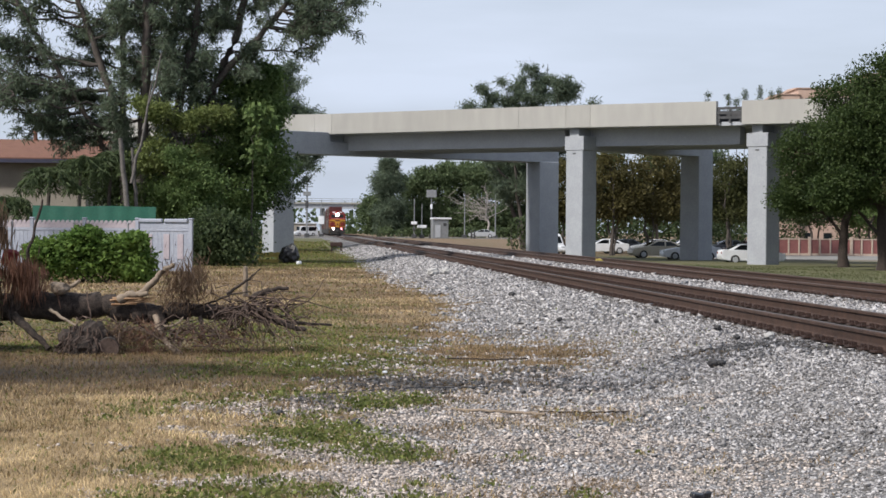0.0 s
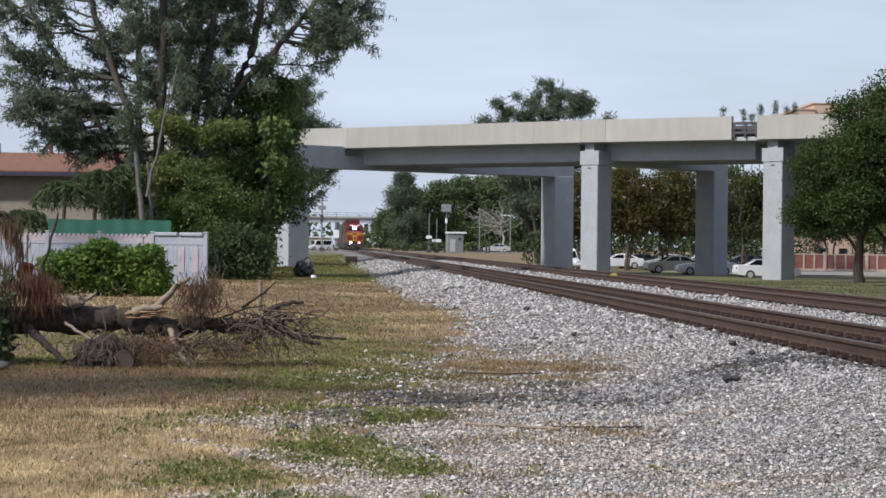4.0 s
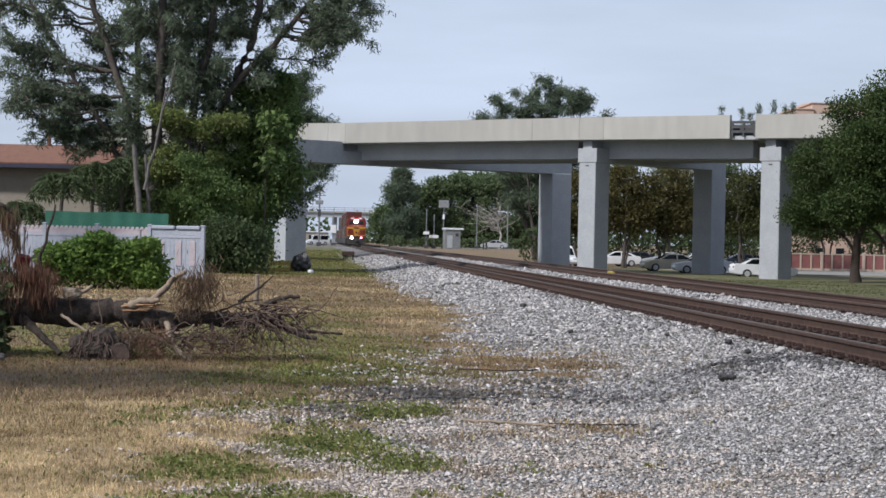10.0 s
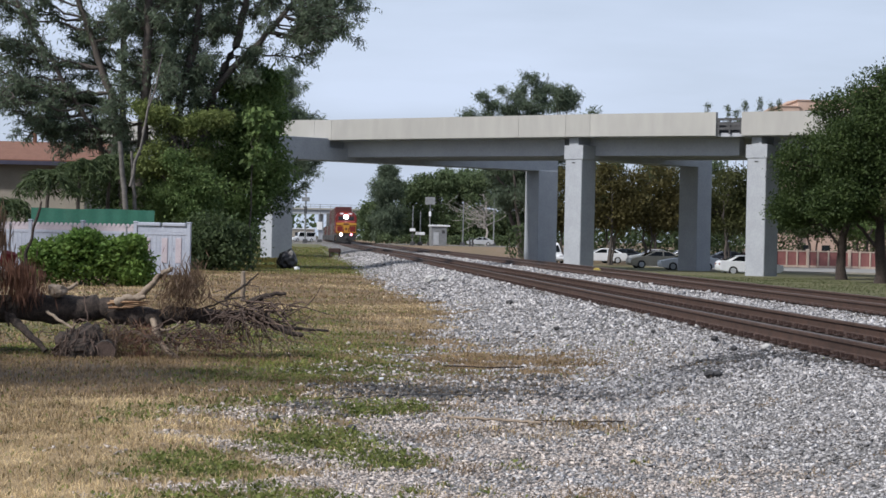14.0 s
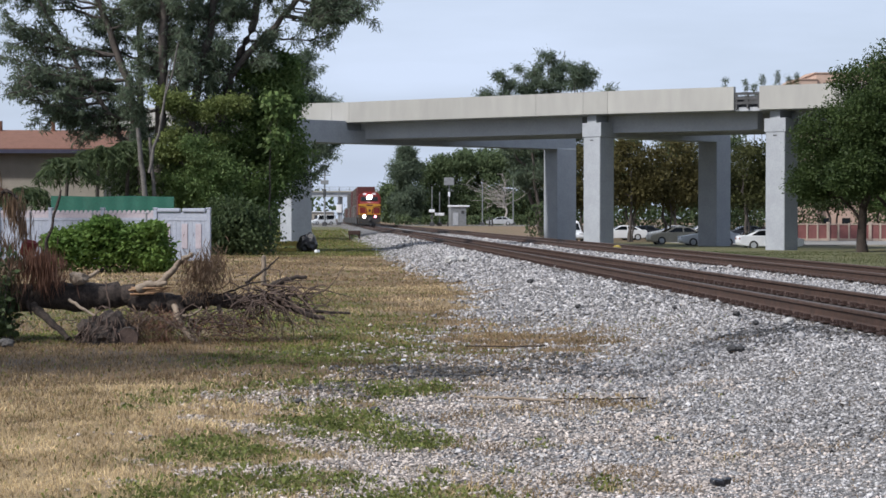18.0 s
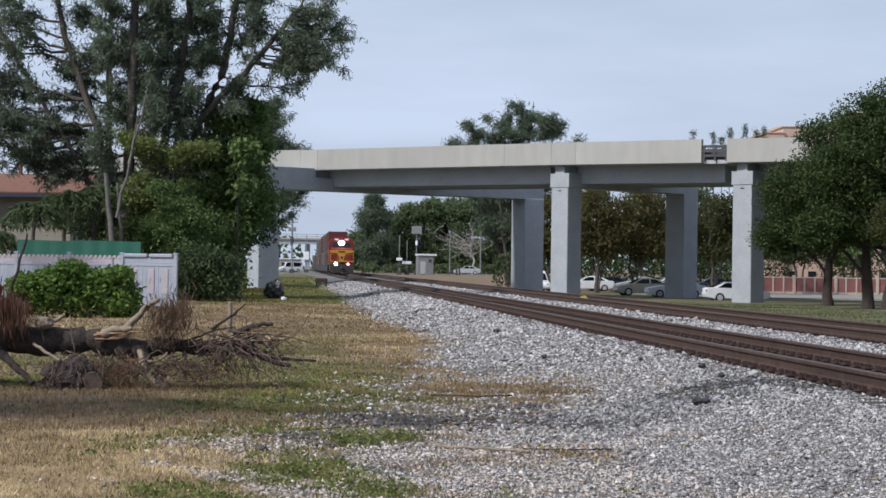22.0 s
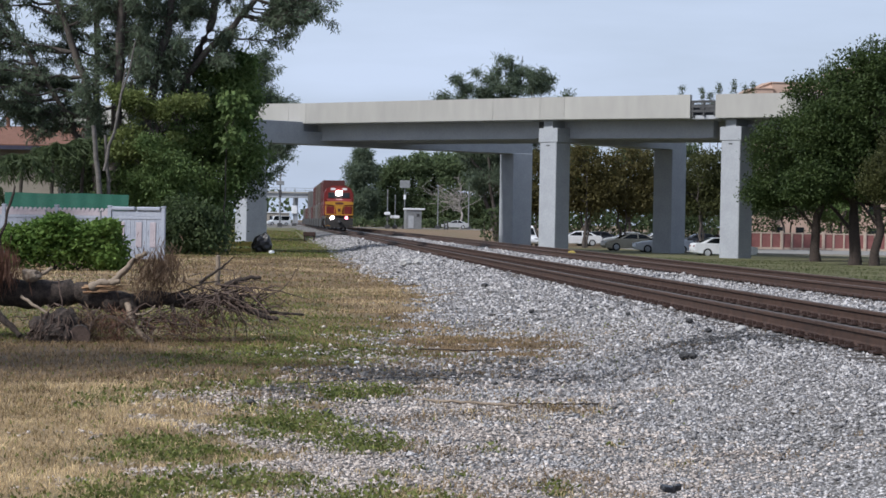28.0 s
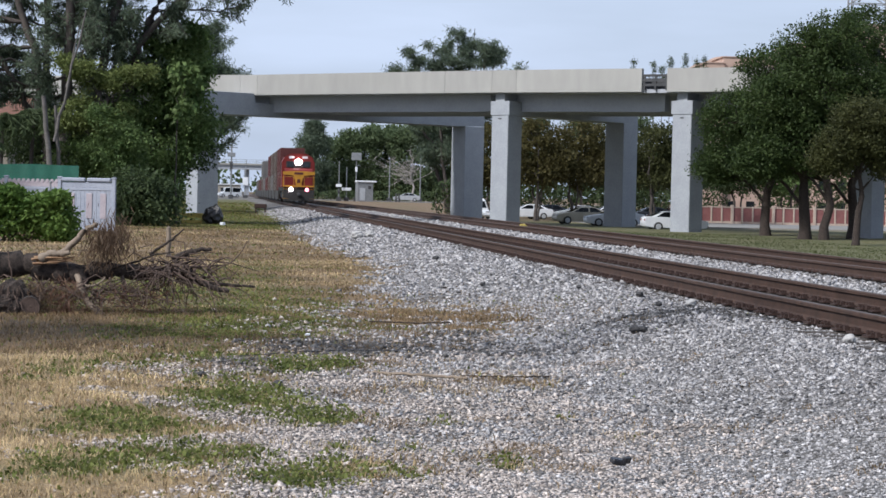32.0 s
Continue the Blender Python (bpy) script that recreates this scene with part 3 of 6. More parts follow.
def pier(key, top, side, turn):
    x, y = PIERS[key]
    col = bmesh.new()
    zb = -0.85
    box(col, side, side, top - zb, 0, 0, (top + zb) / 2, bevel=0.04)
    ob = part("column", col, M["concrete"], bridge, "square grey concrete column")
    ob.matrix_local = pose(x, y, 0, 0, 0, turn)
    return ob


for key, top, side, turn in (("a", 7.5, 1.57, 45), ("c", 7.68, 1.79, 45), ("d", 7.5, 1.57, 45), ("l", 7.6, 1.85, 32), ("b", 7.65, 2.03, 32), ("e", 7.5, 1.57, 45)):
    pier(key, top, side, turn)


# small dark plate added for the dark mark high on these columns
for key in ("a", "d"):
    x, y = PIERS[key]
    ob = one_box("dark_plate", M["darksteel"], bridge, 0.02, 0.3, 0.09, -0.79, 0.0, 7.25)
    ob.matrix_local = pose(x, y, 0, 0, 0, 45)


def tee_cap(key, turn, a, b, z0, z1, z2, ledge, stem, label, block=0.0):
    """An inverted T beam through a pier, from a to b metres along its turn: the ledge from z0 to z1, the stem on it up to z2. block: full width that far."""
    x, y = PIERS[key]
    bm = bmesh.new()
    box(bm, b - a, ledge, z1 - z0, (a + b) / 2, 0, (z0 + z1) / 2, bevel=0.025)
    box(bm, b - a - 0.006, stem, z2 - z1 + 0.1, (a + b) / 2, 0, (z1 + z2 - 0.1) / 2, bevel=0.02)
    if block:
        box(bm, block - a, ledge - 0.01, z2 - z1 + 0.12, (a + block) / 2, 0, (z1 + z2 - 0.12) / 2, bevel=0.02)
    ob = part("pier_cap", bm, M["concrete"], bridge, label)
    ob.matrix_local = pose(x, y, 0, 0, 0, turn)
    return ob


tee_cap("l", 36.7, -1.3, 28.2, 7.6, 8.62, 9.38, 1.9, 0.9, "deep straddle beam of grey concrete", 4.25)
tee_cap("a", 45.8, -0.83, 14.8, 7.48, 8.5, 9.08, 1.76, 0.86, "inverted T cross beam of grey concrete")
tee_cap("d", 45.0, -0.83, 13.0, 7.48, 8.42, 9.03, 1.76, 0.86, "inverted T cross beam of grey concrete")
tee_cap("e", 45.0, -0.83, 13.0, 7.48, 8.42, 9.0, 1.76, 0.86, "inverted T cross beam of grey concrete")
# near edge of the deck, from far beyond the left trees to the right
EDGE = [(-30.0, 177.0), (-7.2, 162.0), (10.6, 146.0), (22.3, 137.0), (38.5, 124.5), (70.0, 100.0)]
WIDE = Vector((0.68, 0.73, 0)) * 11.5
GAP = (20.0, 21.55)


def cut(x):
    """The point of the near edge at x."""
    xs = [e[0] for e in EDGE]
    return Vector((x, float(np.interp(x, xs, [e[1] for e in EDGE])), 0))


def strip(name, x0, x1, z_lo, z_hi, t, back, mat, label=""):
    """A wall-like piece along the edge from x0 to x1, heights from the parapet's top, set back from the edge."""
    xs = [x0] + [e[0] for e in EDGE if x0 < e[0] < x1] + [x1]
    bm = bmesh.new()
    rings = []
    n = WIDE.normalized()
    for x in xs:
        p = cut(x)
        zt = deck_z(x)
        q, w = p + n * back, p + n * (back + t)
        rings.append([bm.verts.new((*c.xy, zt + z)) for c, z in ((q, z_lo), (w, z_lo), (w, z_hi), (q, z_hi))])
    bm.faces.new(rings[0])
    bm.faces.new(rings[-1][::-1])
    for a, b in zip(rings, rings[1:]):
        for i in range(4):
            j = (i + 1) % 4
            bm.faces.new((a[i], b[i], b[j], a[j]))
    bmesh.ops.recalc_face_normals(bm, faces=bm.faces)
    return part(name, bm, mat, bridge, label)


joints = [-30.0, -10.8, -8.7, -7.3, 7.0, 10.25, 11.9, GAP[0]]
for a, b in zip(joints, joints[1:]):
    strip("parapet_panel", a + 0.008, b - 0.008, -1.6, 0.0, 0.25, 0.0, M["parapet"], "cream concrete parapet panel")
for a, b in ((GAP[1], 27.0), (27.0, 38.0), (38.0, 50.0), (50.0, 70.0)):
    strip("parapet_panel", a + 0.008, b - 0.008, -1.6, 0.0, 0.25, 0.0, M["parapet"], "cream concrete parapet panel")
strip("deck_slab", -30, 70, -1.66, -1.4, 11.5, 0.3, M["girder"])
strip("far_parapet", -30, 70, -1.5, -0.35, 0.25, 11.5, M["parapet"])
for back in (1.8, 4.4, 7.0, 9.7):
    for a, b in ((-30, -11.2), (-7.6, 9.15), (10.4, 20.55), (21.55, 30.2), (31.2, 70)):
        strip("girder", a, b, -2.86, -1.66, 0.6, back, M["girder"], "grey concrete girder")
        # wide lower flange
        if back < 2:
            strip("girder_flange", a + 0.2, b - 0.2, -2.9, -2.865, 0.8, back - 0.1, M["girder"])
# open steel railing in the gap of the parapet
for z in (-0.4, -0.72, -1.04):
    strip("railing", GAP[0], GAP[1], z - 0.17, z, 0.12, 0.1, M["darksteel"])
# dark backing strip, added so that the opening reads dark
strip("gap_backing", GAP[0] - 0.3, GAP[1] + 0.3, -1.4, -0.62, 0.1, 0.9, M["darksteel"], "dark backing strip added behind the opening")
for x in (GAP[0] + 0.1, 0.5 * (GAP[0] + GAP[1]), GAP[1] - 0.1):
    strip("railing_post", x - 0.05, x + 0.05, -1.5, -0.42, 0.1, 0.11, M["darksteel"])


# ---- train ----
def bm_cyl(bm, r, depth, m, sides=16):
    bmesh.ops.create_cone(bm, cap_ends=True, segments=sides, radius1=r, radius2=r, depth=depth, matrix=m)


def wheelset(parent, y, w=0.92, r=0.5):
    bm = bmesh.new()
    rod(bm, (-w, y, r), (w, y, r), 0.08)
    for s in (-0.75, 0.75):
        bm_cyl(bm, r, 0.13, pose(s, y, r, 0, 90, 0), 20)
    return part("wheelset", bm, M["darksteel"], parent)


def locomotive():
    """Front at y = 0, looking towards -y; rail top at z = 0."""
    root = thing("locomotive", pose(0, 0, 0), "red and yellow diesel locomotive with lit headlights", "locomotive")
    one_box("frame", M["blackpaint"], root, 2.9, 17.2, 0.35, 0, 9.0, 1.35)
    bm = bmesh.new()
    prism(bm, [(0.0, 0.25), (0.0, 1.25), (0.5, 1.3), (0.5, 0.3)], -1.45, 1.45)
    part("pilot", bm, M["blackpaint"], root, "black pilot plate below the coupler")
    one_box("anticlimber", M["yellowpaint"], root, 2.9, 0.5, 0.12, 0, 0.25, 1.62)
    nose = bmesh.new()
    prism(nose, [(0.95, 1.5), (0.92, 2.95), (1.2, 3.22), (2.6, 3.3), (2.6, 1.5)], -1.3, 1.3)
    part("nose", nose, M["redpaint"], root)
    face = Matrix(((0, 1, 0, 0), (1, 0, 0, 0), (0, 0, 1, 0), (0, 0, 0, 1)))
    bm = bmesh.new()
    prism(bm, [(-1.5, 2.72), (-0.5, 2.62), (-0.34, 2.2), (-0.26, 1.66), (0.26, 1.66), (0.34, 2.2), (0.5, 2.62), (1.5, 2.72), (1.5, 2.98), (0.6, 3.04), (-0.6, 3.04), (-1.5, 2.98)], 0.84, 0.925, face)
    bmesh.ops.recalc_face_normals(bm, faces=bm.faces)
    part("nose_emblem", bm, M["yellowpaint"], root, "yellow winged band and shield on the nose")
    bm = bmesh.new()
    prism(bm, [(-0.42, 2.72), (0.42, 2.72), (0.42, 2.92), (-0.42, 2.92)], 0.82, 0.835, face)
    bmesh.ops.recalc_face_normals(bm, faces=bm.faces)
    part("nose_panel", bm, M["boxred"], root, "dark red panel on the yellow nose band")
    one_box("nose_panel", M["boxred"], root, 0.3, 0.015, 0.34, 0, 0.828, 2.1, label="dark red panel on the yellow shield")
    cab = bmesh.new()
    arch = [(-1.57, 1.5), (-1.57, 3.85), (-1.3, 4.4), (-0.7, 4.72), (0.7, 4.72), (1.3, 4.4), (1.57, 3.85), (1.57, 1.5)]
    prism(cab, arch, 2.55, 5.3, Matrix(((0, 1, 0, 0), (1, 0, 0, 0), (0, 0, 1, 0), (0, 0, 0, 1))))
    bmesh.ops.recalc_face_normals(cab, faces=cab.faces)
    bmesh.ops.bevel(cab, geom=[e for e in cab.edges if abs(e.verts[0].co.y - e.verts[1].co.y) < 0.01], offset=0.07, segments=2, affect="EDGES")
    cab_ob = part("cab", cab, M["redpaint"], root, "red cab")
    one_box("cab_band", M["redpaint"], cab_ob, 3.18, 0.1, 0.2, 0, 2.53, 3.26)
    one_box("visor", M["blackpaint"], cab_ob, 2.3, 0.06, 0.62, 0, 2.545, 3.68)
    for s in (-1, 1):
        one_box("windscreen", M["glass"], cab_ob, 0.62, 0.05, 0.5, s * 0.72, 2.51, 3.68)
        one_box("side_window", M["glass"], cab_ob, 0.05, 1.2, 0.6, s * 1.57, 4.0, 3.6)
        one_box("number_board", M["white"], cab_ob, 0.5, 0.1, 0.22, s * 0.62, 2.54, 4.36)
    bm = bmesh.new()
    for s in (-0.1, 0.1):
        bm_cyl(bm, 0.27, 0.08, pose(s, 2.4, 3.92, 90, 0, 0))
    part("headlight", bm, M["lamp"], root, "glowing twin headlight")
    for s, mt in ((-1, "lamp"), (1, "ditch")):
        bm = bmesh.new()
        bm_cyl(bm, 0.2 if s < 0 else 0.17, 0.1, pose(s * 0.75, -0.04, 1.3, 90, 0, 0))
        part("ditch_light", bm, M[mt], root, "glowing ditch light")
    hood = bmesh.new()
    prism(hood, [(-0.95, 1.5), (-0.95, 3.95), (-0.6, 4.3), (0.6, 4.3), (0.95, 3.95), (0.95, 1.5)], 5.3, 17.4, Matrix(((0, 1, 0, 0), (1, 0, 0, 0), (0, 0, 1, 0), (0, 0, 0, 1))))
    bmesh.ops.recalc_face_normals(hood, faces=hood.faces)
    part("long_hood", hood, M["redpaint"], root)
    for y in (7.5, 13.0, 15.2):
        bm = bmesh.new()
        bm_cyl(bm, 0.6, 0.25, pose(0, y, 4.4), 18)
        part("radiator_fan", bm, M["darksteel"], root)
    one_box("fuel_tank", M["blackpaint"], root, 2.6, 4.5, 0.85, 0, 9.0, 0.75, bevel=0.15)
    for yc in (3.8, 14.4):
        one_box("truck_frame", M["blackpaint"], root, 2.5, 3.7, 0.45, 0, yc, 0.75, bevel=0.05)
        for dy in (-1.35, 1.35):
            wheelset(root, yc + dy)
    for s in (-1, 1):
        bm = bmesh.new()
        rod(bm, (s * 1.42, 0.15, 2.55), (s * 1.42, 2.4, 2.55), 0.018)
        for y in (0.15, 1.2, 2.4):
            rod(bm, (s * 1.42, y, 1.6), (s * 1.42, y, 2.55), 0.022)
        rod(bm, (s * 1.42, 0.15, 2.5), (s * 0.5, 0.15, 2.5), 0.018)
        rod(bm, (s * 0.5, 0.15, 1.6), (s * 0.5, 0.15, 2.5), 0.022)
        rod(bm, (s * 1.42, 5.3, 2.55), (s * 1.42, 17.3, 2.55), 0.02)
        part("handrail", bm, M["yellowpaint"], root, "yellow handrail")
        for k in range(4):
            one_box("step", M["yellowpaint"], root, 0.5, 0.3, 0.04, s * 1.25, 0.15 + 0.04 * k, 0.45 + 0.3 * k)
    bm = bmesh.new()
    box(bm, 0.3, 0.7, 0.3, 0, -0.25, 0.85, bevel=0.05)
    part("coupler", bm, M["darksteel"], root)
    return root


def container(parent, y, z, mat, ln=12.19, h=2.62):
    bm = bmesh.new()
    box(bm, 2.44, ln, h, 0, y + ln / 2, z + h / 2)
    for k in range(30):
        for s in (-1, 1):
            box(bm, 0.04, 0.16, h - 0.3, s * 1.235, y + 0.35 + k * (ln - 0.7) / 29, z + h / 2)
    for k in range(6):
        box(bm, 0.16, 0.04, h - 0.3, -0.95 + k * 0.38, y - 0.018, z + h / 2)
    for s in (-1, 1):
        for e in (0.08, ln - 0.08):
            box(bm, 0.14, 0.17, h + 0.02, s * 1.17, y + e, z + h / 2)
    return part("container", bm, M[mat], parent, "corrugated steel freight container")


def well_car(stack):
    root = thing("container_car", pose(0, 0, 0), "low well wagon carrying stacked freight containers", "rail wagon", "container wagons of the train")
    bm = bmesh.new()
    for s in (-1, 1):
        box(bm, 0.12, 12.6, 0.9, s * 1.35, 7.5, 0.75)
    box(bm, 2.6, 1.6, 0.3, 0, 0.6, 1.05)
    box(bm, 2.6, 1.6, 0.3, 0, 14.3, 1.05)
    part("well_frame", bm, M["blackpaint"], root)
    for y in (0.1, 1.2, 13.8, 14.9):
        wheelset(root, y, 0.9, 0.42)
    z = 0.35
    for mat in stack:
        container(root, 1.35, z, mat)
        z += 2.65
    return root


# ---- cars ----
def car(name, x, y, z, rz, paint, label, van=False):
    """A saloon 4.7 m long, front towards -x of its own space."""
    root = thing(name, pose(x, y, z, 0, 0, rz), label, "car", "parked cars")
    side = [(-2.28, 0.3), (-2.36, 0.5), (-2.3, 0.7), (-2.05, 0.82), (-1.3, 0.95), (-0.9, 0.98), (1.7, 1.04), (2.2, 1.03), (2.33, 0.92), (2.36, 0.6), (2.28, 0.32), (1.85, 0.24), (-1.9, 0.22)]
    roof = [(-1.2, 0.95), (-0.3, 1.38), (0.25, 1.47), (0.95, 1.43), (1.95, 0.99)] if not van else [(-1.5, 0.95), (-1.0, 1.75), (-0.4, 1.92), (2.2, 1.9), (2.3, 0.95)]
    bm = bmesh.new()
    for pts, w0 in ((side, 0.9),):
        prism(bm, pts, -w0, w0, Matrix(((0, 1, 0, 0), (1, 0, 0, 0), (0, 0, 1, 0), (0, 0, 0, 1))))
    bmesh.ops.recalc_face_normals(bm, faces=bm.faces)
    bmesh.ops.bevel(bm, geom=list(bm.edges), offset=0.05, segments=2, affect="EDGES")
    body = part("body", bm, M[paint], root)
    low, high = 0.84, 0.64
    bm = bmesh.new()
    a = [bm.verts.new((px, -low if pz < 1 else -high, pz)) for px, pz in roof]
    b = [bm.verts.new((px, low if pz < 1 else high, pz)) for px, pz in roof]
    bm.faces.new(a)
    bm.faces.new(b[::-1])
    for i in range(len(roof) - 1):
        bm.faces.new((a[i], b[i], b[i + 1], a[i + 1]))
    bmesh.ops.recalc_face_normals(bm, faces=bm.faces)
    bmesh.ops.bevel(bm, geom=[e for e in bm.edges if len(e.link_faces) == 2], offset=0.04, segments=2, affect="EDGES")
    part("cabin", bm, M[paint], root)
    # panes set a finger's width proud of the cabin
    top, foot = roof[2][1] - 0.09, 1.02
    fx0, fx1 = roof[0][0], roof[1][0]
    rx0, rx1 = roof[-1][0], roof[-2][0]

    def side_pane(x0, x1, x2, x3):
        for s in (-1, 1):
            bm = bmesh.new()
            out = lambda z: s * (low + (high - low) * (z - 0.95) / (roof[2][1] - 0.95) + 0.012)
            bm.faces.new([bm.verts.new((px, out(z), z)) for px, z in ((x0, foot), (x1, foot), (x2, top), (x3, top))])
            bmesh.ops.solidify(bm, geom=list(bm.faces), thickness=0.008)
            part("side_window", bm, M["glass"], root)

    side_pane(fx0 + 0.3, 0.36, 0.36, fx1 + 0.1)
    side_pane(0.46, rx0 - 0.42, rx1 - 0.02, 0.46)
    for name, (xa, za), (xb, zb), dirn in (("windscreen", roof[0], roof[1], -1), ("rear_window", roof[-1], roof[-2], 1)):
        bm = bmesh.new()
        cs = []
        for f, w in ((0.12, 0.72), (0.9, 0.56)):
            cs.append(((xa + (xb - xa) * f) + dirn * 0.015, w, za + (zb - za) * f + 0.015))
        (x0, w0, z0), (x1, w1, z1) = cs
        bm.faces.new([bm.verts.new(c) for c in ((x0, -w0, z0), (x0, w0, z0), (x1, w1, z1), (x1, -w1, z1))])
        bmesh.ops.solidify(bm, geom=list(bm.faces), thickness=0.008)
        part(name, bm, M["glass"], root)
    for wx in (-1.42, 1.38):
        for s in (-1, 1):
            bm = bmesh.new()
            bm_cyl(bm, 0.33, 0.22, pose(wx, s * 0.82, 0.33, 90, 0, 0), 20)
            w = part("wheel", bm, M["tyre"], root)
            bm = bmesh.new()
            bm_cyl(bm, 0.21, 0.24, pose(wx, s * 0.82, 0.33, 90, 0, 0), 14)
            part("rim", bm, M["silver"], w)
    for s in (-1, 1):
        one_box("headlamp", M["silver"], body, 0.1, 0.36, 0.14, -2.28, s * 0.66, 0.72, bevel=0.03)
        one_box("tail_lamp", M["redpaint"], body, 0.08, 0.34, 0.16, 2.33, s * 0.68, 0.8, bevel=0.03)
    return root


# ---- left side: fence, bush, house, trees ----
def fence():
    root = thing("fence", pose(0, 0, 0), "white vinyl panel fence with a pinkish top rail", "fence")
    a, b = Vector((-26.0, 76.5)), Vector((-8.3, 73.0))
    n = 9
    d = (b - a) / n
    ang = math.degrees(math.atan2(d.y, d.x))
    for i in range(n + 1):
        p = a + d * i
        bm = bmesh.new()
        box(bm, 0.13, 0.13, 1.95, 0, 0, 0.95, bevel=0.01)
        box(bm, 0.17, 0.17, 0.06, 0, 0, 1.95, bevel=0.02)
        post = part("post", bm, M["vinyl"], root)
        post.matrix_local = pose(p.x, p.y, 0, 0, 0, ang)
        if i == n:
            break
        q = p + d / 2
        for k in range(13):
            sx = -0.9 + k * 0.15
            sl = one_box("slat", M["vinyl"], root, 0.142, 0.03, 1.5 + 0.01 * (k % 2), sx, 0.004 * (k % 2), 0.85)
            sl.matrix_local = pose(q.x, q.y, 0, 0, 0, ang)
        tall = i >= n - 1
        for z, hh, mt in ((0.12, 0.09, "vinyl"), (1.55, 0.1, "vinyl"), (1.7, 0.2, "vinyl" if tall else "pinkvinyl")):
            r = one_box("rail", M[mt], root, d.length - 0.14, 0.06 if hh < 0.15 else 0.045, hh, 0, 0, z, bevel=0.01)
            r.matrix_local = pose(q.x, q.y, 0, 0, 0, ang)
        if tall:
            for sx in (-0.5, 0.45):
                pk = one_box("cap_moulding", M["vinyl"], root, 0.88, 0.16, 0.14, sx, 0, 1.88, bevel=0.03)
                pk.matrix_local = pose(q.x, q.y, 0, 0, 0, ang)
            for sx in (-0.55, 0.1, 0.62):
                pk = one_box("panel_recess", M["pinkvinyl"], root, 0.22, 0.02, 0.9, sx, -0.028, 0.95, bevel=0.008)
                pk.matrix_local = pose(q.x, q.y, 0, 0, 0, ang)
        else:
            for k in range(11):
                bm = bmesh.new()
                bm_cyl(bm, 0.062, 0.08, pose(0, 0, 0, 90, 0, 0), 10)
                pk = part("scallop", bm, M["pinkvinyl"], root)
                pk.matrix_local = pose(q.x, q.y, 0, 0, 0, ang) @ pose(-0.88 + k * 0.176, 0, 1.82)
    return root


fence()
for x, y in ((-14.1, 70.0), (-11.9, 69.6), (-10.0, 69.2)):
    bm = bmesh.new()
    rod(bm, (0, 0, -0.1), (0, 0, 1.75), 0.035, sides=10)
    bmesh.ops.create_uvsphere(bm, u_segments=10, v_segments=6, radius=0.05, matrix=pose(0, 0, 1.76))
    ob = part("fence_post", bm, M["steel"])
    ob.matrix_world = pose(x, y, 0)
    tagged(ob, "galvanised steel post standing before the white fence", "post", "steel posts before the fence")
tarp = thing("green_screen", pose(-13.55, 84, 0, 0, 0, -6), "green sheet screen on posts behind the white fence", "screen")
sx = np.linspace(-2.6, 2.6, 63)
sz = np.linspace(1.25, 2.5, 5)
gx2, gz2 = np.meshgrid(sx, sz)
gy2 = 0.012 * np.sin(gx2 * 9) + 0.03 * np.sin(gx2 * 3.3 + gz2 * 2)
gz2 = gz2 + (gz2 > 2) * 0.015 * np.sin(gx2 * 2.1)
kk = (np.arange(4)[:, None] * 63 + np.arange(62)[None]).ravel()
raw("sheet", np.stack([gx2, gy2, gz2], -1).reshape(-1, 3), np.stack([kk, kk + 1, kk + 64, kk + 63], 1), M["greentarp"], tarp)
for k in range(4):
    bm = bmesh.new()
    rod(bm, (-2.5 + k * 1.65, 0.1, 0), (-2.5 + k * 1.65, 0.1, 2.45), 0.04)
    part("post", bm, M["steel"], tarp)

house = thing("house", pose(-23.2, 104, 0, 0, 0, 0), "beige stucco house with a brown red roof", "house", kind="structure")
one_box("wall", M["stucco"], house, 12.0, 9.0, 5.0, 0, 4.5, 2.5)
bm = bmesh.new()
prism(bm, [(-0.7, 4.98), (-0.7, 5.14), (4.5, 6.28), (9.7, 5.14), (9.7, 4.98)], -6.6, 6.6)
part("roof", bm, M["rooftile"], house)
M["navy"] = mottled("navy_fascia", (0.02, 0.022, 0.05), (0.035, 0.036, 0.07), 3, 0.6, 0.1)
one_box("fascia", M["navy"], house, 13.2, 0.06, 0.2, 0, -0.73, 4.98)
for x in (-0.2, 2.6):
    bm = bmesh.new()
    rod(bm, (x, 4.3, 6.2), (x, 4.3, 6.75), 0.11, sides=10)
    part("vent_pipe", bm, M["rooftile"], house)
porch = Matrix(((0, 1, 0, -1.9), (1, 0, 0, 0), (0, 0, 1, 0), (0, 0, 0, 1)))
bm = bmesh.new()
prism(bm, [(-2.6, 0), (-2.6, 3.0), (0.0, 5.1), (2.6, 3.0), (2.6, 0)], -6.0, 0.0, porch)
bmesh.ops.recalc_face_normals(bm, faces=bm.faces)
part("porch_wall", bm, M["stucco"], house, "beige gabled porch")
for s_ in (-1, 1):
    bm = bmesh.new()
    prism(bm, [(0.0, 5.12), (0.0, 5.32), (s_ * 3.1, 2.82), (s_ * 3.1, 2.62)], -6.4, 0.0, porch)
    bmesh.ops.recalc_face_normals(bm, faces=bm.faces)
    part("porch_roof", bm, M["rooftile"], house)
    bm = bmesh.new()
    prism(bm, [(0.0, 5.06), (0.0, 5.34), (s_ * 3.12, 2.82), (s_ * 3.12, 2.56)], -6.46, -6.4, porch)
    bmesh.ops.recalc_face_normals(bm, faces=bm.faces)
    part("bargeboard", bm, M["navy"], house)

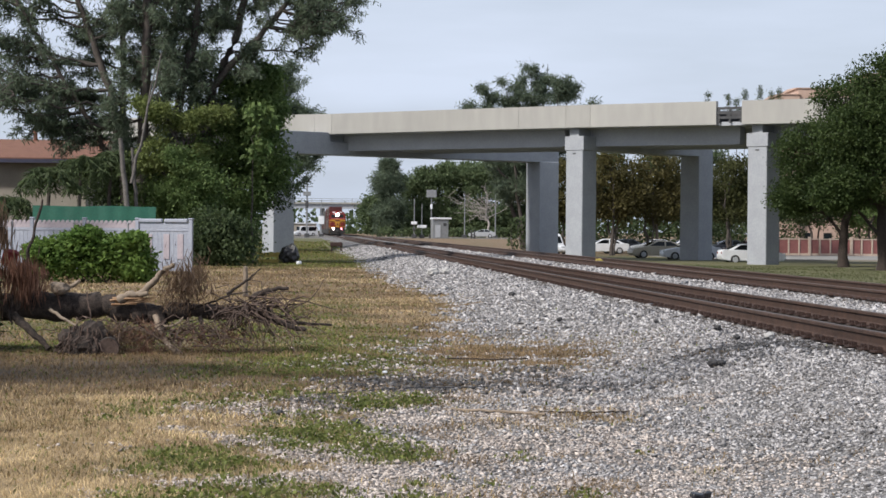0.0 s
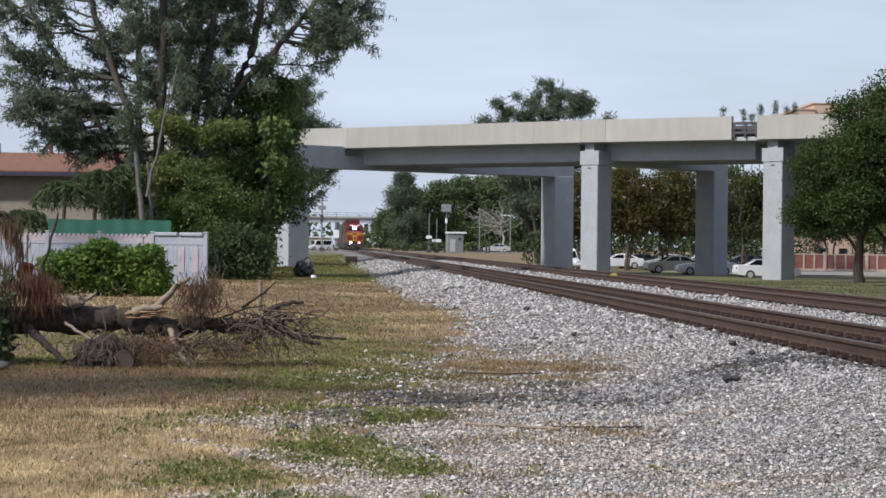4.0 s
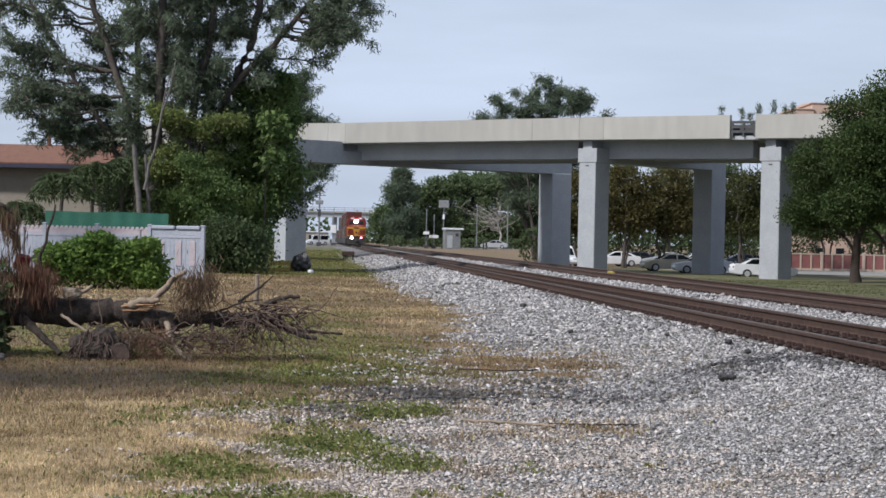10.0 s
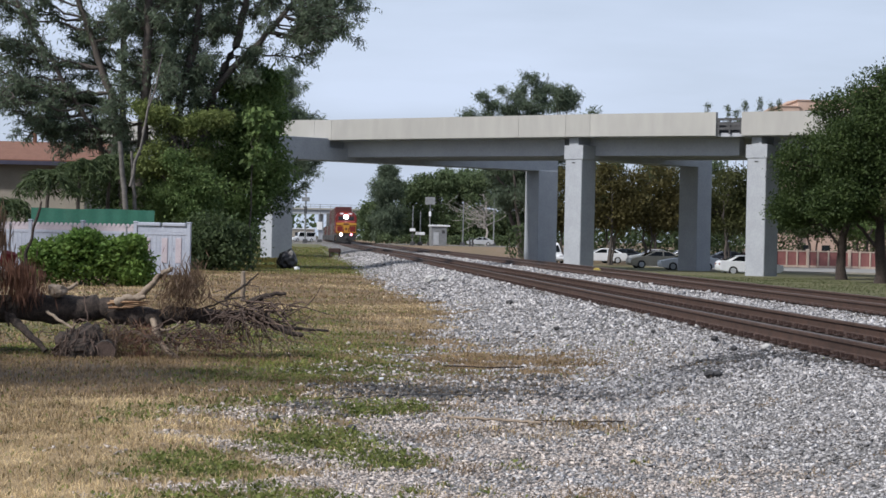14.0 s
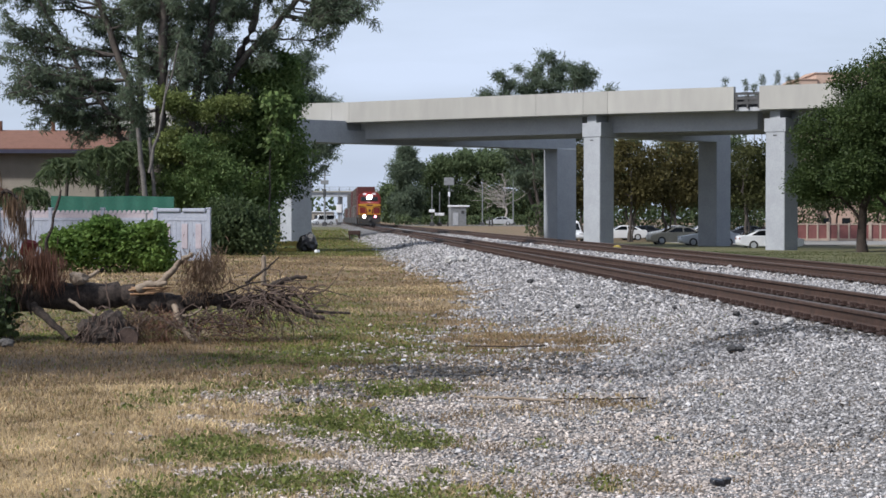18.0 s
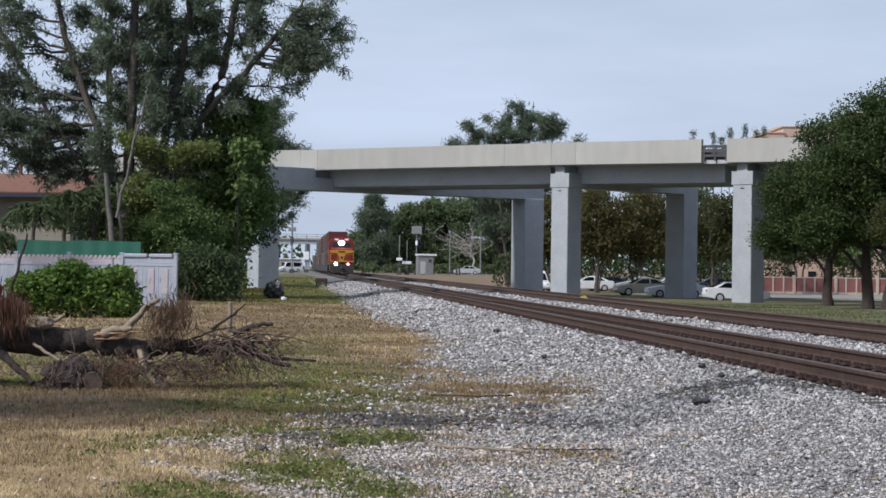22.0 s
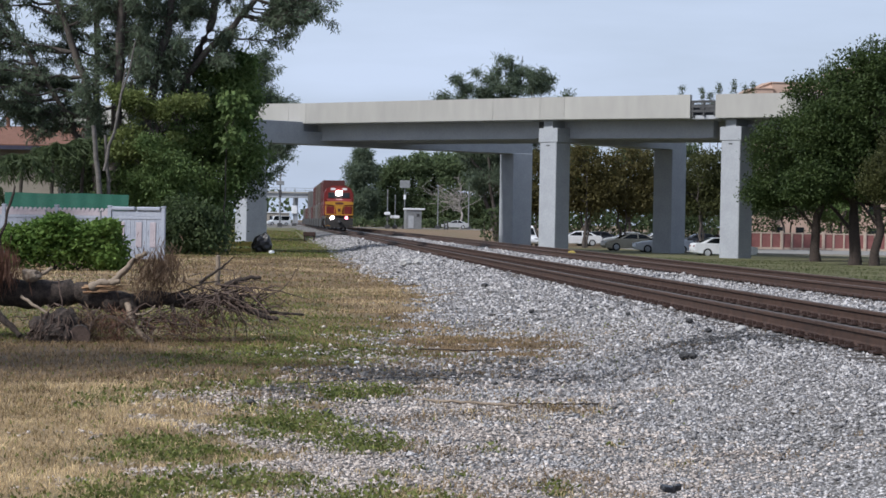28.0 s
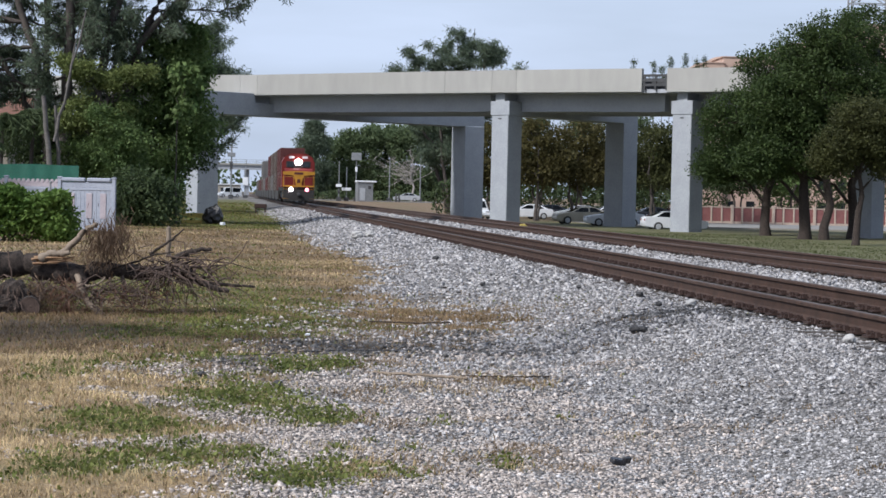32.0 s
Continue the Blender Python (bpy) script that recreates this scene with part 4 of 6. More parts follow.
bush = thing("bush", Matrix.Translation((-9.45, 58.6, 0)) @ Matrix.Diagonal((1.16, 1.0, 0.94, 1)), "dense bright green shrub by the fence", "bush")
gb_, gw_ = Geo(), Geo()
for dx, dz, rx, rz in ((-0.9, 0.75, 0.75, 0.7), (0.1, 0.8, 0.85, 0.75), (0.9, 0.7, 0.7, 0.65), (-0.4, 1.15, 0.7, 0.45), (0.6, 1.1, 0.6, 0.45), (1.1, 0.42, 0.42, 0.42), (-0.15, 1.45, 0.38, 0.3), (-1.35, 0.95, 0.4, 0.38), (1.0, 1.32, 0.34, 0.28)):
    q = rng.normal(size=(2600, 3))
    q /= np.linalg.norm(q, axis=1)[:, None]
    q = np.array([dx, 0, dz]) + q * rng.uniform(0.3, 1.08, 2600)[:, None] * np.array([rx, 0.7, rz])
    gb_.leaves(q, 0.13, 0.55)
for k in range(9):
    gw_.tube(bend((rng.uniform(-0.5, 0.5), 0, -0.05), (rng.uniform(-1.2, 1.2), rng.uniform(-0.4, 0.4), 1.1), 0.08, 5), np.linspace(0.03, 0.01, 5), 5)
gb_.done("leaves", M["leaf_bright"], bush)
gw_.done("stem", M["bark"], bush)

def great_casuarina(x, y, label, stems, limbs):
    """A many-stemmed casuarina. stems: radius and points in x, z; limbs: stem, height of the start, reach in x, rise, how many beside one another."""
    root = thing("casuarina_tree", pose(x, y, 0), label, "tree")
    crown = Geo()
    lines = []
    for r0, pts in stems:
        pts = np.asarray(pts, float)
        q = np.linspace(0, len(pts) - 1, 22)
        p = np.stack([np.interp(q, np.arange(len(pts)), pts[:, 0]), np.full(22, 0.0), np.interp(q, np.arange(len(pts)), pts[:, 1])], 1)
        p[:, 1] = rng.normal(0, 0.5) + np.linspace(0, rng.normal(0, 1.0), 22)
        p[1:-1] = (p[:-2] + 2 * p[1:-1] + p[2:]) / 4 + rng.normal(size=(20, 3)) * 0.05
        g = Geo()
        g.tube(p, np.linspace(r0, r0 * 0.42, 22), 9)
        g.done("trunk", M["bark"], root, smooth=True)
        lines.append(p)
    wood = Geo()

    def plumes(p, w0, every, ln):
        """Side shoots along a limb, thick with thin needles that hang."""
        n = len(p) - 1
        for j in range(every):
            t = rng.uniform(0.22, 1.0) * n
            m = min(int(t), n - 1)
            s0 = p[m] + (p[m + 1] - p[m]) * (t - m)
            out = p[min(m + 1, n)] - p[max(m - 1, 0)]
            out = out / (np.linalg.norm(out) + 1e-9)
            d = out * rng.uniform(0.3, 1.0) + rng.normal(size=3) * [0.45, 0.6, 0.4]
            s1 = s0 + d * rng.uniform(0.3, 0.85)
            wood.tube([s0, (s0 + s1) / 2 + [0, 0, 0.04], s1], [w0 * 0.3, w0 * 0.22, w0 * 0.1], 3)
            k = int(rng.integers(18, 32))
            f = rng.uniform(0.05, 1.1, k)[:, None]
            crown.leaves(s0 + (s1 - s0) * f + rng.normal(size=(k, 3)) * [0.1, 0.12, 0.07], ln * 1.1, 0.19, 0.42)

    for st, h, dx, rise, many in limbs:
        line = lines[st]
        for k in range(many):
            hh = h + rng.normal(0, 0.35)
            i = int(np.argmin(np.abs(line[:, 2] - hh)))
            r = dx * rng.uniform(0.72, 1.05)
            b = line[i] + [r, rng.normal(0, 0.35 * abs(dx) ** 0.6 + 0.3), rise * rng.uniform(0.7, 1.3)]
            p = bend(line[i], b, 0.12, 9, -0.05 * abs(r))
            w0 = 0.03 + 0.011 * abs(r)
            wood.tube(p, np.linspace(w0, w0 * 0.22, 9), 5)
            plumes(p, w0, int(5 + 2.7 * abs(r)), 0.24)
            for j in range(int(1 + abs(r) * 0.75)):
                m = int(rng.integers(3, 8))
                e = p[m] + [0.35 * r * rng.uniform(0.3, 1.0), rng.normal(0, 0.8), rng.normal(0.15, 0.55)]
                q = bend(p[m], e, 0.06, 6, -0.04)
                wood.tube(q, np.linspace(w0 * 0.5, w0 * 0.15, 6), 4)
                plumes(q, w0, 6, 0.22)
    # upper stems keep their own short shoots
    for p in lines:
        up = p[p[:, 2] > 8.5]
        if len(up) > 3:
            plumes(up, 0.06, 34, 0.24)
    tagged(wood.done("twig_wood", M["bark"], root, smooth=True), kind="stuff")
    crown.done("crown", M["needle"], root)
    return root


great_casuarina(-12.8, 96, "tall dark many-stemmed casuarina with feathery drooping needles", (
    (0.34, ((-0.4, -0.2), (-0.3, 5), (-0.1, 10.8), (0.1, 18))),
    (0.28, ((0.3, -0.2), (1.2, 7), (2.1, 10.8), (2.5, 17))),
    (0.3, ((0.9, -0.2), (2.7, 7.5), (4.0, 11), (4.9, 16))),
    (0.24, ((-0.9, -0.2), (-1.8, 7.5), (-3.3, 11.6), (-4.6, 16.5))),
    (0.22, ((-1.1, -0.2), (-1.6, 8), (-1.7, 17))),
    (0.2, ((-0.2, -0.2), (0.5, 6), (0.9, 11), (1.2, 17))),
    (0.17, ((2.5, 8.0), (5.4, 11.1), (7.6, 13.9), (8.6, 16))),
    (0.15, ((-1.6, 4.0), (-2.9, 6.6), (-4.4, 9.0), (-6.4, 12.5))),
), (
    (3, 6.2, -4.2, 0.2, 3), (3, 7.2, -5.4, 0.7, 3), (3, 8.4, -5.2, 0.4, 3), (7, 7.0, -3.4, 0.1, 3), (7, 8.4, -3.6, 0.4, 3), (7, 10.2, -3.0, 0.5, 3), (7, 11.6, -2.5, 0.8, 3), (3, 9.6, -4.6, 1.1, 3), (3, 11.2, -4.4, 1.3, 3), (3, 13, -3.8, 1.4, 3), (3, 14.5, -3.0, 1.4, 3), (3, 10.4, 1.6, 1.0, 3),
    (4, 6.4, -3.0, -0.1, 4), (4, 7.6, -2.8, 0.5, 4), (4, 9.0, -2.6, 0.6, 4), (4, 10.5, -2.0, 1.0, 4), (4, 12, 1.5, 1.2, 4), (4, 13, -1.8, 1.2, 4), (4, 8.6, 1.3, 0.6, 4), (4, 10.2, 1.4, 0.8, 4),
    (0, 5.4, -1.6, 0.3, 4), (0, 6.2, 1.5, 0.5, 4), (0, 7.0, -2.0, 0.2, 4), (0, 8.0, 1.6, 0.7, 5), (0, 8.8, -1.5, 0.6, 5), (0, 9.8, 1.6, 0.7, 5), (0, 10.6, -1.5, 0.8, 5), (0, 11.5, 1.5, 0.9, 5), (0, 12.4, -1.6, 0.9, 5), (0, 13.2, 1.6, 1.0, 4), (0, 14.2, -1.6, 1.2, 4),
    (5, 6.6, 1.3, 0.4, 4), (5, 7.6, -1.2, 0.5, 4), (5, 8.6, 1.3, 0.6, 5), (5, 9.6, -1.2, 0.7, 4), (5, 10.6, 1.2, 0.7, 5), (5, 11.6, -1.3, 0.8, 4), (5, 12.8, 1.2, 0.9, 5), (5, 14, -1.2, 1.0, 4),
    (1, 6.6, -1.4, 0.4, 4), (1, 7.4, 1.4, 0.5, 4), (1, 8.6, -1.3, 0.6, 4), (1, 9.4, 1.4, 0.4, 5), (1, 10.4, -1.3, 0.7, 4), (1, 11.2, 1.5, 0.7, 5), (1, 12.3, -1.2, 0.9, 4), (1, 13.2, 1.3, 1.0, 4), (1, 14.3, -1.2, 1.1, 4),
    (2, 7.2, 1.3, 0.2, 3), (2, 8.2, -1.3, 0.5, 4), (2, 9.2, 1.4, 0.2, 4), (2, 10.2, 1.5, -0.1, 3), (2, 10.8, -1.5, 0.7, 4), (2, 11.8, 1.5, 0.6, 3), (2, 12.6, -1.5, 0.8, 4), (2, 13.4, 1.6, 0.6, 3), (2, 14.2, -1.5, 1.1, 4),
    (6, 11.0, 3.2, 0.0, 4), (6, 11.8, 3.1, -0.5, 4), (6, 13.0, 2.8, -0.2, 3), (6, 12.2, 1.8, -0.6, 3), (6, 11.4, 2.2, 0.5, 2), (6, 12.4, 2.2, 0.3, 3), (6, 13.4, 1.8, 0.7, 3), (6, 12.6, -1.4, 1.2, 3), (6, 14.5, 1.6, 0.8, 3),
))
casuarina(-14.0, 200, 0.1, "dark casuarina standing behind the overpass", 18.2, (3.0, 5.8), 3, 150, 9, 46, 0.42, 0.36, 0.26, 1.6)
tree("broadleaf_tree", -9.3, 97, 0, "leafy dark green tree hung with vines", [(-1.7, 0, 3.4, 1.3, 1.4, 1.4), (-0.4, 0, 5.6, 1.5, 1.5, 1.3), (1.3, 0, 6.6, 1.1, 1.2, 1.0), (2.0, 0, 4.8, 1.1, 1.3, 1.5), (1.9, 0, 7.2, 0.8, 1.0, 0.8), (0.0, 0, 7.0, 0.9, 1, 0.8), (0.6, 0, 3.4, 1.5, 1.5, 1.4), (0.2, 0, 1.4, 1.1, 1.3, 0.9), (-0.5, 0, 1.2, 1.3, 1.3, 0.9), (-1.9, 0, 1.6, 1.2, 1.3, 1.1), (0.5, 0.3, 8.4, 1.2, 1.0, 0.9), (1.6, 0.3, 8.7, 0.9, 1.0, 0.8)], "leaf", 0.2, 0.8, 64, 72, 0.19, 0.5, 0.15, 0.28, trunks=2)
def cloud(n, x0, x1, z0, z1, r):
    """Uneven small blobs for a ragged crown."""
    return [(rng.uniform(x0, x1), rng.uniform(-0.5, 0.5), rng.uniform(z0, z1), r * rng.uniform(0.7, 1.4), r, r * rng.uniform(0.6, 1.1)) for k in range(n)]


tree("broadleaf_tree", -10.9, 92.5, 0, "olive green tree leaning before the casuarina", cloud(17, -2.0, 1.8, 4.3, 7.2, 0.5), "leaf_yellow", 0.13, 0.8, 13, 60, 0.15, 0.5, 0.25, 0.2)
tree("broadleaf_tree", -10.2, 92.0, 0, "mid green bushy tree behind the fence", cloud(14, -1.3, 1.2, 2.2, 4.9, 0.55), "leaf", 0.11, 0.8, 16, 70, 0.14, 0.5, 0.25, 0.2)
vine = tree("climbing_vine", -7.9, 94.6, 0, "bright green large leaved vine high in the tree", [(0.1, 0, 7.1, 0.6, 0.5, 0.5), (0.6, 0, 6.6, 0.45, 0.4, 0.4), (0.3, 0, 5.4, 0.4, 0.4, 0.6)], "leaf", 0.05, 4.0, 16, 14, 0.3, 0.5, 0.5, 0.18, category="vine")
for x, y, w, hh, lf in ((-13.6, 97, 0.9, 1.05, "leaf_dark"), (-11.4, 93, 0.6, 0.85, "leaf"), (-12.2, 98, 1.2, 1.25, "leaf_yellow"), (-14.8, 101, 1.1, 1.1, "leaf_dark"), (-9.5, 101, 1.2, 1.2, "leaf_dark"), (-9.0, 88, 0.32, 0.36, "leaf_dark")):
    tree("shrub_tree", x, y, 0, "dark green shrubby tree behind the fence", [(-1.2 * w, 0, 3.6 * hh, 1.4, 1.2, 1.0), (0.6 * w, 0, 4.0 * hh, 1.4, 1.2, 1.0), (1.6 * w, 0, 3.2 * hh, 1.2, 1.2, 1.1), (0.2, 0, 2.4 * hh, 1.8, 1.2, 1.0)], lf, 0.14, 0.8, 36, 55, 0.19, 0.45, 0.25, 0.32, group="shrubby trees behind the fence")

# unseen trees off to the left, added to throw shade on fence and lawn
casuarina(-21.5, 67.5, 0, "unseen tall casuarina added to shade the fence", 13.0, (3.6, 3.6), 4, 60, 8, 22, 0.42, 0.3, 0.3, 3.5)
tree("unseen_shade_tree", -13.0, 15.5, 0, "unseen tall casuarina, limbs placed to shade the lawn", [(0.3, 2.8, 9.0, 2.2, 1.6, 0.7), (2.8, 1.8, 9.0, 1.7, 1.2, 0.5), (-1.5, 0, 10, 2, 2, 1.2)], "needle", 0.3, 4.0, 26, 60, 0.3, 0.16, 0.3, 0.3)
tree("unseen_shade_tree", -13.6, 13.5, 0, "unseen slim casuarina, long thin limb placed to shade the gravel", [(7.4, 2.4, 9.6, 2.4, 1.2, 0.25), (8.6, 3.4, 10.6, 1.3, 1.6, 0.3)], "needle", 0.16, 4.0, 14, 34, 0.3, 0.14, 0.3, 0.3)

# ---- right side ----
M["leaf_moss"] = leafy("moss_green_leaves", (0.038, 0.044, 0.017), (0.082, 0.088, 0.032))
M["leaf_street"] = leafy("deep_green_leaves", (0.026, 0.046, 0.015), (0.066, 0.096, 0.03))
ROUND = [(-1.6, 0, 4.4, 1.9, 1.9, 1.4), (1.5, 0, 4.6, 1.9, 1.9, 1.4), (0, 0, 6.6, 2.4, 2.2, 1.8), (-2.1, 0, 6.0, 1.7, 1.8, 1.4), (2.2, 0, 6.3, 1.7, 1.8, 1.5), (0.3, 0, 8.5, 2.0, 2, 1.2), (-2.8, 0, 3.6, 1.0, 1.2, 0.8), (0, 1, 4.8, 1.8, 1.5, 1.4)]
for x, y, s, sy, leaf, stem in ((26.9, 129.2, 1.2, 1.3, "leaf_street", 0.3), (26.95, 118.6, 1.08, 1.34, "leaf_street", 0.34), (27.9, 117.6, 1.12, 1.4, "leaf_street", 0.26), (30.9, 123.0, 1.25, 1.5, "leaf_street", 0.3)):
    tree("street_tree", x, y, -0.82, "round dark green street tree on the grass verge", [(a * s, b * s, c * sy, d * s, e * s, f * sy) for a, b, c, d, e, f in ROUND], leaf, stem, 1.9, 84, 76, 0.18, 0.55, 0.2, 0.32, bark="deadwood", group="trees along the verge")
tree("street_tree", 26.2, 103.6, -0.82, "smaller olive green street tree with a slim trunk", [(-0.9, 0, 5.4, 1.3, 1.3, 1.0), (0.9, 0, 5.6, 1.4, 1.3, 1.1), (0.2, 0, 6.9, 1.6, 1.4, 1.1), (-1.4, 0, 4.6, 0.9, 1.0, 0.6), (1.8, 0, 4.7, 1.1, 1.1, 0.8), (2.4, 0, 6.2, 1.2, 1.2, 1.1)], "leaf_moss", 0.2, 2.4, 84, 90, 0.14, 0.55, 0.2, 0.26, bark="deadwood", group="trees along the verge", lean=(0.35, 0))


# ---- fallen tree ----
fallen = thing("fallen_tree", pose(0, 0, 0), "fallen dead tree with snapped trunk and dry branches", "fallen tree")


def limb(name, pts, r0, r1, mat, label="", sides=8, knots=0.0):
    g = Geo()
    pts = np.asarray(pts, float)
    # round the corners
    s = np.linspace(0, len(pts) - 1, len(pts) * 4)
    fine = np.stack([np.interp(s, np.arange(len(pts)), pts[:, k]) for k in range(3)], 1)
    fine[1:-1] = (fine[:-2] + 2 * fine[1:-1] + fine[2:]) / 4 + rng.normal(size=(len(fine) - 2, 3)) * knots
    r = np.linspace(r0, r1, len(fine)) * (1 + rng.normal(size=len(fine)) * 0.08)
    g.tube(fine, r, sides)
    e = len(fine) - 1
    g.tube([fine[0] - (fine[1] - fine[0]) * 0.05, fine[0]], [r0 * 0.2, r0], sides)
    g.tube([fine[e], fine[e] + (fine[e] - fine[e - 1]) * 0.2], [r1, r1 * 0.15], sides)
    return g.done(name, M[mat], fallen, label, smooth=True)


limb("trunk", [(-9.2, 26.6, 0.5), (-5.5, 26.3, 0.58), (-4.75, 26.3, 0.59), (-4.25, 26.3, 0.6), (-3.93, 26.3, 0.61)], 0.2, 0.16, "deadwood", "dark thick broken trunk", 14, 0.012)
limb("trunk", [(-4.01, 26.2, 0.53), (-3.6, 26.2, 0.51), (-3.33, 26.2, 0.5), (-2.96, 26.2, 0.55), (-2.47, 26.2, 0.53), (-2.19, 26.2, 0.58)], 0.15, 0.065, "deadwood", "snapped upper trunk", 14, 0.012)
g = Geo()
for k in range(16):
    p = np.array([-3.96 + rng.uniform(-0.03, 0.22), 26.03 + rng.uniform(-0.03, 0.06), 0.65 + rng.uniform(-0.03, 0.05)])
    g.tube([p, p + [rng.uniform(0.12, 0.4), rng.uniform(-0.04, 0.03), rng.uniform(-0.01, 0.06)]], [0.02, 0.003], 4)
splint = g.done("splinter", mottled("raw_orange_wood", (0.2, 0.1, 0.05), (0.36, 0.24, 0.14), 12, 0.8, 0.2), fallen, "fresh orange splinters at the break")
tagged(splint, "fresh orange splinters at the break", kind="stuff")
limb("branch", [(-3.86, 26.05, 0.69), (-3.71, 26.05, 0.76), (-3.5, 26.0, 0.77)], 0.06, 0.03, "palewood", "pale torn wood at the break", 8, 0.008)
limb("branch", [(-3.62, 26.05, 0.74), (-3.42, 26.0, 0.92), (-3.35, 26.0, 1.02), (-3.28, 26.0, 1.09), (-3.16, 26.0, 1.14)], 0.045, 0.026, "palewood", "bare pale branch pointing up", 8, 0.006)
limb("branch", [(-3.4, 26.0, 0.49), (-3.33, 25.85, 0.31), (-3.21, 25.8, 0.12), (-3.02, 25.7, 0.0)], 0.045, 0.03, "palewood", "bare pale branch propped on the grass", 8, 0.006)
limb("branch", [(-3.3, 25.95, 0.36), (-3.15, 25.9, 0.36), (-3.04, 25.95, 0.47)], 0.02, 0.012, "palewood", "", 7, 0.005)
limb("branch", [(-3.39, 26.05, 0.54), (-3.29, 26.0, 0.34)], 0.09, 0.05, "deadwood", "", 7, 0.005)
limb("branch", [(-5.22, 26.05, 0.47), (-4.96, 25.85, 0.29), (-4.7, 25.7, 0.07)], 0.06, 0.035, "deadwood", "dark branch propped on the ground", 8, 0.006)
limb("branch", [(-5.29, 26.0, 0.53), (-5.23, 26.0, 0.36)], 0.03, 0.012, "deadwood", "", 7, 0.005)
limb("branch", [(-4.73, 25.9, 0.56), (-4.51, 25.8, 0.43), (-4.25, 25.7, 0.3)], 0.022, 0.014, "palewood", "", 7, 0.005)
limb("branch", [(-4.72, 26.15, 0.76), (-4.57, 26.15, 0.8), (-4.4, 26.15, 0.92)], 0.035, 0.024, "palewood", "", 7, 0.005)
limb("branch", [(-4.28, 26.0, 0.78), (-4.22, 25.95, 0.46)], 0.012, 0.007, "twig", "", 7, 0.005)
limb("branch", [(-2.85, 26.1, 0.49), (-2.81, 26.05, 0.36), (-2.78, 26.0, 0.23)], 0.03, 0.02, "deadwood", "", 7, 0.005)
limb("branch", [(-2.99, 26.15, 0.69), (-3.06, 26.1, 0.62), (-3.21, 26.1, 0.54)], 0.018, 0.01, "deadwood", "", 7, 0.005)
limb("branch", [(-2.2, 26.15, 0.7), (-2.05, 26.1, 0.79), (-1.84, 26.1, 0.85), (-1.71, 26.1, 0.84)], 0.045, 0.02, "deadwood", "", 7, 0.005)
limb("branch", [(-2.22, 26.1, 0.6), (-1.93, 26.0, 0.46), (-1.69, 25.9, 0.37), (-1.47, 25.85, 0.33)], 0.055, 0.025, "deadwood", "", 7, 0.005)
limb("branch", [(-1.85, 26.0, 0.42), (-1.51, 25.95, 0.41), (-1.15, 25.9, 0.39)], 0.03, 0.015, "deadwood", "", 7, 0.005)
limb("branch", [(-2.97, 26.1, 0.58), (-2.68, 26.05, 0.66), (-2.45, 26.0, 0.77), (-2.19, 26.0, 0.8)], 0.016, 0.008, "deadwood", "", 7, 0.005)
limb("branch", [(-2.27, 26.1, 0.75), (-1.89, 26.0, 0.72), (-1.66, 25.9, 0.56), (-1.55, 25.9, 0.43)], 0.014, 0.006, "twig", "", 7, 0.005)
limb("branch", [(-2.16, 26.1, 0.7), (-1.96, 25.95, 0.56), (-1.77, 25.9, 0.5)], 0.016, 0.008, "deadwood", "", 7, 0.005)
limb("branch", [(-1.71, 26.1, 0.55), (-1.41, 26.1, 0.72), (-1.23, 26.1, 0.98)], 0.01, 0.004, "twig", "", 7, 0.005)
limb("branch", [(-1.63, 26.0, 0.44), (-1.46, 26.0, 0.5), (-1.37, 26.0, 0.6)], 0.01, 0.004, "twig", "", 7, 0.005)
limb("branch", [(-2.52, 26.3, 0.76), (-2.29, 26.3, 0.92), (-2.09, 26.3, 1.09)], 0.022, 0.01, "deadwood", "", 7, 0.005)
limb("branch", [(-2.29, 26.4, 0.73), (-2.29, 26.4, 1.11)], 0.035, 0.03, "palewood", "grey upright stake-like branch", 7, 0.005)
g = Geo()
for k in range(130):                            # bent twigs at the broken crown
    a = np.array([-2.2 + rng.normal(-0.05, 0.22), 26.05 + rng.uniform(-0.2, 0.2), 0.59 + rng.uniform(-0.12, 0.08)])
    b = a + np.array([rng.normal(0.15, 0.32), rng.normal(-0.1, 0.25), 0])
    b[2] = max(0.02, a[2] + rng.normal(-0.2, 0.2))
    g.tube(bend(a, b, 0.05, 5, rng.uniform(0, 0.12)), np.linspace(0.011, 0.004, 5), 4)
for cx, n, dx in ((-3.85, 44, 0.1), (-3.55, 26, 0.1), (-3.14, 40, 0.12), (-2.69, 40, 0.26), (-4.23, 20, 0.15)):
    for k in range(n):                          # dry twigs hanging below the trunk
        a = np.array([cx + rng.normal(0, dx), 26.0 + rng.uniform(-0.3, 0.15), rng.uniform(0.1, 0.45)])
        b = a + np.array([rng.normal(0.05, 0.3), rng.normal(-0.1, 0.25), 0])
        b[2] = rng.uniform(0.0, 0.32)
        g.tube(bend(a, b, 0.05, 5, rng.uniform(0, 0.1)), np.linspace(0.009, 0.003, 5), 4)
tagged(g.done("dry_litter", M["twig"], fallen), "tangle of bare dry twigs", kind="stuff")


def dead_tuft(c, r, n, mat, label, ln=0.2, hang=0.75):
    g = Geo()
    q = rng.normal(size=(n, 3)) * np.array(r) * 0.5 + np.array(c)
    q[:, 2] = np.maximum(q[:, 2], 0.08)
    g.leaves(q, ln, 0.08, hang)
    return tagged(g.done("dead_needles", mat, fallen, label), kind="stuff")


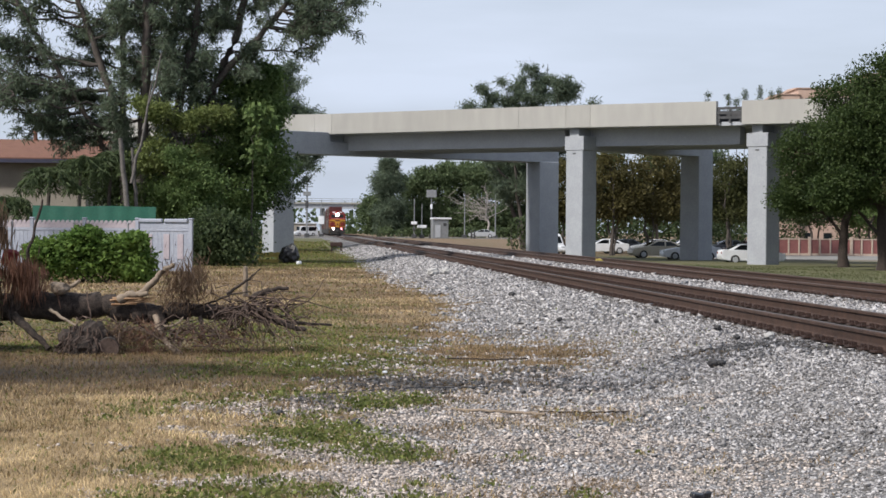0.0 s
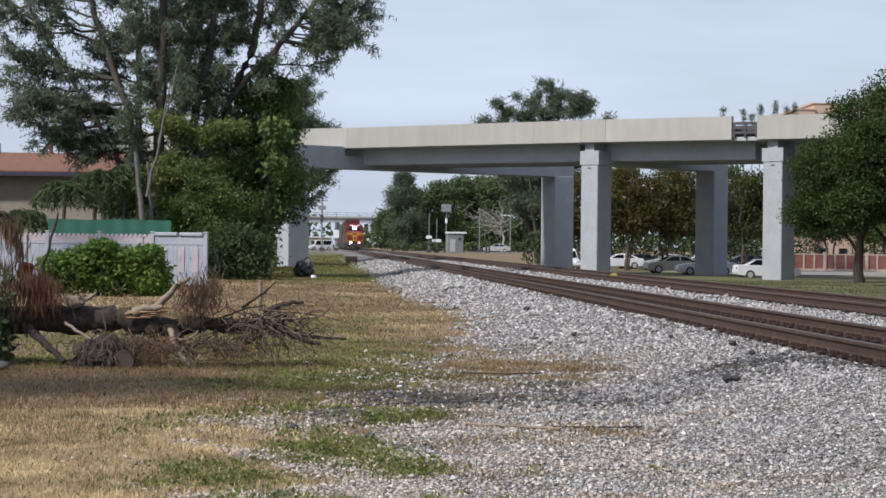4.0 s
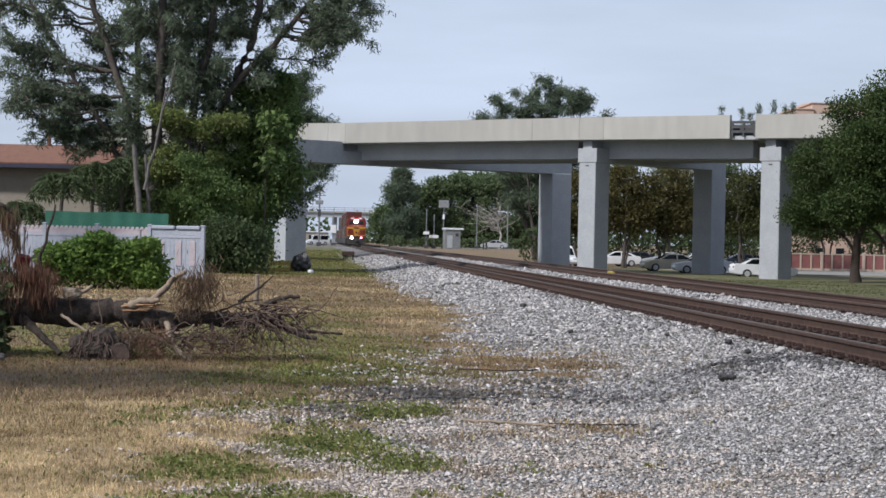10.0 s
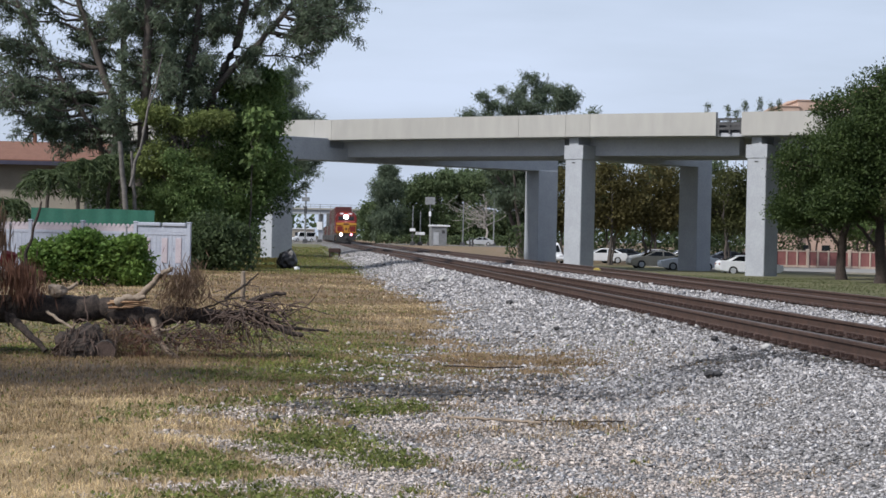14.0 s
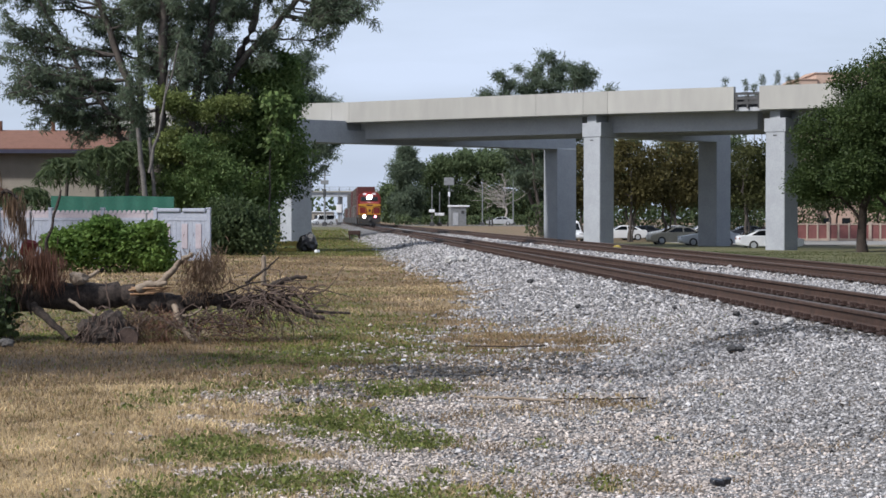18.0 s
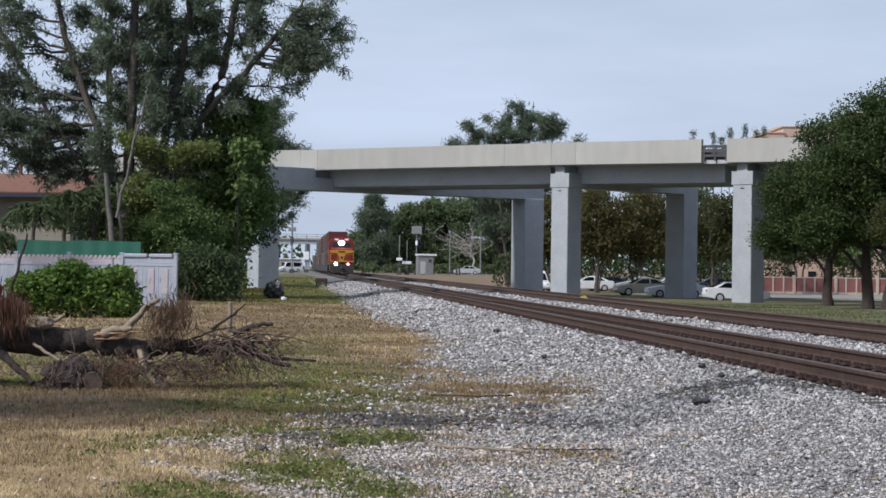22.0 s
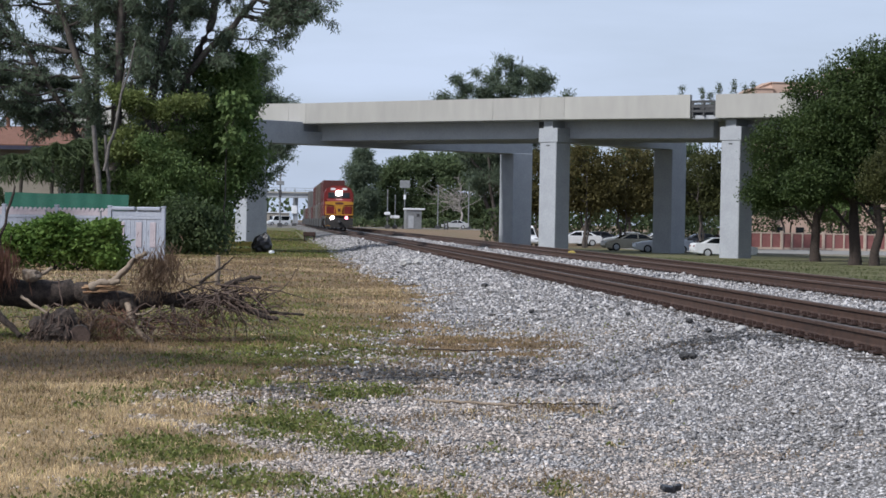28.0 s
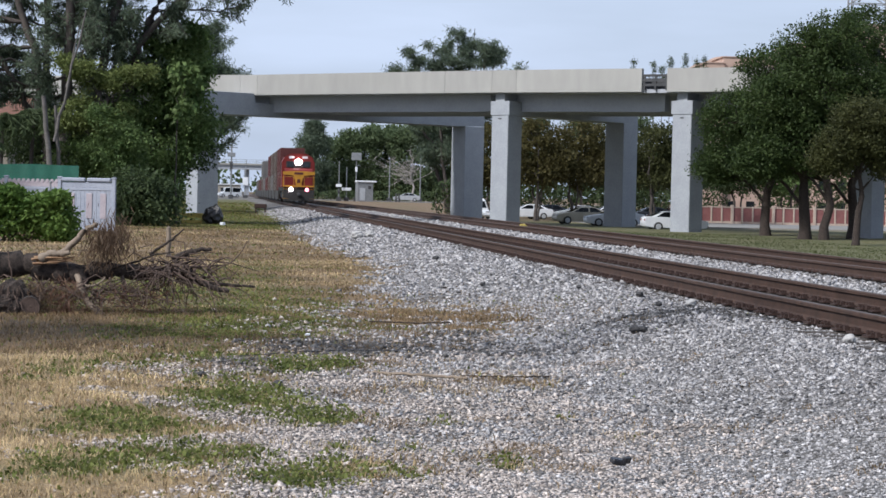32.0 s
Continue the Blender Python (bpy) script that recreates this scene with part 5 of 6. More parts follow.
rusty = leafy("rusty_dead_needles", (0.1, 0.05, 0.035), (0.22, 0.12, 0.085))
dead_tuft((-5.04, 26.05, 0.92), (0.26, 0.25, 0.22), 700, rusty, "rust brown hanging needles", 0.15)
dead_tuft((-3.0, 26.05, 0.99), (0.28, 0.24, 0.3), 950, M["deadleaf"], "tan hanging needles", 0.15, 0.6)
dead_tuft((-3.21, 26.05, 0.75), (0.2, 0.2, 0.16), 170, M["deadleaf"], "tan hanging needles", 0.13, 0.4)
dead_tuft((-5.49, 26.05, 1.09), (0.35, 0.3, 0.5), 450, M["deadleaf"], "tan hanging needles")
dead_tuft((-3.79, 25.75, 0.22), (0.34, 0.3, 0.24), 650, M["deadleaf"], "tan needles near the ground", 0.12, 0.5)
dead_tuft((-3.5, 25.8, 0.22), (0.2, 0.35, 0.26), 420, rusty, "rust brown needles near the ground", 0.12, 0.5)
dead_tuft((-2.74, 25.9, 0.23), (0.6, 0.4, 0.18), 520, rusty, "rust brown needles below the trunk", 0.12, 0.3)
dead_tuft((-6.3, 26.0, 0.25), (0.8, 0.4, 0.35), 700, M["leaf_dark"], "withered dark foliage below the trunk", 0.16, 0.3)
sc = (-4.19, 25.55, -0.13)
stump = thing("broken_stump", pose(sc[0], sc[1], -0.03), "dark fibrous broken stump in the grass", "stump")
bm = bmesh.new()
bmesh.ops.create_icosphere(bm, subdivisions=4, radius=0.3)
for v in bm.verts:
    v.co *= 1 + 0.35 * noise.noise(v.co * 5 + Vector((3, 1, 0))) + 0.2 * noise.noise(v.co * 14)
    v.co = Vector((v.co.x * 1.15, v.co.y * 0.8, v.co.z * 0.95 + 0.14))
part("root_mass", bm, M["deadwood"], stump)
g = Geo()
for k in range(150):
    an, h = rng.uniform(0, 6.28), rng.uniform(0.1, 0.42)
    r = rng.uniform(0.22, 0.33) * math.sqrt(max(0.1, 1 - (h / 0.5) ** 2))
    a = np.array([r * 1.15 * math.cos(an), r * math.sin(an), h])
    g.tube(bend(a, a * [1.25, 1.25, 0] + [rng.normal(0, 0.05), 0, rng.uniform(0, 0.2)], 0.02, 4), [0.011, 0.009, 0.007, 0.004], 4)
tagged(g.done("bark_fibre", M["twig"], stump), "loose dry brown fibres", kind="stuff")
log = thing("short_log", pose(-3.9, 25.35, 0.1, 0, 0, 12), "short grey sawn log lying on the grass", "log")
g = Geo()
g.tube([(0, 0.45, 0), (0, 0.2, 0.01), (0, 0.0, 0)], [0.13, 0.14, 0.135], 14)
g.done("trunk", M["bark"], log, smooth=True)
bm = bmesh.new()
bm_cyl(bm, 0.13, 0.02, pose(0, -0.005, 0, 90, 0, 0), 18)
part("cut_end", bm, M["twig"], log, "weathered grey cut end")
limb("branch", [(-5.12, 26.1, 0.6), (-5.08, 26.05, 1.0), (-5.02, 26.0, 1.3), (-4.93, 26.0, 1.62), (-4.85, 26.0, 1.95)], 0.03, 0.014, "deadwood", "thin bare branch standing up", 7, 0.008)
limb("branch", [(-5.75, 26.2, 0.55), (-5.8, 26.1, 1.2), (-5.74, 26.0, 1.75), (-5.55, 26.0, 1.98), (-5.4, 26.0, 1.85)], 0.045, 0.02, "deadwood", "arched dead branch hung with needles", 7, 0.01)
limb("branch", [(-6.3, 26.2, 0.5), (-6.2, 26.1, 1.4), (-5.95, 26.0, 2.1), (-5.75, 26.0, 2.2)], 0.05, 0.02, "deadwood", "", 7, 0.01)
dead_tuft((-5.45, 26.0, 1.82), (0.1, 0.14, 0.16), 150, M["deadleaf"], "tan needles hanging from an arched branch", 0.2, 0.85)
dead_tuft((-5.36, 26.0, 1.6), (0.09, 0.12, 0.2), 130, M["deadleaf"], "tan needles hanging from an arched branch", 0.2, 0.9)
dead_tuft((-5.75, 26.0, 2.02), (0.16, 0.16, 0.22), 180, M["deadleaf"], "tan needles hanging from an arched branch", 0.24, 0.85)
dead_tuft((-5.8, 26.0, 1.7), (0.2, 0.16, 0.25), 120, M["deadleaf"], "tan needles hanging from an arched branch", 0.22, 0.9)
dead_tuft((-5.12, 26.0, 1.1), (0.26, 0.2, 0.16), 700, rusty, "thick skirt of rust brown needles", 0.17, 0.85)


plant = thing("weed_clump", pose(-6.0, 25.9, 0), "dark leafy weeds growing round the fallen trunk", "weeds")
g, w = Geo(), Geo()
for k in range(85):
    a = np.array([rng.uniform(-0.75, 0.55), rng.uniform(-0.35, 0.35), 0.0])
    b = a + [rng.normal(0, 0.12), rng.normal(0, 0.12), rng.uniform(0.3, 1.2)]
    p = bend(a, b, 0.03, 5)
    w.tube(p, np.linspace(0.008, 0.003, 5), 4)
    g.leaves(np.repeat(p[1:], 9, 0) + rng.normal(size=(36, 3)) * 0.05, 0.1, 0.5)
g.done("leaves", M["leaf_dark"], plant)
w.done("stem", M["bark"], plant)
cloth = thing("red_cloth", pose(-5.3, 26.2, 1.1), "small red cloth caught on the fallen trunk", "cloth")
one_box("rag", M["redpaint"], cloth, 0.2, 0.1, 0.22, 0, 0, 0.11, pose(0, 0, 0, 8, 12, 20), bevel=0.03)


def rock(name, x, y, z, s, mat, label, squash=(1, 1, 0.7), category="rock"):
    bm = bmesh.new()
    bmesh.ops.create_icosphere(bm, subdivisions=3, radius=s)
    for v in bm.verts:
        v.co *= 1 + 0.32 * noise.noise(v.co * (1.6 / s) + Vector((x, y, 0))) + 0.14 * noise.noise(v.co * (4.5 / s) + Vector((y, x, 0)))
        v.co.x, v.co.y, v.co.z = v.co.x * squash[0], v.co.y * squash[1], v.co.z * squash[2]
    bmesh.ops.translate(bm, verts=bm.verts, vec=(0, 0, s * squash[2] * 0.8))
    ob = part(name, bm, M[mat], None)
    ob.matrix_world = pose(x, y, z, 0, 0, rng.uniform(0, 360))
    return tagged(ob, label, category)


M["stone"] = mottled("pale_limestone", (0.3, 0.295, 0.29), (0.45, 0.44, 0.43), 9, 0.9, 0.4)
M["rock"] = mottled("weathered_grey_rock", (0.055, 0.05, 0.047), (0.13, 0.12, 0.112), 12, 0.9, 0.4)
M["darkstone"] = mottled("dark_wet_stone", (0.02, 0.02, 0.022), (0.05, 0.048, 0.05), 12, 0.7, 0.4)
def place_z(x, y):
    u, v = to_track(np.array([x]), np.array([y]))
    return float(height(u, v)[0])


# ---- distance ----
# lightened green: the haze of distance is painted into these leaves
M["leaf_far"] = leafy("hazed_green_leaves", (0.066, 0.1, 0.05), (0.136, 0.176, 0.085))
casuarina(12.4, 228, -0.3, "broad feathery tree rising behind the overpass", 21.7, (3.6, 4.0), 9, 220, 8, 34, 0.5, 0.3, 0.3, 6.4)
casuarina(-6.2, 372, 0.3, "dark pointed casuarina beyond the crossing", 15.0, (4.2, 3.6), 1, 80, 9, 40, 0.75, 0.06, 0.3)
for x, y, s, lf in ((-1.5, 380, 0.95, "leaf_far"), (3.0, 378, 1.12, "leaf_far"), (7.0, 382, 1.2, "leaf_far"), (11.0, 376, 1.15, "leaf_far"), (15.5, 384, 1.25, "leaf_dark"), (20.0, 380, 1.2, "leaf_dark"), (-8.4, 388, 0.6, "leaf_far")):
    tree("broadleaf_tree", x, y, 0.3, "dense green tree beyond the level crossing", [(-1.8 * s, 0, 10 * s, 2.4, 2.2, 2), (1.6 * s, 0, 10.6 * s, 2.4, 2.2, 2), (0, 0, 7.5 * s, 3.2, 2.5, 2.2), (-2 * s, 0, 4.5, 2.8, 2.5, 2), (2 * s, 0, 4.4, 2.8, 2.5, 2), (0, 0, 2, 3.2, 2.5, 1.6)], lf, 0.3, 2.0, 44, 56, 0.5, 0.5, 0.1, 0.6, group="trees beyond the crossing")
for x, y, s, lf in ((17.2, 186, 1.05, "leaf_olive"), (21.3, 188, 1.05, "leaf_olive"), (25.0, 190, 1.0, "leaf_moss"), (28.4, 186, 1.0, "leaf_moss"), (32.3, 188, 1.05, "leaf_dark"), (14.2, 198, 1.0, "leaf_olive"), (19, 206, 1.15, "leaf_dark"), (24, 207, 1.2, "leaf_dark"), (29, 206, 1.2, "leaf_dark"), (34.5, 207, 1.2, "leaf_dark"), (39.5, 204, 1.0, "leaf_dark"), (44.5, 205, 1.0, "leaf")):
    tree("parking_tree", x, y, -0.5, "leafy olive tree in the car park", [(-1.6 * s, 0, 5.2 * s, 1.8, 1.6, 1.5), (1.5 * s, 0, 5.5 * s, 1.8, 1.6, 1.5), (0, 0, 7.6 * s, 2.2, 1.8, 1.6), (0.2, 0, 4.0 * s, 2.3, 1.8, 1.2)], lf, 0.15, 1.6, 38, 60, 0.3, 0.5, 0.1, 0.42, group="trees in the car park", trunks=2)
for x, zt in ((37.1, 19.9), (39.8, 19.8), (40.9, 19.4), (41.9, 20.3), (43.9, 20.8), (45.4, 20.5), (46.4, 20.5)):
    tree("cypress_tree", x, 265, -0.5, "slender dark tree far beyond the overpass", [(0, 0, zt - 0.3, 0.25, 0.25, 0.9), (0, 0, zt - 2.0, 0.6, 0.5, 1.0), (0, 0, zt - 4.5, 0.9, 0.8, 1.8)], "leaf_dark", 0.1, zt - 8, 14, 22, 0.3, 0.2, 0.1, 0.16, group="slender trees beyond the overpass")

far_bridge = thing("far_overpass", pose(0, 610, 0), "distant pale concrete overpass with railings", "bridge", kind="structure")
one_box("girder", M["girder"], far_bridge, 150, 8, 1.3, -10, 0, 8.7)
one_box("deck", M["parapet"], far_bridge, 150, 9, 0.5, -10, 0, 9.6)
for z in (10.3, 10.9):
    one_box("railing", M["steel"], far_bridge, 150, 0.1, 0.12, -10, -4.4, z)
for k in range(50):
    one_box("railing_post", M["steel"], far_bridge, 0.12, 0.12, 1.2, -84 + 3 * k, -4.4, 10.4)
for x in (-46, -30, -6, 12, 34):
    one_box("column", M["concrete"], far_bridge, 1.4, 1.4, 8.6, x, 0, 4.2)

# level crossing and its gear
crossing = thing("road_crossing", pose(0, 350, 0), "pale asphalt road across the tracks", "road", kind="structure")
one_box("roadway", M["asphalt"], crossing, 160, 14, 0.3, 0, 5, 0.3)
hut = thing("signal_hut", pose(2.9, 343, 0.28, 0, 0, 8), "grey steel railway signal hut with a flat white roof", "signal hut")
one_box("body", M["steel"], hut, 2.6, 2.6, 3.2, 0, 0, 1.6, bevel=0.03)
one_box("roof", M["white"], hut, 3.3, 3.0, 0.3, 0.2, 0, 3.4, bevel=0.05)
one_box("door", M["silver"], hut, 0.9, 0.06, 2.1, -0.5, -1.33, 1.25)
one_box("vent", M["darksteel"], hut, 0.5, 0.06, 0.5, 0.7, -1.33, 2.4)


def mast(x, y, h, label, heads=(), arm=0.0, r=0.09):
    root = thing("signal_mast", pose(x, y, place_z(x, y)), label, "railway signal", "signal masts at the crossing")
    bm = bmesh.new()
    rod(bm, (0, 0, 0), (0, 0, h), r, r * 0.8)
    part("pole", bm, M["steel"], root)
    for z, w, hh, mt in heads:
        one_box("signal_head", M[mt], root, w, 0.4, hh, 0, -0.2, z, bevel=0.05)
    if arm:
        one_box("cross_arm", M["steel"], root, arm, 0.12, 0.14, 0, -0.1, h - 0.6)
    one_box("base", M["darksteel"], root, 0.8, 0.8, 0.7, 0, 0, 0.3, bevel=0.05)
    return root


mast(-19.6, 345, 9.2, "tall steel signal mast with a cross arm", ((7.4, 1.3, 0.7, "steel"), (5.6, 0.5, 1.2, "darksteel")), 2.0, 0.16)
mast(-1.4, 345, 6.7, "slim signal post at the level crossing", ((2.6, 1.0, 0.5, "white"), (1.6, 0.5, 0.5, "darksteel")))
mast(-0.1, 346, 5.8, "slim signal post at the level crossing", ((2.0, 1.6, 0.5, "white"),))
mast(1.5, 346, 8.2, "signal mast with a grey equipment cage on top", ((7.6, 1.7, 1.3, "steel"), (5.4, 0.4, 0.8, "white")))
mast(7.3, 352, 7.6, "bare wooden pole beside the road", (), 0, 0.1)
mast(-17.5, 352, 6.5, "slim pole beside the road", ((3.0, 1.0, 1.4, "white"),), 0, 0.1)
mast(12.9, 360, 9.0, "pale utility pole by the hedge", (), 0, 0.11)
for x in (8.3, 8.8):
    bm = bmesh.new()
    rod(bm, (0, 0, 0), (0, 0, 1.5), 0.14, 0.12)
    ob = part("bollard", bm, M["darksteel"], None)
    ob.matrix_world = pose(x, 344, 0.3)
    tagged(ob, "dark steel bollard beside the road", "bollard", "bollards")
bare = thing("bare_tree", pose(11.6, 362, 0.3), "leafless pale tree by the hedge", "tree")
g = Geo()
g.tube(bend((0, 0, 0), (-0.3, 0, 5.5), 0.15, 7), np.linspace(0.25, 0.12, 7), 7)
for k in range(28):
    a = np.array([-0.25, 0, rng.uniform(3.0, 5.6)])
    b = a + [rng.normal(-1.8, 3.0), rng.normal(0, 0.6), rng.uniform(0.4, 4.4)]
    p = bend(a, b, 0.3, 6)
    g.tube(p, np.linspace(0.07, 0.015, 6), 5)
    for j in range(3):
        g.tube(bend(p[3 + j % 3], p[3 + j % 3] + rng.normal(size=3) * [1.0, 0.4, 0.8], 0.1, 4), np.linspace(0.04, 0.012, 4), 4)
g.done("trunk", mottled("bleached_bark", (0.26, 0.235, 0.215), (0.38, 0.35, 0.325), 4, 0.9, 0.2), bare)

car("parked_van", -22.6, 392, 0.35, 20, "white", "white van beyond the level crossing", True)
car("saloon_car", -27.5, 396, 0.35, 10, "darkcar", "dark car beyond the level crossing")
cabin = thing("site_cabin", pose(-26, 430, 0.3), "pale site cabin beyond the level crossing", "cabin")
one_box("wall", M["stucco"], cabin, 7, 3, 2.6, 0, 0, 1.3, bevel=0.03)
one_box("roof", M["white"], cabin, 7.4, 3.4, 0.2, 0, 0, 2.7)
for k in range(3):
    one_box("window", M["glass"], cabin, 1.0, 0.06, 0.9, -2.2 + 2.2 * k, -1.52, 1.5)
box_l = thing("switch_stand", pose(-6.33, 150, 0.12), "low rusty switch box beside the track", "switch box")
one_box("case", M["rust"], box_l, 0.9, 0.5, 0.32, 0, 0, 0.42, bevel=0.04)
for s in (-0.35, 0.35):
    one_box("leg", M["rust"], box_l, 0.1, 0.4, 0.4, s, 0, 0.1)

# car park on the right
lot = thing("car_park", pose(0, 0, 0), "pale asphalt car park beyond the tracks", "car park", kind="structure")
one_box("paving", M["asphalt"], lot, 80, 36, 0.2, 60.5, 176, -0.56)
one_box("kerb", M["stucco"], lot, 80, 0.2, 0.3, 60.5, 157.8, -0.53)
car("saloon_car", 23.89, 147.4, -0.62, 184, "white", "white saloon car parked on the verge")
car("saloon_car", 21.15, 160, -0.55, 4, "white", "white saloon car parked behind a column")
car("saloon_car", 19.26, 166, -0.5, 8, "beigecar", "champagne saloon car parked under trees")
car("saloon_car", 10.2, 349, 0.45, 0, "silver", "silver saloon car on the crossing road")
for x, y, pt, v in ((17.6, 197, "white", False), (19.6, 199, "darkcar", False), (22.5, 197, "silver", False), (25.6, 199, "white", False), (29.5, 197, "darkcar", False), (30.6, 190, "boxred", False)):
    car("parked_van" if v else "saloon_car", x, y, -0.5, 6, pt, {"white": "white", "darkcar": "dark blue", "silver": "silver", "boxred": "dark red"}[pt] + (" van" if v else " car") + " parked in rows under the trees", v)
car("parked_van", 12.0, 188, -0.5, 96, "white", "white van parked behind the columns", True)
wall_r = thing("garden_wall", pose(0, 194, -0.52), "low wall of red panels between cream posts", "wall", kind="structure")
for k in range(42):
    x = 33.0 + k * 1.0
    tall = 0.12 if k % 4 == 0 else 0.0
    one_box("post", M["cream"], wall_r, 0.16 + tall, 0.26 + tall, 1.72 + tall, x, 0, (1.72 + tall) / 2, bevel=0.02)
    one_box("panel", M["redpanel"], wall_r, 0.84 - tall, 0.12, 1.3, x + 0.5, 0, 0.92)
    one_box("coping", M["cream"], wall_r, 0.83 - tall, 0.2, 0.11, x + 0.5, 0, 1.63)
    one_box("plinth", M["cream"], wall_r, 0.83 - tall, 0.2, 0.27, x + 0.5, 0, 0.135)


def hedge(x0, x1, y, h, lf, label):
    root = thing("hedge", pose(0, y, -0.5), label, "hedge")
    g, w = Geo(), Geo()
    n = int((x1 - x0) * h * 60)
    q = np.stack([rng.uniform(x0, x1, n), rng.normal(0, 0.5, n), np.zeros(n)], 1)
    q[:, 2] = rng.uniform(0, 1, n) ** 0.8 * (h + 0.45 * bumps(q[:, 0], 0 * q[:, 0], 1.6, x0))
    g.leaves(q, 0.38, 0.5)
    for x in np.arange(x0 + 0.5, x1, 1.1):
        w.tube(bend((x, 0, -0.05), (x + rng.normal(0, 0.3), 0, h * 0.8), 0.1, 5), np.linspace(0.06, 0.02, 5), 5)
    g.done("foliage", M[lf], root)
    w.done("stem", M["bark"], root)


hedge(9, 34, 214, 3.4, "leaf_dark", "tall dark hedge behind the parked cars")
hedge(33, 44.5, 236, 6.0, "leaf_dark", "tall dark hedge before the apartments")
hedge(47.8, 72, 236, 6.5, "leaf_dark", "tall dark hedge before the apartments")
hedge(-8, 24, 368, 2.6, "leaf_far", "green hedge along the crossing road")
flats = thing("apartment_building", pose(0, 270, -0.5), "peach stucco apartment block with flat roofs", "building", kind="structure")
for x0, x1, zt, y0 in ((47.6, 50, 20.6, 0), (50, 60, 21.5, 1), (60, 69, 23.6, 2), (69, 95, 26.2, 0)):
    one_box("wall", M["peach"], flats, x1 - x0, 14, zt, (x0 + x1) / 2, y0 + 7, zt / 2)
    bm = bmesh.new()
    prism(bm, [(y0 - 0.12, zt), (y0 - 0.12, zt + 0.12), (y0 + 7, zt + 0.35), (y0 + 14.8, zt + 0.12), (y0 + 14.8, zt)], x0 - 0.2, x1 + 0.2)
    part("roof", bm, M["peach"], flats)
    for fl in range(int(zt // 3)):
        for k in range(int((x1 - x0) // 2.6)):
            wx = x0 + 1.5 + k * 2.6
            wz = 1.6 + fl * 3.0
            win = one_box("window", M["glass"], flats, 1.1, 0.1, 1.3, wx, y0 - 0.02, wz)
            one_box("window_frame", M["cream"], win, 1.4, 0.16, 0.14, wx, y0 - 0.04, wz - 0.72)
mast_r = thing("lattice_mast", pose(70.5, 275, 26), "grey steel lattice mast on the apartment roof", "antenna mast")
bm = bmesh.new()
for sx in (-2.6, 2.6):
    for sy in (-1, 1):
        rod(bm, (sx, sy, 0), (sx, sy, 9), 0.12, sides=5)
for k in range(6):
    for sy in (-1, 1):
        rod(bm, (-2.6, sy, k * 1.5), (2.6, sy, k * 1.5), 0.07, sides=5)
        rod(bm, (-2.6, sy, k * 1.5), (0, sy, k * 1.5 + 1.5), 0.07, sides=5)
        rod(bm, (2.6, sy, k * 1.5), (0, sy, k * 1.5 + 1.5), 0.07, sides=5)
part("lattice", bm, M["steel"], mast_r)
# distant belt of woods
woods = Geo()
for k in range(420):
    x = rng.uniform(-420, 420)
    y = rng.uniform(640, 760)
    c = np.array([x, y, rng.uniform(1, 3.5 if -45 < x < -12 else 9)])
    woods.leaves(c + rng.normal(size=(60, 3)) * [5, 3, 2.6], 2.2, 0.6)
tagged(woods.done("far_woods", M["leaf_dark"]), "belt of dark trees in the distance", "woods", kind="stuff")

# ---- small things ----
bag = rock("bin_bag", -6.1, 94, 0, 0.52, "blackbag", "full black plastic rubbish bag on the grass", (0.9, 0.8, 0.95), "bag")
stand = thing("yellow_barrier", pose(-7.1, 94.2, 0), "low yellow barrier beside the rubbish bag", "barrier")
one_box("board", M["yellow"], stand, 0.95, 0.06, 0.2, 0, 0, 0.42)
one_box("board", M["yellow"], stand, 0.95, 0.06, 0.14, 0, 0, 0.14)
for s in (-0.42, 0.42):
    one_box("leg", M["yellow"], stand, 0.06, 0.4, 0.55, s, 0, 0.27)
rock("paper_litter", -5.6, 92.5, 0, 0.13, "white", "crumpled white paper on the grass", (1, 1, 0.8), "litter")


def palm(x, y, h, s):
    root = thing("palm", pose(x, y, 0), "dark green palm with arching fronds behind the fence", "palm", "palms behind the fence")
    g = Geo()
    g.tube(bend((0, 0, -0.1), (0.1, 0, h), 0.05, 6), np.linspace(0.11, 0.07, 6), 7)
    g.done("trunk", M["bark"], root)
    for k in range(13):
        an = k * 2 * math.pi / 13 + rng.uniform(-0.2, 0.2)
        d = np.array([math.cos(an), math.sin(an), 0])
        q = np.linspace(0, 1, 12)[:, None]
        up = rng.uniform(0.1, 1.5)
        p = np.array([0.1, 0, h]) + d * q * 1.45 * s + np.array([0, 0, s]) * (up * q - (up + 0.75) * q ** 2)
        fr = Geo()
        fr.tube(p, np.linspace(0.025, 0.008, 12), 4)
        fr.leaves(np.repeat(p[1:], 14, 0) + rng.normal(size=(154, 3)) * 0.04, 0.42 * s, 0.15, 0.5)
        fr.done("frond", M["leaf_dark"], root)


for x, y, h, s in ((-17.6, 86, 2.7, 0.85), (-16.4, 89, 4.0, 0.95), (-15.4, 91, 4.6, 0.9), (-14.2, 92, 4.9, 0.9)):
    palm(x, y, h, s)
snag = thing("dead_tree", pose(-12.6, 90.5, 0), "pale grey dead trunk leaning among the casuarina", "dead tree")
g = Geo()
g.tube(bend((-0.1, 0, -0.1), (-0.85, 0, 5.6), 0.06, 9), np.linspace(0.15, 0.1, 9), 8)
g.tube(bend((0.12, 0.3, -0.1), (-0.35, 0.2, 5.2), 0.06, 9), np.linspace(0.11, 0.07, 9), 8)
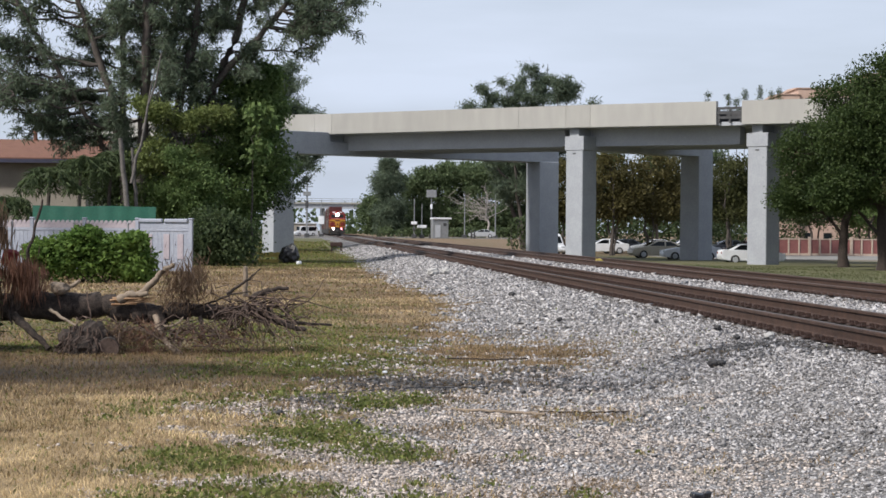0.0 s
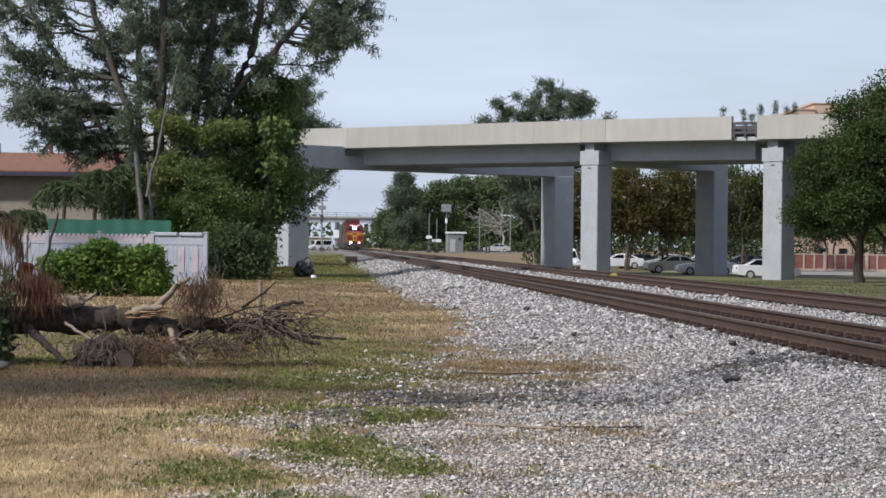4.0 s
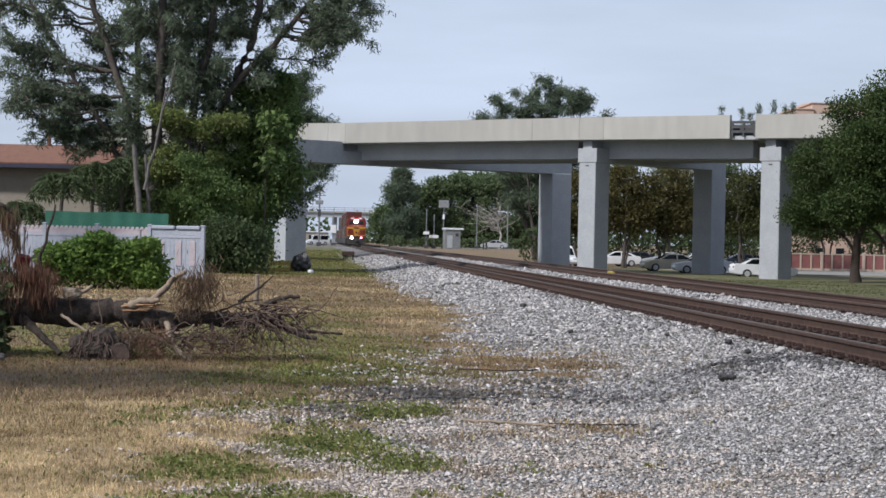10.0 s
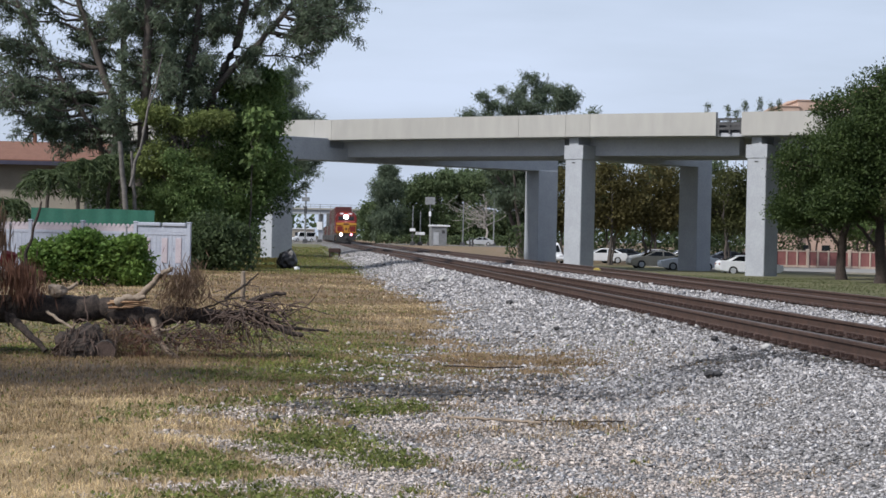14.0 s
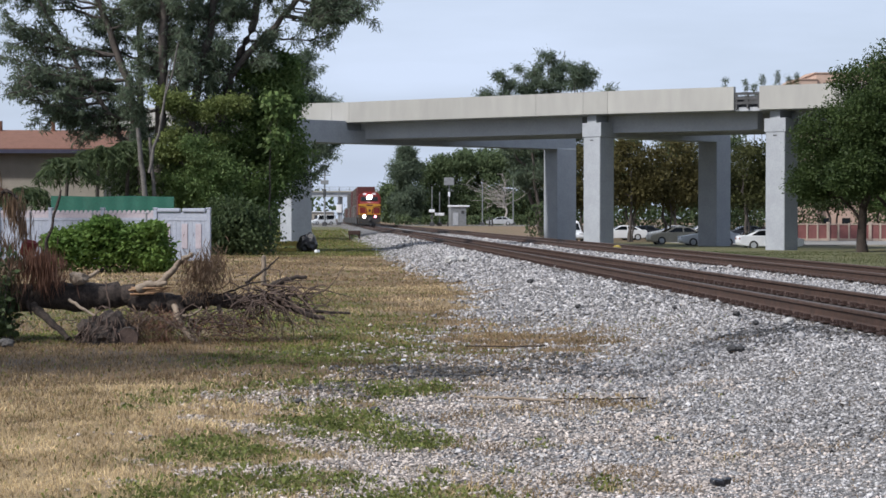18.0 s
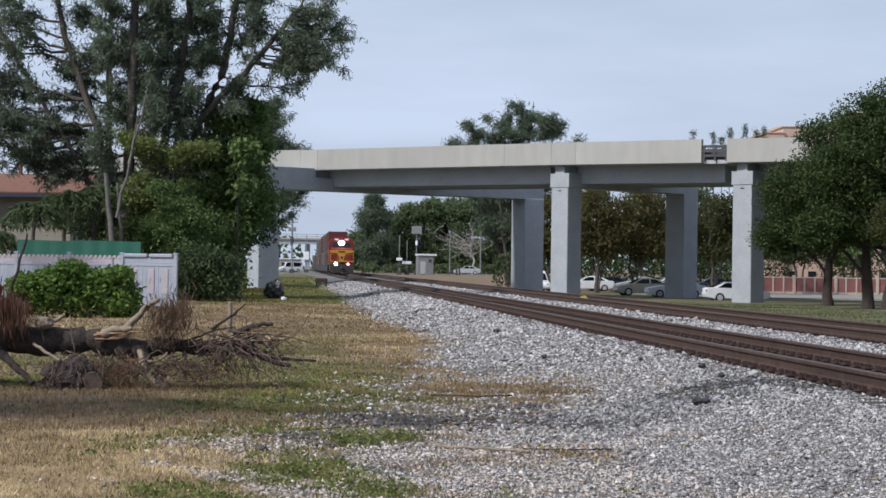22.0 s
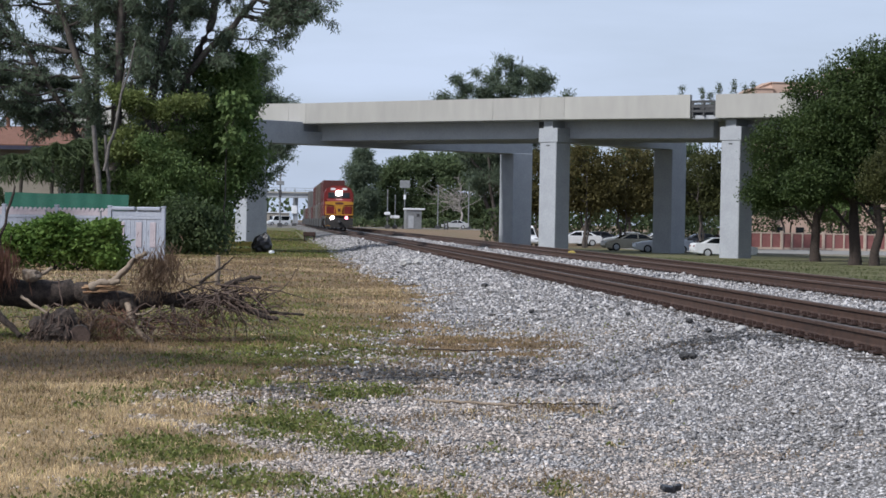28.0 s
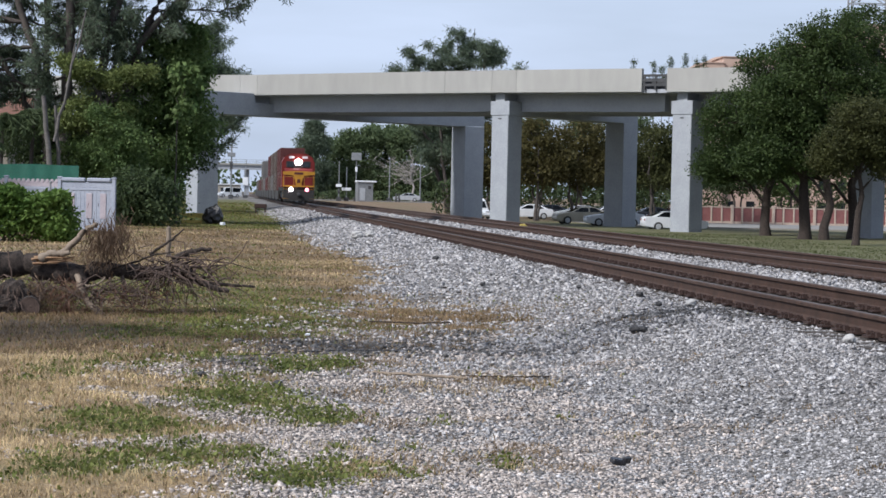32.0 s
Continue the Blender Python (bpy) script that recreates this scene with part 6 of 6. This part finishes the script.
g.tube(bend((-0.35, 0, 3.6), (0.95, 0, 9.4), 0.07, 11), np.linspace(0.075, 0.03, 11), 8)
g.tube(bend((0.15, 0, 6.0), (0.7, 0.1, 8.8), 0.05, 7), np.linspace(0.06, 0.02, 7), 6)
g.done("trunk", mottled("weathered_grey_wood", (0.07, 0.064, 0.06), (0.15, 0.14, 0.132), 4, 0.9, 0.3), snag)
for x, y, z, s, mt, lb in ((3.05, 21.2, 0.1, 0.06, "darkstone", "black lump of coal-like stone"), (3.13, 21.15, 0.1, 0.045, "darkstone", "black lump of coal-like stone"), (3.82, 26.2, 0.16, 0.05, "darkstone", "dark stone among the ballast"), (3.75, 24.1, 0.16, 0.04, "darkstone", "dark stone among the ballast"), (3.3, 28.6, 0.16, 0.035, "darkstone", "dark stone among the ballast"), (4.15, 24.2, 0.22, 0.065, "stone", "large pale ballast stone"), (4.6, 18.3, 0.24, 0.06, "stone", "large pale ballast stone"), (0.35, 64.2, 0.06, 0.2, "stone", "large pale stone at the ballast's foot"), (0.75, 63.5, 0.06, 0.16, "stone", "large pale stone at the ballast's foot"), (-0.53, 16.6, 0.0, 0.04, "darkstone", "dark stone in the weeds"), (-1.19, 17.2, 0.0, 0.035, "darkstone", "dark stone in the weeds"), (-5.6, 25.2, -0.03, 0.08, "rock", "grey rock by the fallen tree"), (-5.35, 25.1, -0.03, 0.09, "rock", "grey rock by the fallen tree"), (-4.64, 26.1, 0.76, 0.12, "palewood", "pale chunk of wood lying on the trunk"), (2.2, 32.5, 0.05, 0.05, "darkstone", "dark stone among the ballast"), (1.9, 43, 0.05, 0.07, "darkstone", "dark stone among the ballast")):
    rock("stone", x, y, z if z > 0.5 else place_z(x, y) + 0.02 - 0.02 * (mt == "rock"), s, mt, lb)
for x, y, z, w, d in ((1.6, 50.6, 0.08, 0.5, 0.25), (1.15, 44.0, 0.06, 0.3, 0.2), (-0.4, 22.4, 0.03, 0.06, 0.05), (0.4, 63.8, 0.06, 0.5, 0.3)):
    ob = one_box("paper_scrap", M["white"], None, w, d, 0.02, 0, 0, 0.01, bevel=0.004)
    ob.matrix_world = pose(x, y, z, rng.uniform(-6, 6), rng.uniform(-6, 6), rng.uniform(0, 90))
    tagged(ob, "flat white scrap of litter on the ballast", "litter", "scraps of litter")
rock("yellow_lump", 7.05, 81.0, place_z(7.05, 81), 0.16, "yellow", "yellow painted marker between the tracks", (1.2, 1, 0.8), "marker")
block = thing("plastic_block", pose(1.61, 11.75, 0.05, 0, 0, 12), "small broken piece of black plastic on the gravel", "debris")
one_box("shell", M["blackbag"], block, 0.085, 0.07, 0.035, 0, 0, 0.025, pose(0, 0, 0, 6, 9, 0), bevel=0.008)
one_box("flap", M["blackbag"], block, 0.06, 0.025, 0.04, 0.045, -0.025, 0.035, pose(0, 0, 0, 20, 0, 30), bevel=0.005)
for pts, r, lb in (([(1.0, 17.5, 0.05), (1.4, 17.46, 0.05), (1.78, 17.57, 0.05)], 0.008, "thin dry stick lying on the gravel"), ([(0.2, 17.8, 0.04), (0.62, 17.5, 0.05), (1.06, 17.26, 0.05)], 0.014, "broken brown stick lying on the gravel"), ([(-1.3, 18.9, 0.03), (-0.6, 19.8, 0.04), (0.0, 20.25, 0.04), (0.7, 20.3, 0.05)], 0.006, "black cable lying across the gravel"), ([(1.6, 34.0, 0.06), (2.4, 34.2, 0.09), (2.8, 34.1, 0.12)], 0.012, "dark stick lying on the ballast"), ([(0.3, 24.9, 0.04), (0.9, 24.6, 0.05), (1.3, 24.8, 0.05)], 0.009, "thin dry stick in the dry grass")):
    g = Geo()
    p = np.asarray(pts, float)
    s = np.linspace(0, len(p) - 1, 24)
    f = np.stack([np.interp(s, np.arange(len(p)), p[:, k]) for k in range(3)], 1) + rng.normal(size=(24, 3)) * [0.01, 0.012, 0.003]
    g.tube(f, np.full(24, r), 6)
    tagged(g.done("cable" if "cable" in lb else "stick", M["darksteel" if "cable" in lb else "palewood" if "brown" in lb else "deadwood"]), lb, "cable" if "cable" in lb else "stick")

# ---- ties and fastenings ----
SPACE = 0.495
bm = bmesh.new()
box(bm, 2.6, 0.22, 0.16, 0, 0, 0.262, bevel=0.01)
tie_mesh = part("sleeper", bm, M["tie"], track_near)
tie_mesh.matrix_local = pose(0, 14, 0)


def fastening_mesh(anchors):
    bm = bmesh.new()
    box(bm, 0.36, 0.19, 0.02, 0, 0, RAIL_TOP - 0.19)
    for sx in (-0.13, 0.13, -0.1, 0.1):
        for sy in (-0.06, 0.06):
            if abs(sx) == 0.1:
                box(bm, 0.03, 0.03, 0.05, sx, sy, RAIL_TOP - 0.165)
            else:
                box(bm, 0.025, 0.025, 0.04, sx, sy, RAIL_TOP - 0.17)
    if anchors:
        for sy in (-0.14, 0.14):
            box(bm, 0.2, 0.035, 0.06, 0, sy, RAIL_TOP - 0.185)
            for s in (-1, 1):
                box(bm, 0.04, 0.05, 0.055, s * 0.1, sy, RAIL_TOP - 0.17)
    return bm


plates = [part("fastening", fastening_mesh(a), M["rust"], track_near) for a in (True, False)]
for k in range(124):
    v = 14 + SPACE * k
    if k:
        o = new("sleeper", tie_mesh.data)
        o.parent = track_near
        o.matrix_local = pose(rng.uniform(-0.03, 0.03), v, 0, 0, 0, rng.uniform(-1, 1))
    for s in (-0.75, 0.75):
        o = new("fastening", plates[k % 2].data)
        o.parent = track_near
        o.matrix_local = pose(s, v, 0)
for p in plates:
    bpy.data.objects.remove(p)
# the rest of the sleepers and plates of both tracks, joined
for root, v0, n in ((track_near, 14 + SPACE * 124, 420), (track_far, 14, 560)):
    bv, bf, rv, rf = [], [], [], []
    cube_v = np.array([(x, y, z) for x in (-0.5, 0.5) for y in (-0.5, 0.5) for z in (-0.5, 0.5)])
    cube_f = np.array([(0, 1, 3, 2), (4, 6, 7, 5), (0, 4, 5, 1), (2, 3, 7, 6), (0, 2, 6, 4), (1, 5, 7, 3)])
    for k in range(n):
        bv.append(cube_v * [2.6, 0.22, 0.16] + [0, v0 + SPACE * k, 0.262])
        bf.append(cube_f + 8 * k)
        for j, s in enumerate((-0.75, 0.75)):
            rv.append(cube_v * [0.34, 0.2 if k % 2 else 0.3, 0.05] + [s, v0 + SPACE * k, RAIL_TOP - 0.175])
            rf.append(cube_f + 8 * (2 * k + j))
    tagged(raw("sleepers", np.concatenate(bv), np.concatenate(bf), M["tie"], root), kind="stuff")
    tagged(raw("fastenings", np.concatenate(rv), np.concatenate(rf), M["rust"], root), kind="stuff")

# ---- ballast stones, grass and weeds ----
ico = bmesh.new()
bmesh.ops.create_icosphere(ico, subdivisions=1, radius=1)
ico.verts.ensure_lookup_table()
ICO_V = np.array([v.co[:] for v in ico.verts])
ICO_F = np.array([[v.index for v in f.verts] for f in ico.faces])
ico.free()
OCT_V = np.array([(1, 0, 0), (-1, 0, 0), (0, 1, 0), (0, -1, 0), (0, 0, 1), (0, 0, -1)], float)
OCT_F = np.array([(0, 2, 4), (2, 1, 4), (1, 3, 4), (3, 0, 4), (2, 0, 5), (1, 2, 5), (3, 1, 5), (0, 3, 5)])


TET_V = np.array([(1, 1, 1), (1, -1, -1), (-1, 1, -1), (-1, -1, 1)], float) * 0.75
TET_F = np.array([(0, 1, 2), (0, 3, 1), (0, 2, 3), (1, 3, 2)])


def turns(n):
    q = rng.normal(size=(n, 4))
    q /= np.linalg.norm(q, axis=1)[:, None]
    w, x, y, z = q.T
    return np.stack([1 - 2 * (y * y + z * z), 2 * (x * y - z * w), 2 * (x * z + y * w), 2 * (x * y + z * w), 1 - 2 * (x * x + z * z), 2 * (y * z - x * w), 2 * (x * z - y * w), 2 * (y * z + x * w), 1 - 2 * (x * x + y * y)], 1).reshape(-1, 3, 3)


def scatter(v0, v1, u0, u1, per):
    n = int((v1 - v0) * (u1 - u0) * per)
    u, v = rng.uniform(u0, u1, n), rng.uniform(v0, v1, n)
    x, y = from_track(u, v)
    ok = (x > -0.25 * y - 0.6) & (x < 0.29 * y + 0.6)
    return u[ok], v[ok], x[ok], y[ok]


def ballast(v0, v1, u0, u1, per, size, base_v, base_f, need=0.38):
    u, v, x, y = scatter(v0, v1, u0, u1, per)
    g = gravel_at(x, y)
    ok = (g > need + rng.uniform(-0.3, 0.3, len(x))) & (np.abs(u) > 0.89) & (np.abs(np.abs(u - 4.6) - 0.75) > 0.14)
    u, v, x, y = u[ok], v[ok], x[ok], y[ok]
    n = len(x)
    s = size * rng.lognormal(0, 0.27, n)
    c = np.stack([x, y, height(u, v) + s * rng.uniform(-0.55, 0.6, n)], 1)
    shape = base_v[None] * (1 + rng.uniform(-0.4, 0.4, (n, len(base_v), 1))) * rng.uniform(0.4, 1.5, (n, 1, 3))
    pts = np.einsum("nij,nkj->nki", turns(n), shape * s[:, None, None]) * np.array([1, 1, 0.62]) + c[:, None]
    soil_shaded = soil_shade_at(x, y) > 0.35 + rng.uniform(-0.2, 0.25, n)
    dusty = ~soil_shaded & (0.55 * bumps(x, y, 0.9, 21.0) + 0.3 * bumps(x, y, 0.3, 22.0) + 0.75 - 0.3 * np.clip(x, -1, 4) - 0.05 * np.clip(y - 12, 0, 60) > rng.uniform(-0.3, 0.6, n))
    for pick, mat, lb in ((dusty, "dusty", "sand dusted pale crushed stone"), (~soil_shaded & ~dusty, "ballast", "pale grey crushed stone ballast"), (soil_shaded, "soil_shade", "grey crushed stone darkened by dirt and painted shade")):
        k = int(pick.sum())
        if k:
            f = base_f[None] + (np.arange(k) * len(base_v))[:, None, None]
            tagged(raw("ballast_stones", pts[pick].reshape(-1, 3), f.reshape(-1, 3), M[mat]), lb, "ballast", kind="stuff")


M["ballast"] = mottled("crushed_limestone", (0.17, 0.165, 0.168), (0.45, 0.436, 0.442), 14, 0.9, 0.3, vary=0.7)
M["dusty"] = mottled("dusty_limestone", (0.25, 0.214, 0.194), (0.57, 0.508, 0.47), 14, 0.95, 0.3, vary=0.5)
# darker copy of the ballast stone, for dirt and painted shade patches
M["soil_shade"] = mottled("soiled_shaded_limestone", (0.05, 0.048, 0.048), (0.15, 0.145, 0.145), 14, 0.9, 0.3, vary=0.6)
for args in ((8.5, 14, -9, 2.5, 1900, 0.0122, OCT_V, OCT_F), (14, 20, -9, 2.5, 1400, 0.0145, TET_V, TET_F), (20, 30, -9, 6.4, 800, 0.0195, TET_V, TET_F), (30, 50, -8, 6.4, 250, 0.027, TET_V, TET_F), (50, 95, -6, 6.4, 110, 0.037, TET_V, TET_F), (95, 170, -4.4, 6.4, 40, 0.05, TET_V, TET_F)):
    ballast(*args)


def blades(name, v0, v1, u0, u1, per, ln, wd, mat, keep, lean=0.5, label="", cat="grass"):
    """Single bent blades that stand in the ground."""
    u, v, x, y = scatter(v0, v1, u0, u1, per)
    ok = keep(x, y) > rng.uniform(0, 1, len(x))
    u, v, x, y = u[ok], v[ok], x[ok], y[ok]
    n = len(x)
    root = np.stack([x, y, height(u, v) - 0.01], 1)
    a = rng.uniform(0, 2 * math.pi, n)
    d = np.stack([np.cos(a), np.sin(a), np.zeros(n)], 1)
    side = np.stack([-np.sin(a), np.cos(a), np.zeros(n)], 1)
    h = (ln * rng.uniform(0.5, 1.5, n))[:, None]
    k = (lean * rng.uniform(0.2, 1.4, n))[:, None]
    up = np.array([0, 0, 1.0])
    w = side * (wd * rng.uniform(0.7, 1.3, n))[:, None] / 2
    mid = root + up * h * 0.55 + d * h * k * 0.35
    tip = root + up * h * (0.95 - 0.35 * k) + d * h * k
    pts = np.stack([root - w, root + w, mid + w * 0.8, mid - w * 0.8, tip], 1).reshape(-1, 3)
    o = (np.arange(n) * 5)[:, None]
    f = np.concatenate([o + [0, 1, 2], o + [0, 2, 3], o + [3, 2, 4]])
    return tagged(raw(name, pts, f, M[mat]), label, cat, kind="stuff")


M["drygrass"] = leafy("dry_straw_grass", (0.105, 0.072, 0.038), (0.325, 0.23, 0.128), 0.5)
M["greengrass"] = leafy("fresh_weeds", (0.085, 0.108, 0.024), (0.19, 0.21, 0.055), 0.4)


def dry_keep(x, y):
    return (1 - gravel_at(x, y)) ** 1.5 * np.clip(1.1 - 0.75 * green_at(x, y), 0.12, 1) * (1 - 0.55 * soil_shade_at(x, y))


def straw_keep(x, y):
    return dry_keep(x, y) * pale_at(x, y)


def dull_keep(x, y):
    return dry_keep(x, y) * (1 - pale_at(x, y))


def chaff_keep(x, y):
    """Wisps of dry grass and needles among the near stones."""
    g = gravel_at(x, y)
    return 1.5 * (g > 0.3) * np.clip(0.75 * bumps(x, y, 0.8, 15.0) + 0.55 * bumps(x, y, 0.3, 16.0) - 0.12 - 0.22 * np.clip(x - 1.5, 0, 3), 0, 1) * (1 - smooth(24, 30, y)) + 0.012


def green_keep(x, y):
    return (1 - gravel_at(x, y)) ** 0.8 * np.clip(green_at(x, y) * 1.05 - 0.22, 0.03, 0.8)


M["straw"] = leafy("bleached_straw_grass", (0.24, 0.175, 0.09), (0.64, 0.5, 0.3), 0.4)
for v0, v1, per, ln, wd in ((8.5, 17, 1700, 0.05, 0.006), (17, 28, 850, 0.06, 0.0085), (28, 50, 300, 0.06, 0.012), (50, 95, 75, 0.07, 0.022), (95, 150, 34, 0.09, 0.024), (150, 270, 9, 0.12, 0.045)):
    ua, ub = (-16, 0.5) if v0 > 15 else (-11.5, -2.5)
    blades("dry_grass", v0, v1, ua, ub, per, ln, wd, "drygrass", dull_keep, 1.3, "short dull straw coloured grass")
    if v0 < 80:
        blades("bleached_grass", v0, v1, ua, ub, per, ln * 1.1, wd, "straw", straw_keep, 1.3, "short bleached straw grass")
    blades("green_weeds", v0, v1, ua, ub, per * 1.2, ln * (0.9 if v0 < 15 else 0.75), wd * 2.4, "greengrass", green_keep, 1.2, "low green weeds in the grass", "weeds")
# broad low leaves of the weed patches
clover = Geo()
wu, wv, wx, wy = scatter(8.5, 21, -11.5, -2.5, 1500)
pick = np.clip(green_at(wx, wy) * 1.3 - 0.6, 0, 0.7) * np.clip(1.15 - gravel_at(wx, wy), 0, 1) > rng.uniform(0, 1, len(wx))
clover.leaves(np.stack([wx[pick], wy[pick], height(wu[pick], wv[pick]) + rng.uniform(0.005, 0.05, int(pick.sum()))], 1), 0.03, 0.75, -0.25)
M["clover"] = leafy("bright_weed_leaves", (0.085, 0.108, 0.03), (0.185, 0.205, 0.065), 0.4)
tagged(clover.done("weed_leaves", M["clover"]), "small bright green weed leaves close to the ground", "weeds", kind="stuff")
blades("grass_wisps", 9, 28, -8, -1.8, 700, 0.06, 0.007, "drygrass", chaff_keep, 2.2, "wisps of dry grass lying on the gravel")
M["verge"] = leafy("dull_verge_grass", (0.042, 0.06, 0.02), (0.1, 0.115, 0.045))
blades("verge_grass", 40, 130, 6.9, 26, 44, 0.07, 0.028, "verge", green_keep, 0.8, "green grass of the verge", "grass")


# ---- motion ----
loco = locomotive()
STACKS = [("boxred", "boxred"), ("boxtan", "boxtan"), ("boxgrey", "boxtan"), ("boxtan", "boxred"), ("boxred",), ("boxgrey",), ("boxtan", "boxgrey"), ("boxred",), ("boxtan",), ("boxgrey",)]
wagons = [well_car(s) for s in STACKS]


def on_track(v):
    return TRACK @ pose(0, v, RAIL_TOP)


def motions():
    rows = [(t, 191.5 + 5.95 * (32 - t)) for t in (0, 4, 8, 12, 16, 20, 24, 28, 32)]
    walk(loco, [(t, on_track(v)) for t, v in rows])
    for k, w in enumerate(wagons):
        walk(w, [(t, on_track(v + 18.6 + 15.8 * k)) for t, v in rows])


motions()
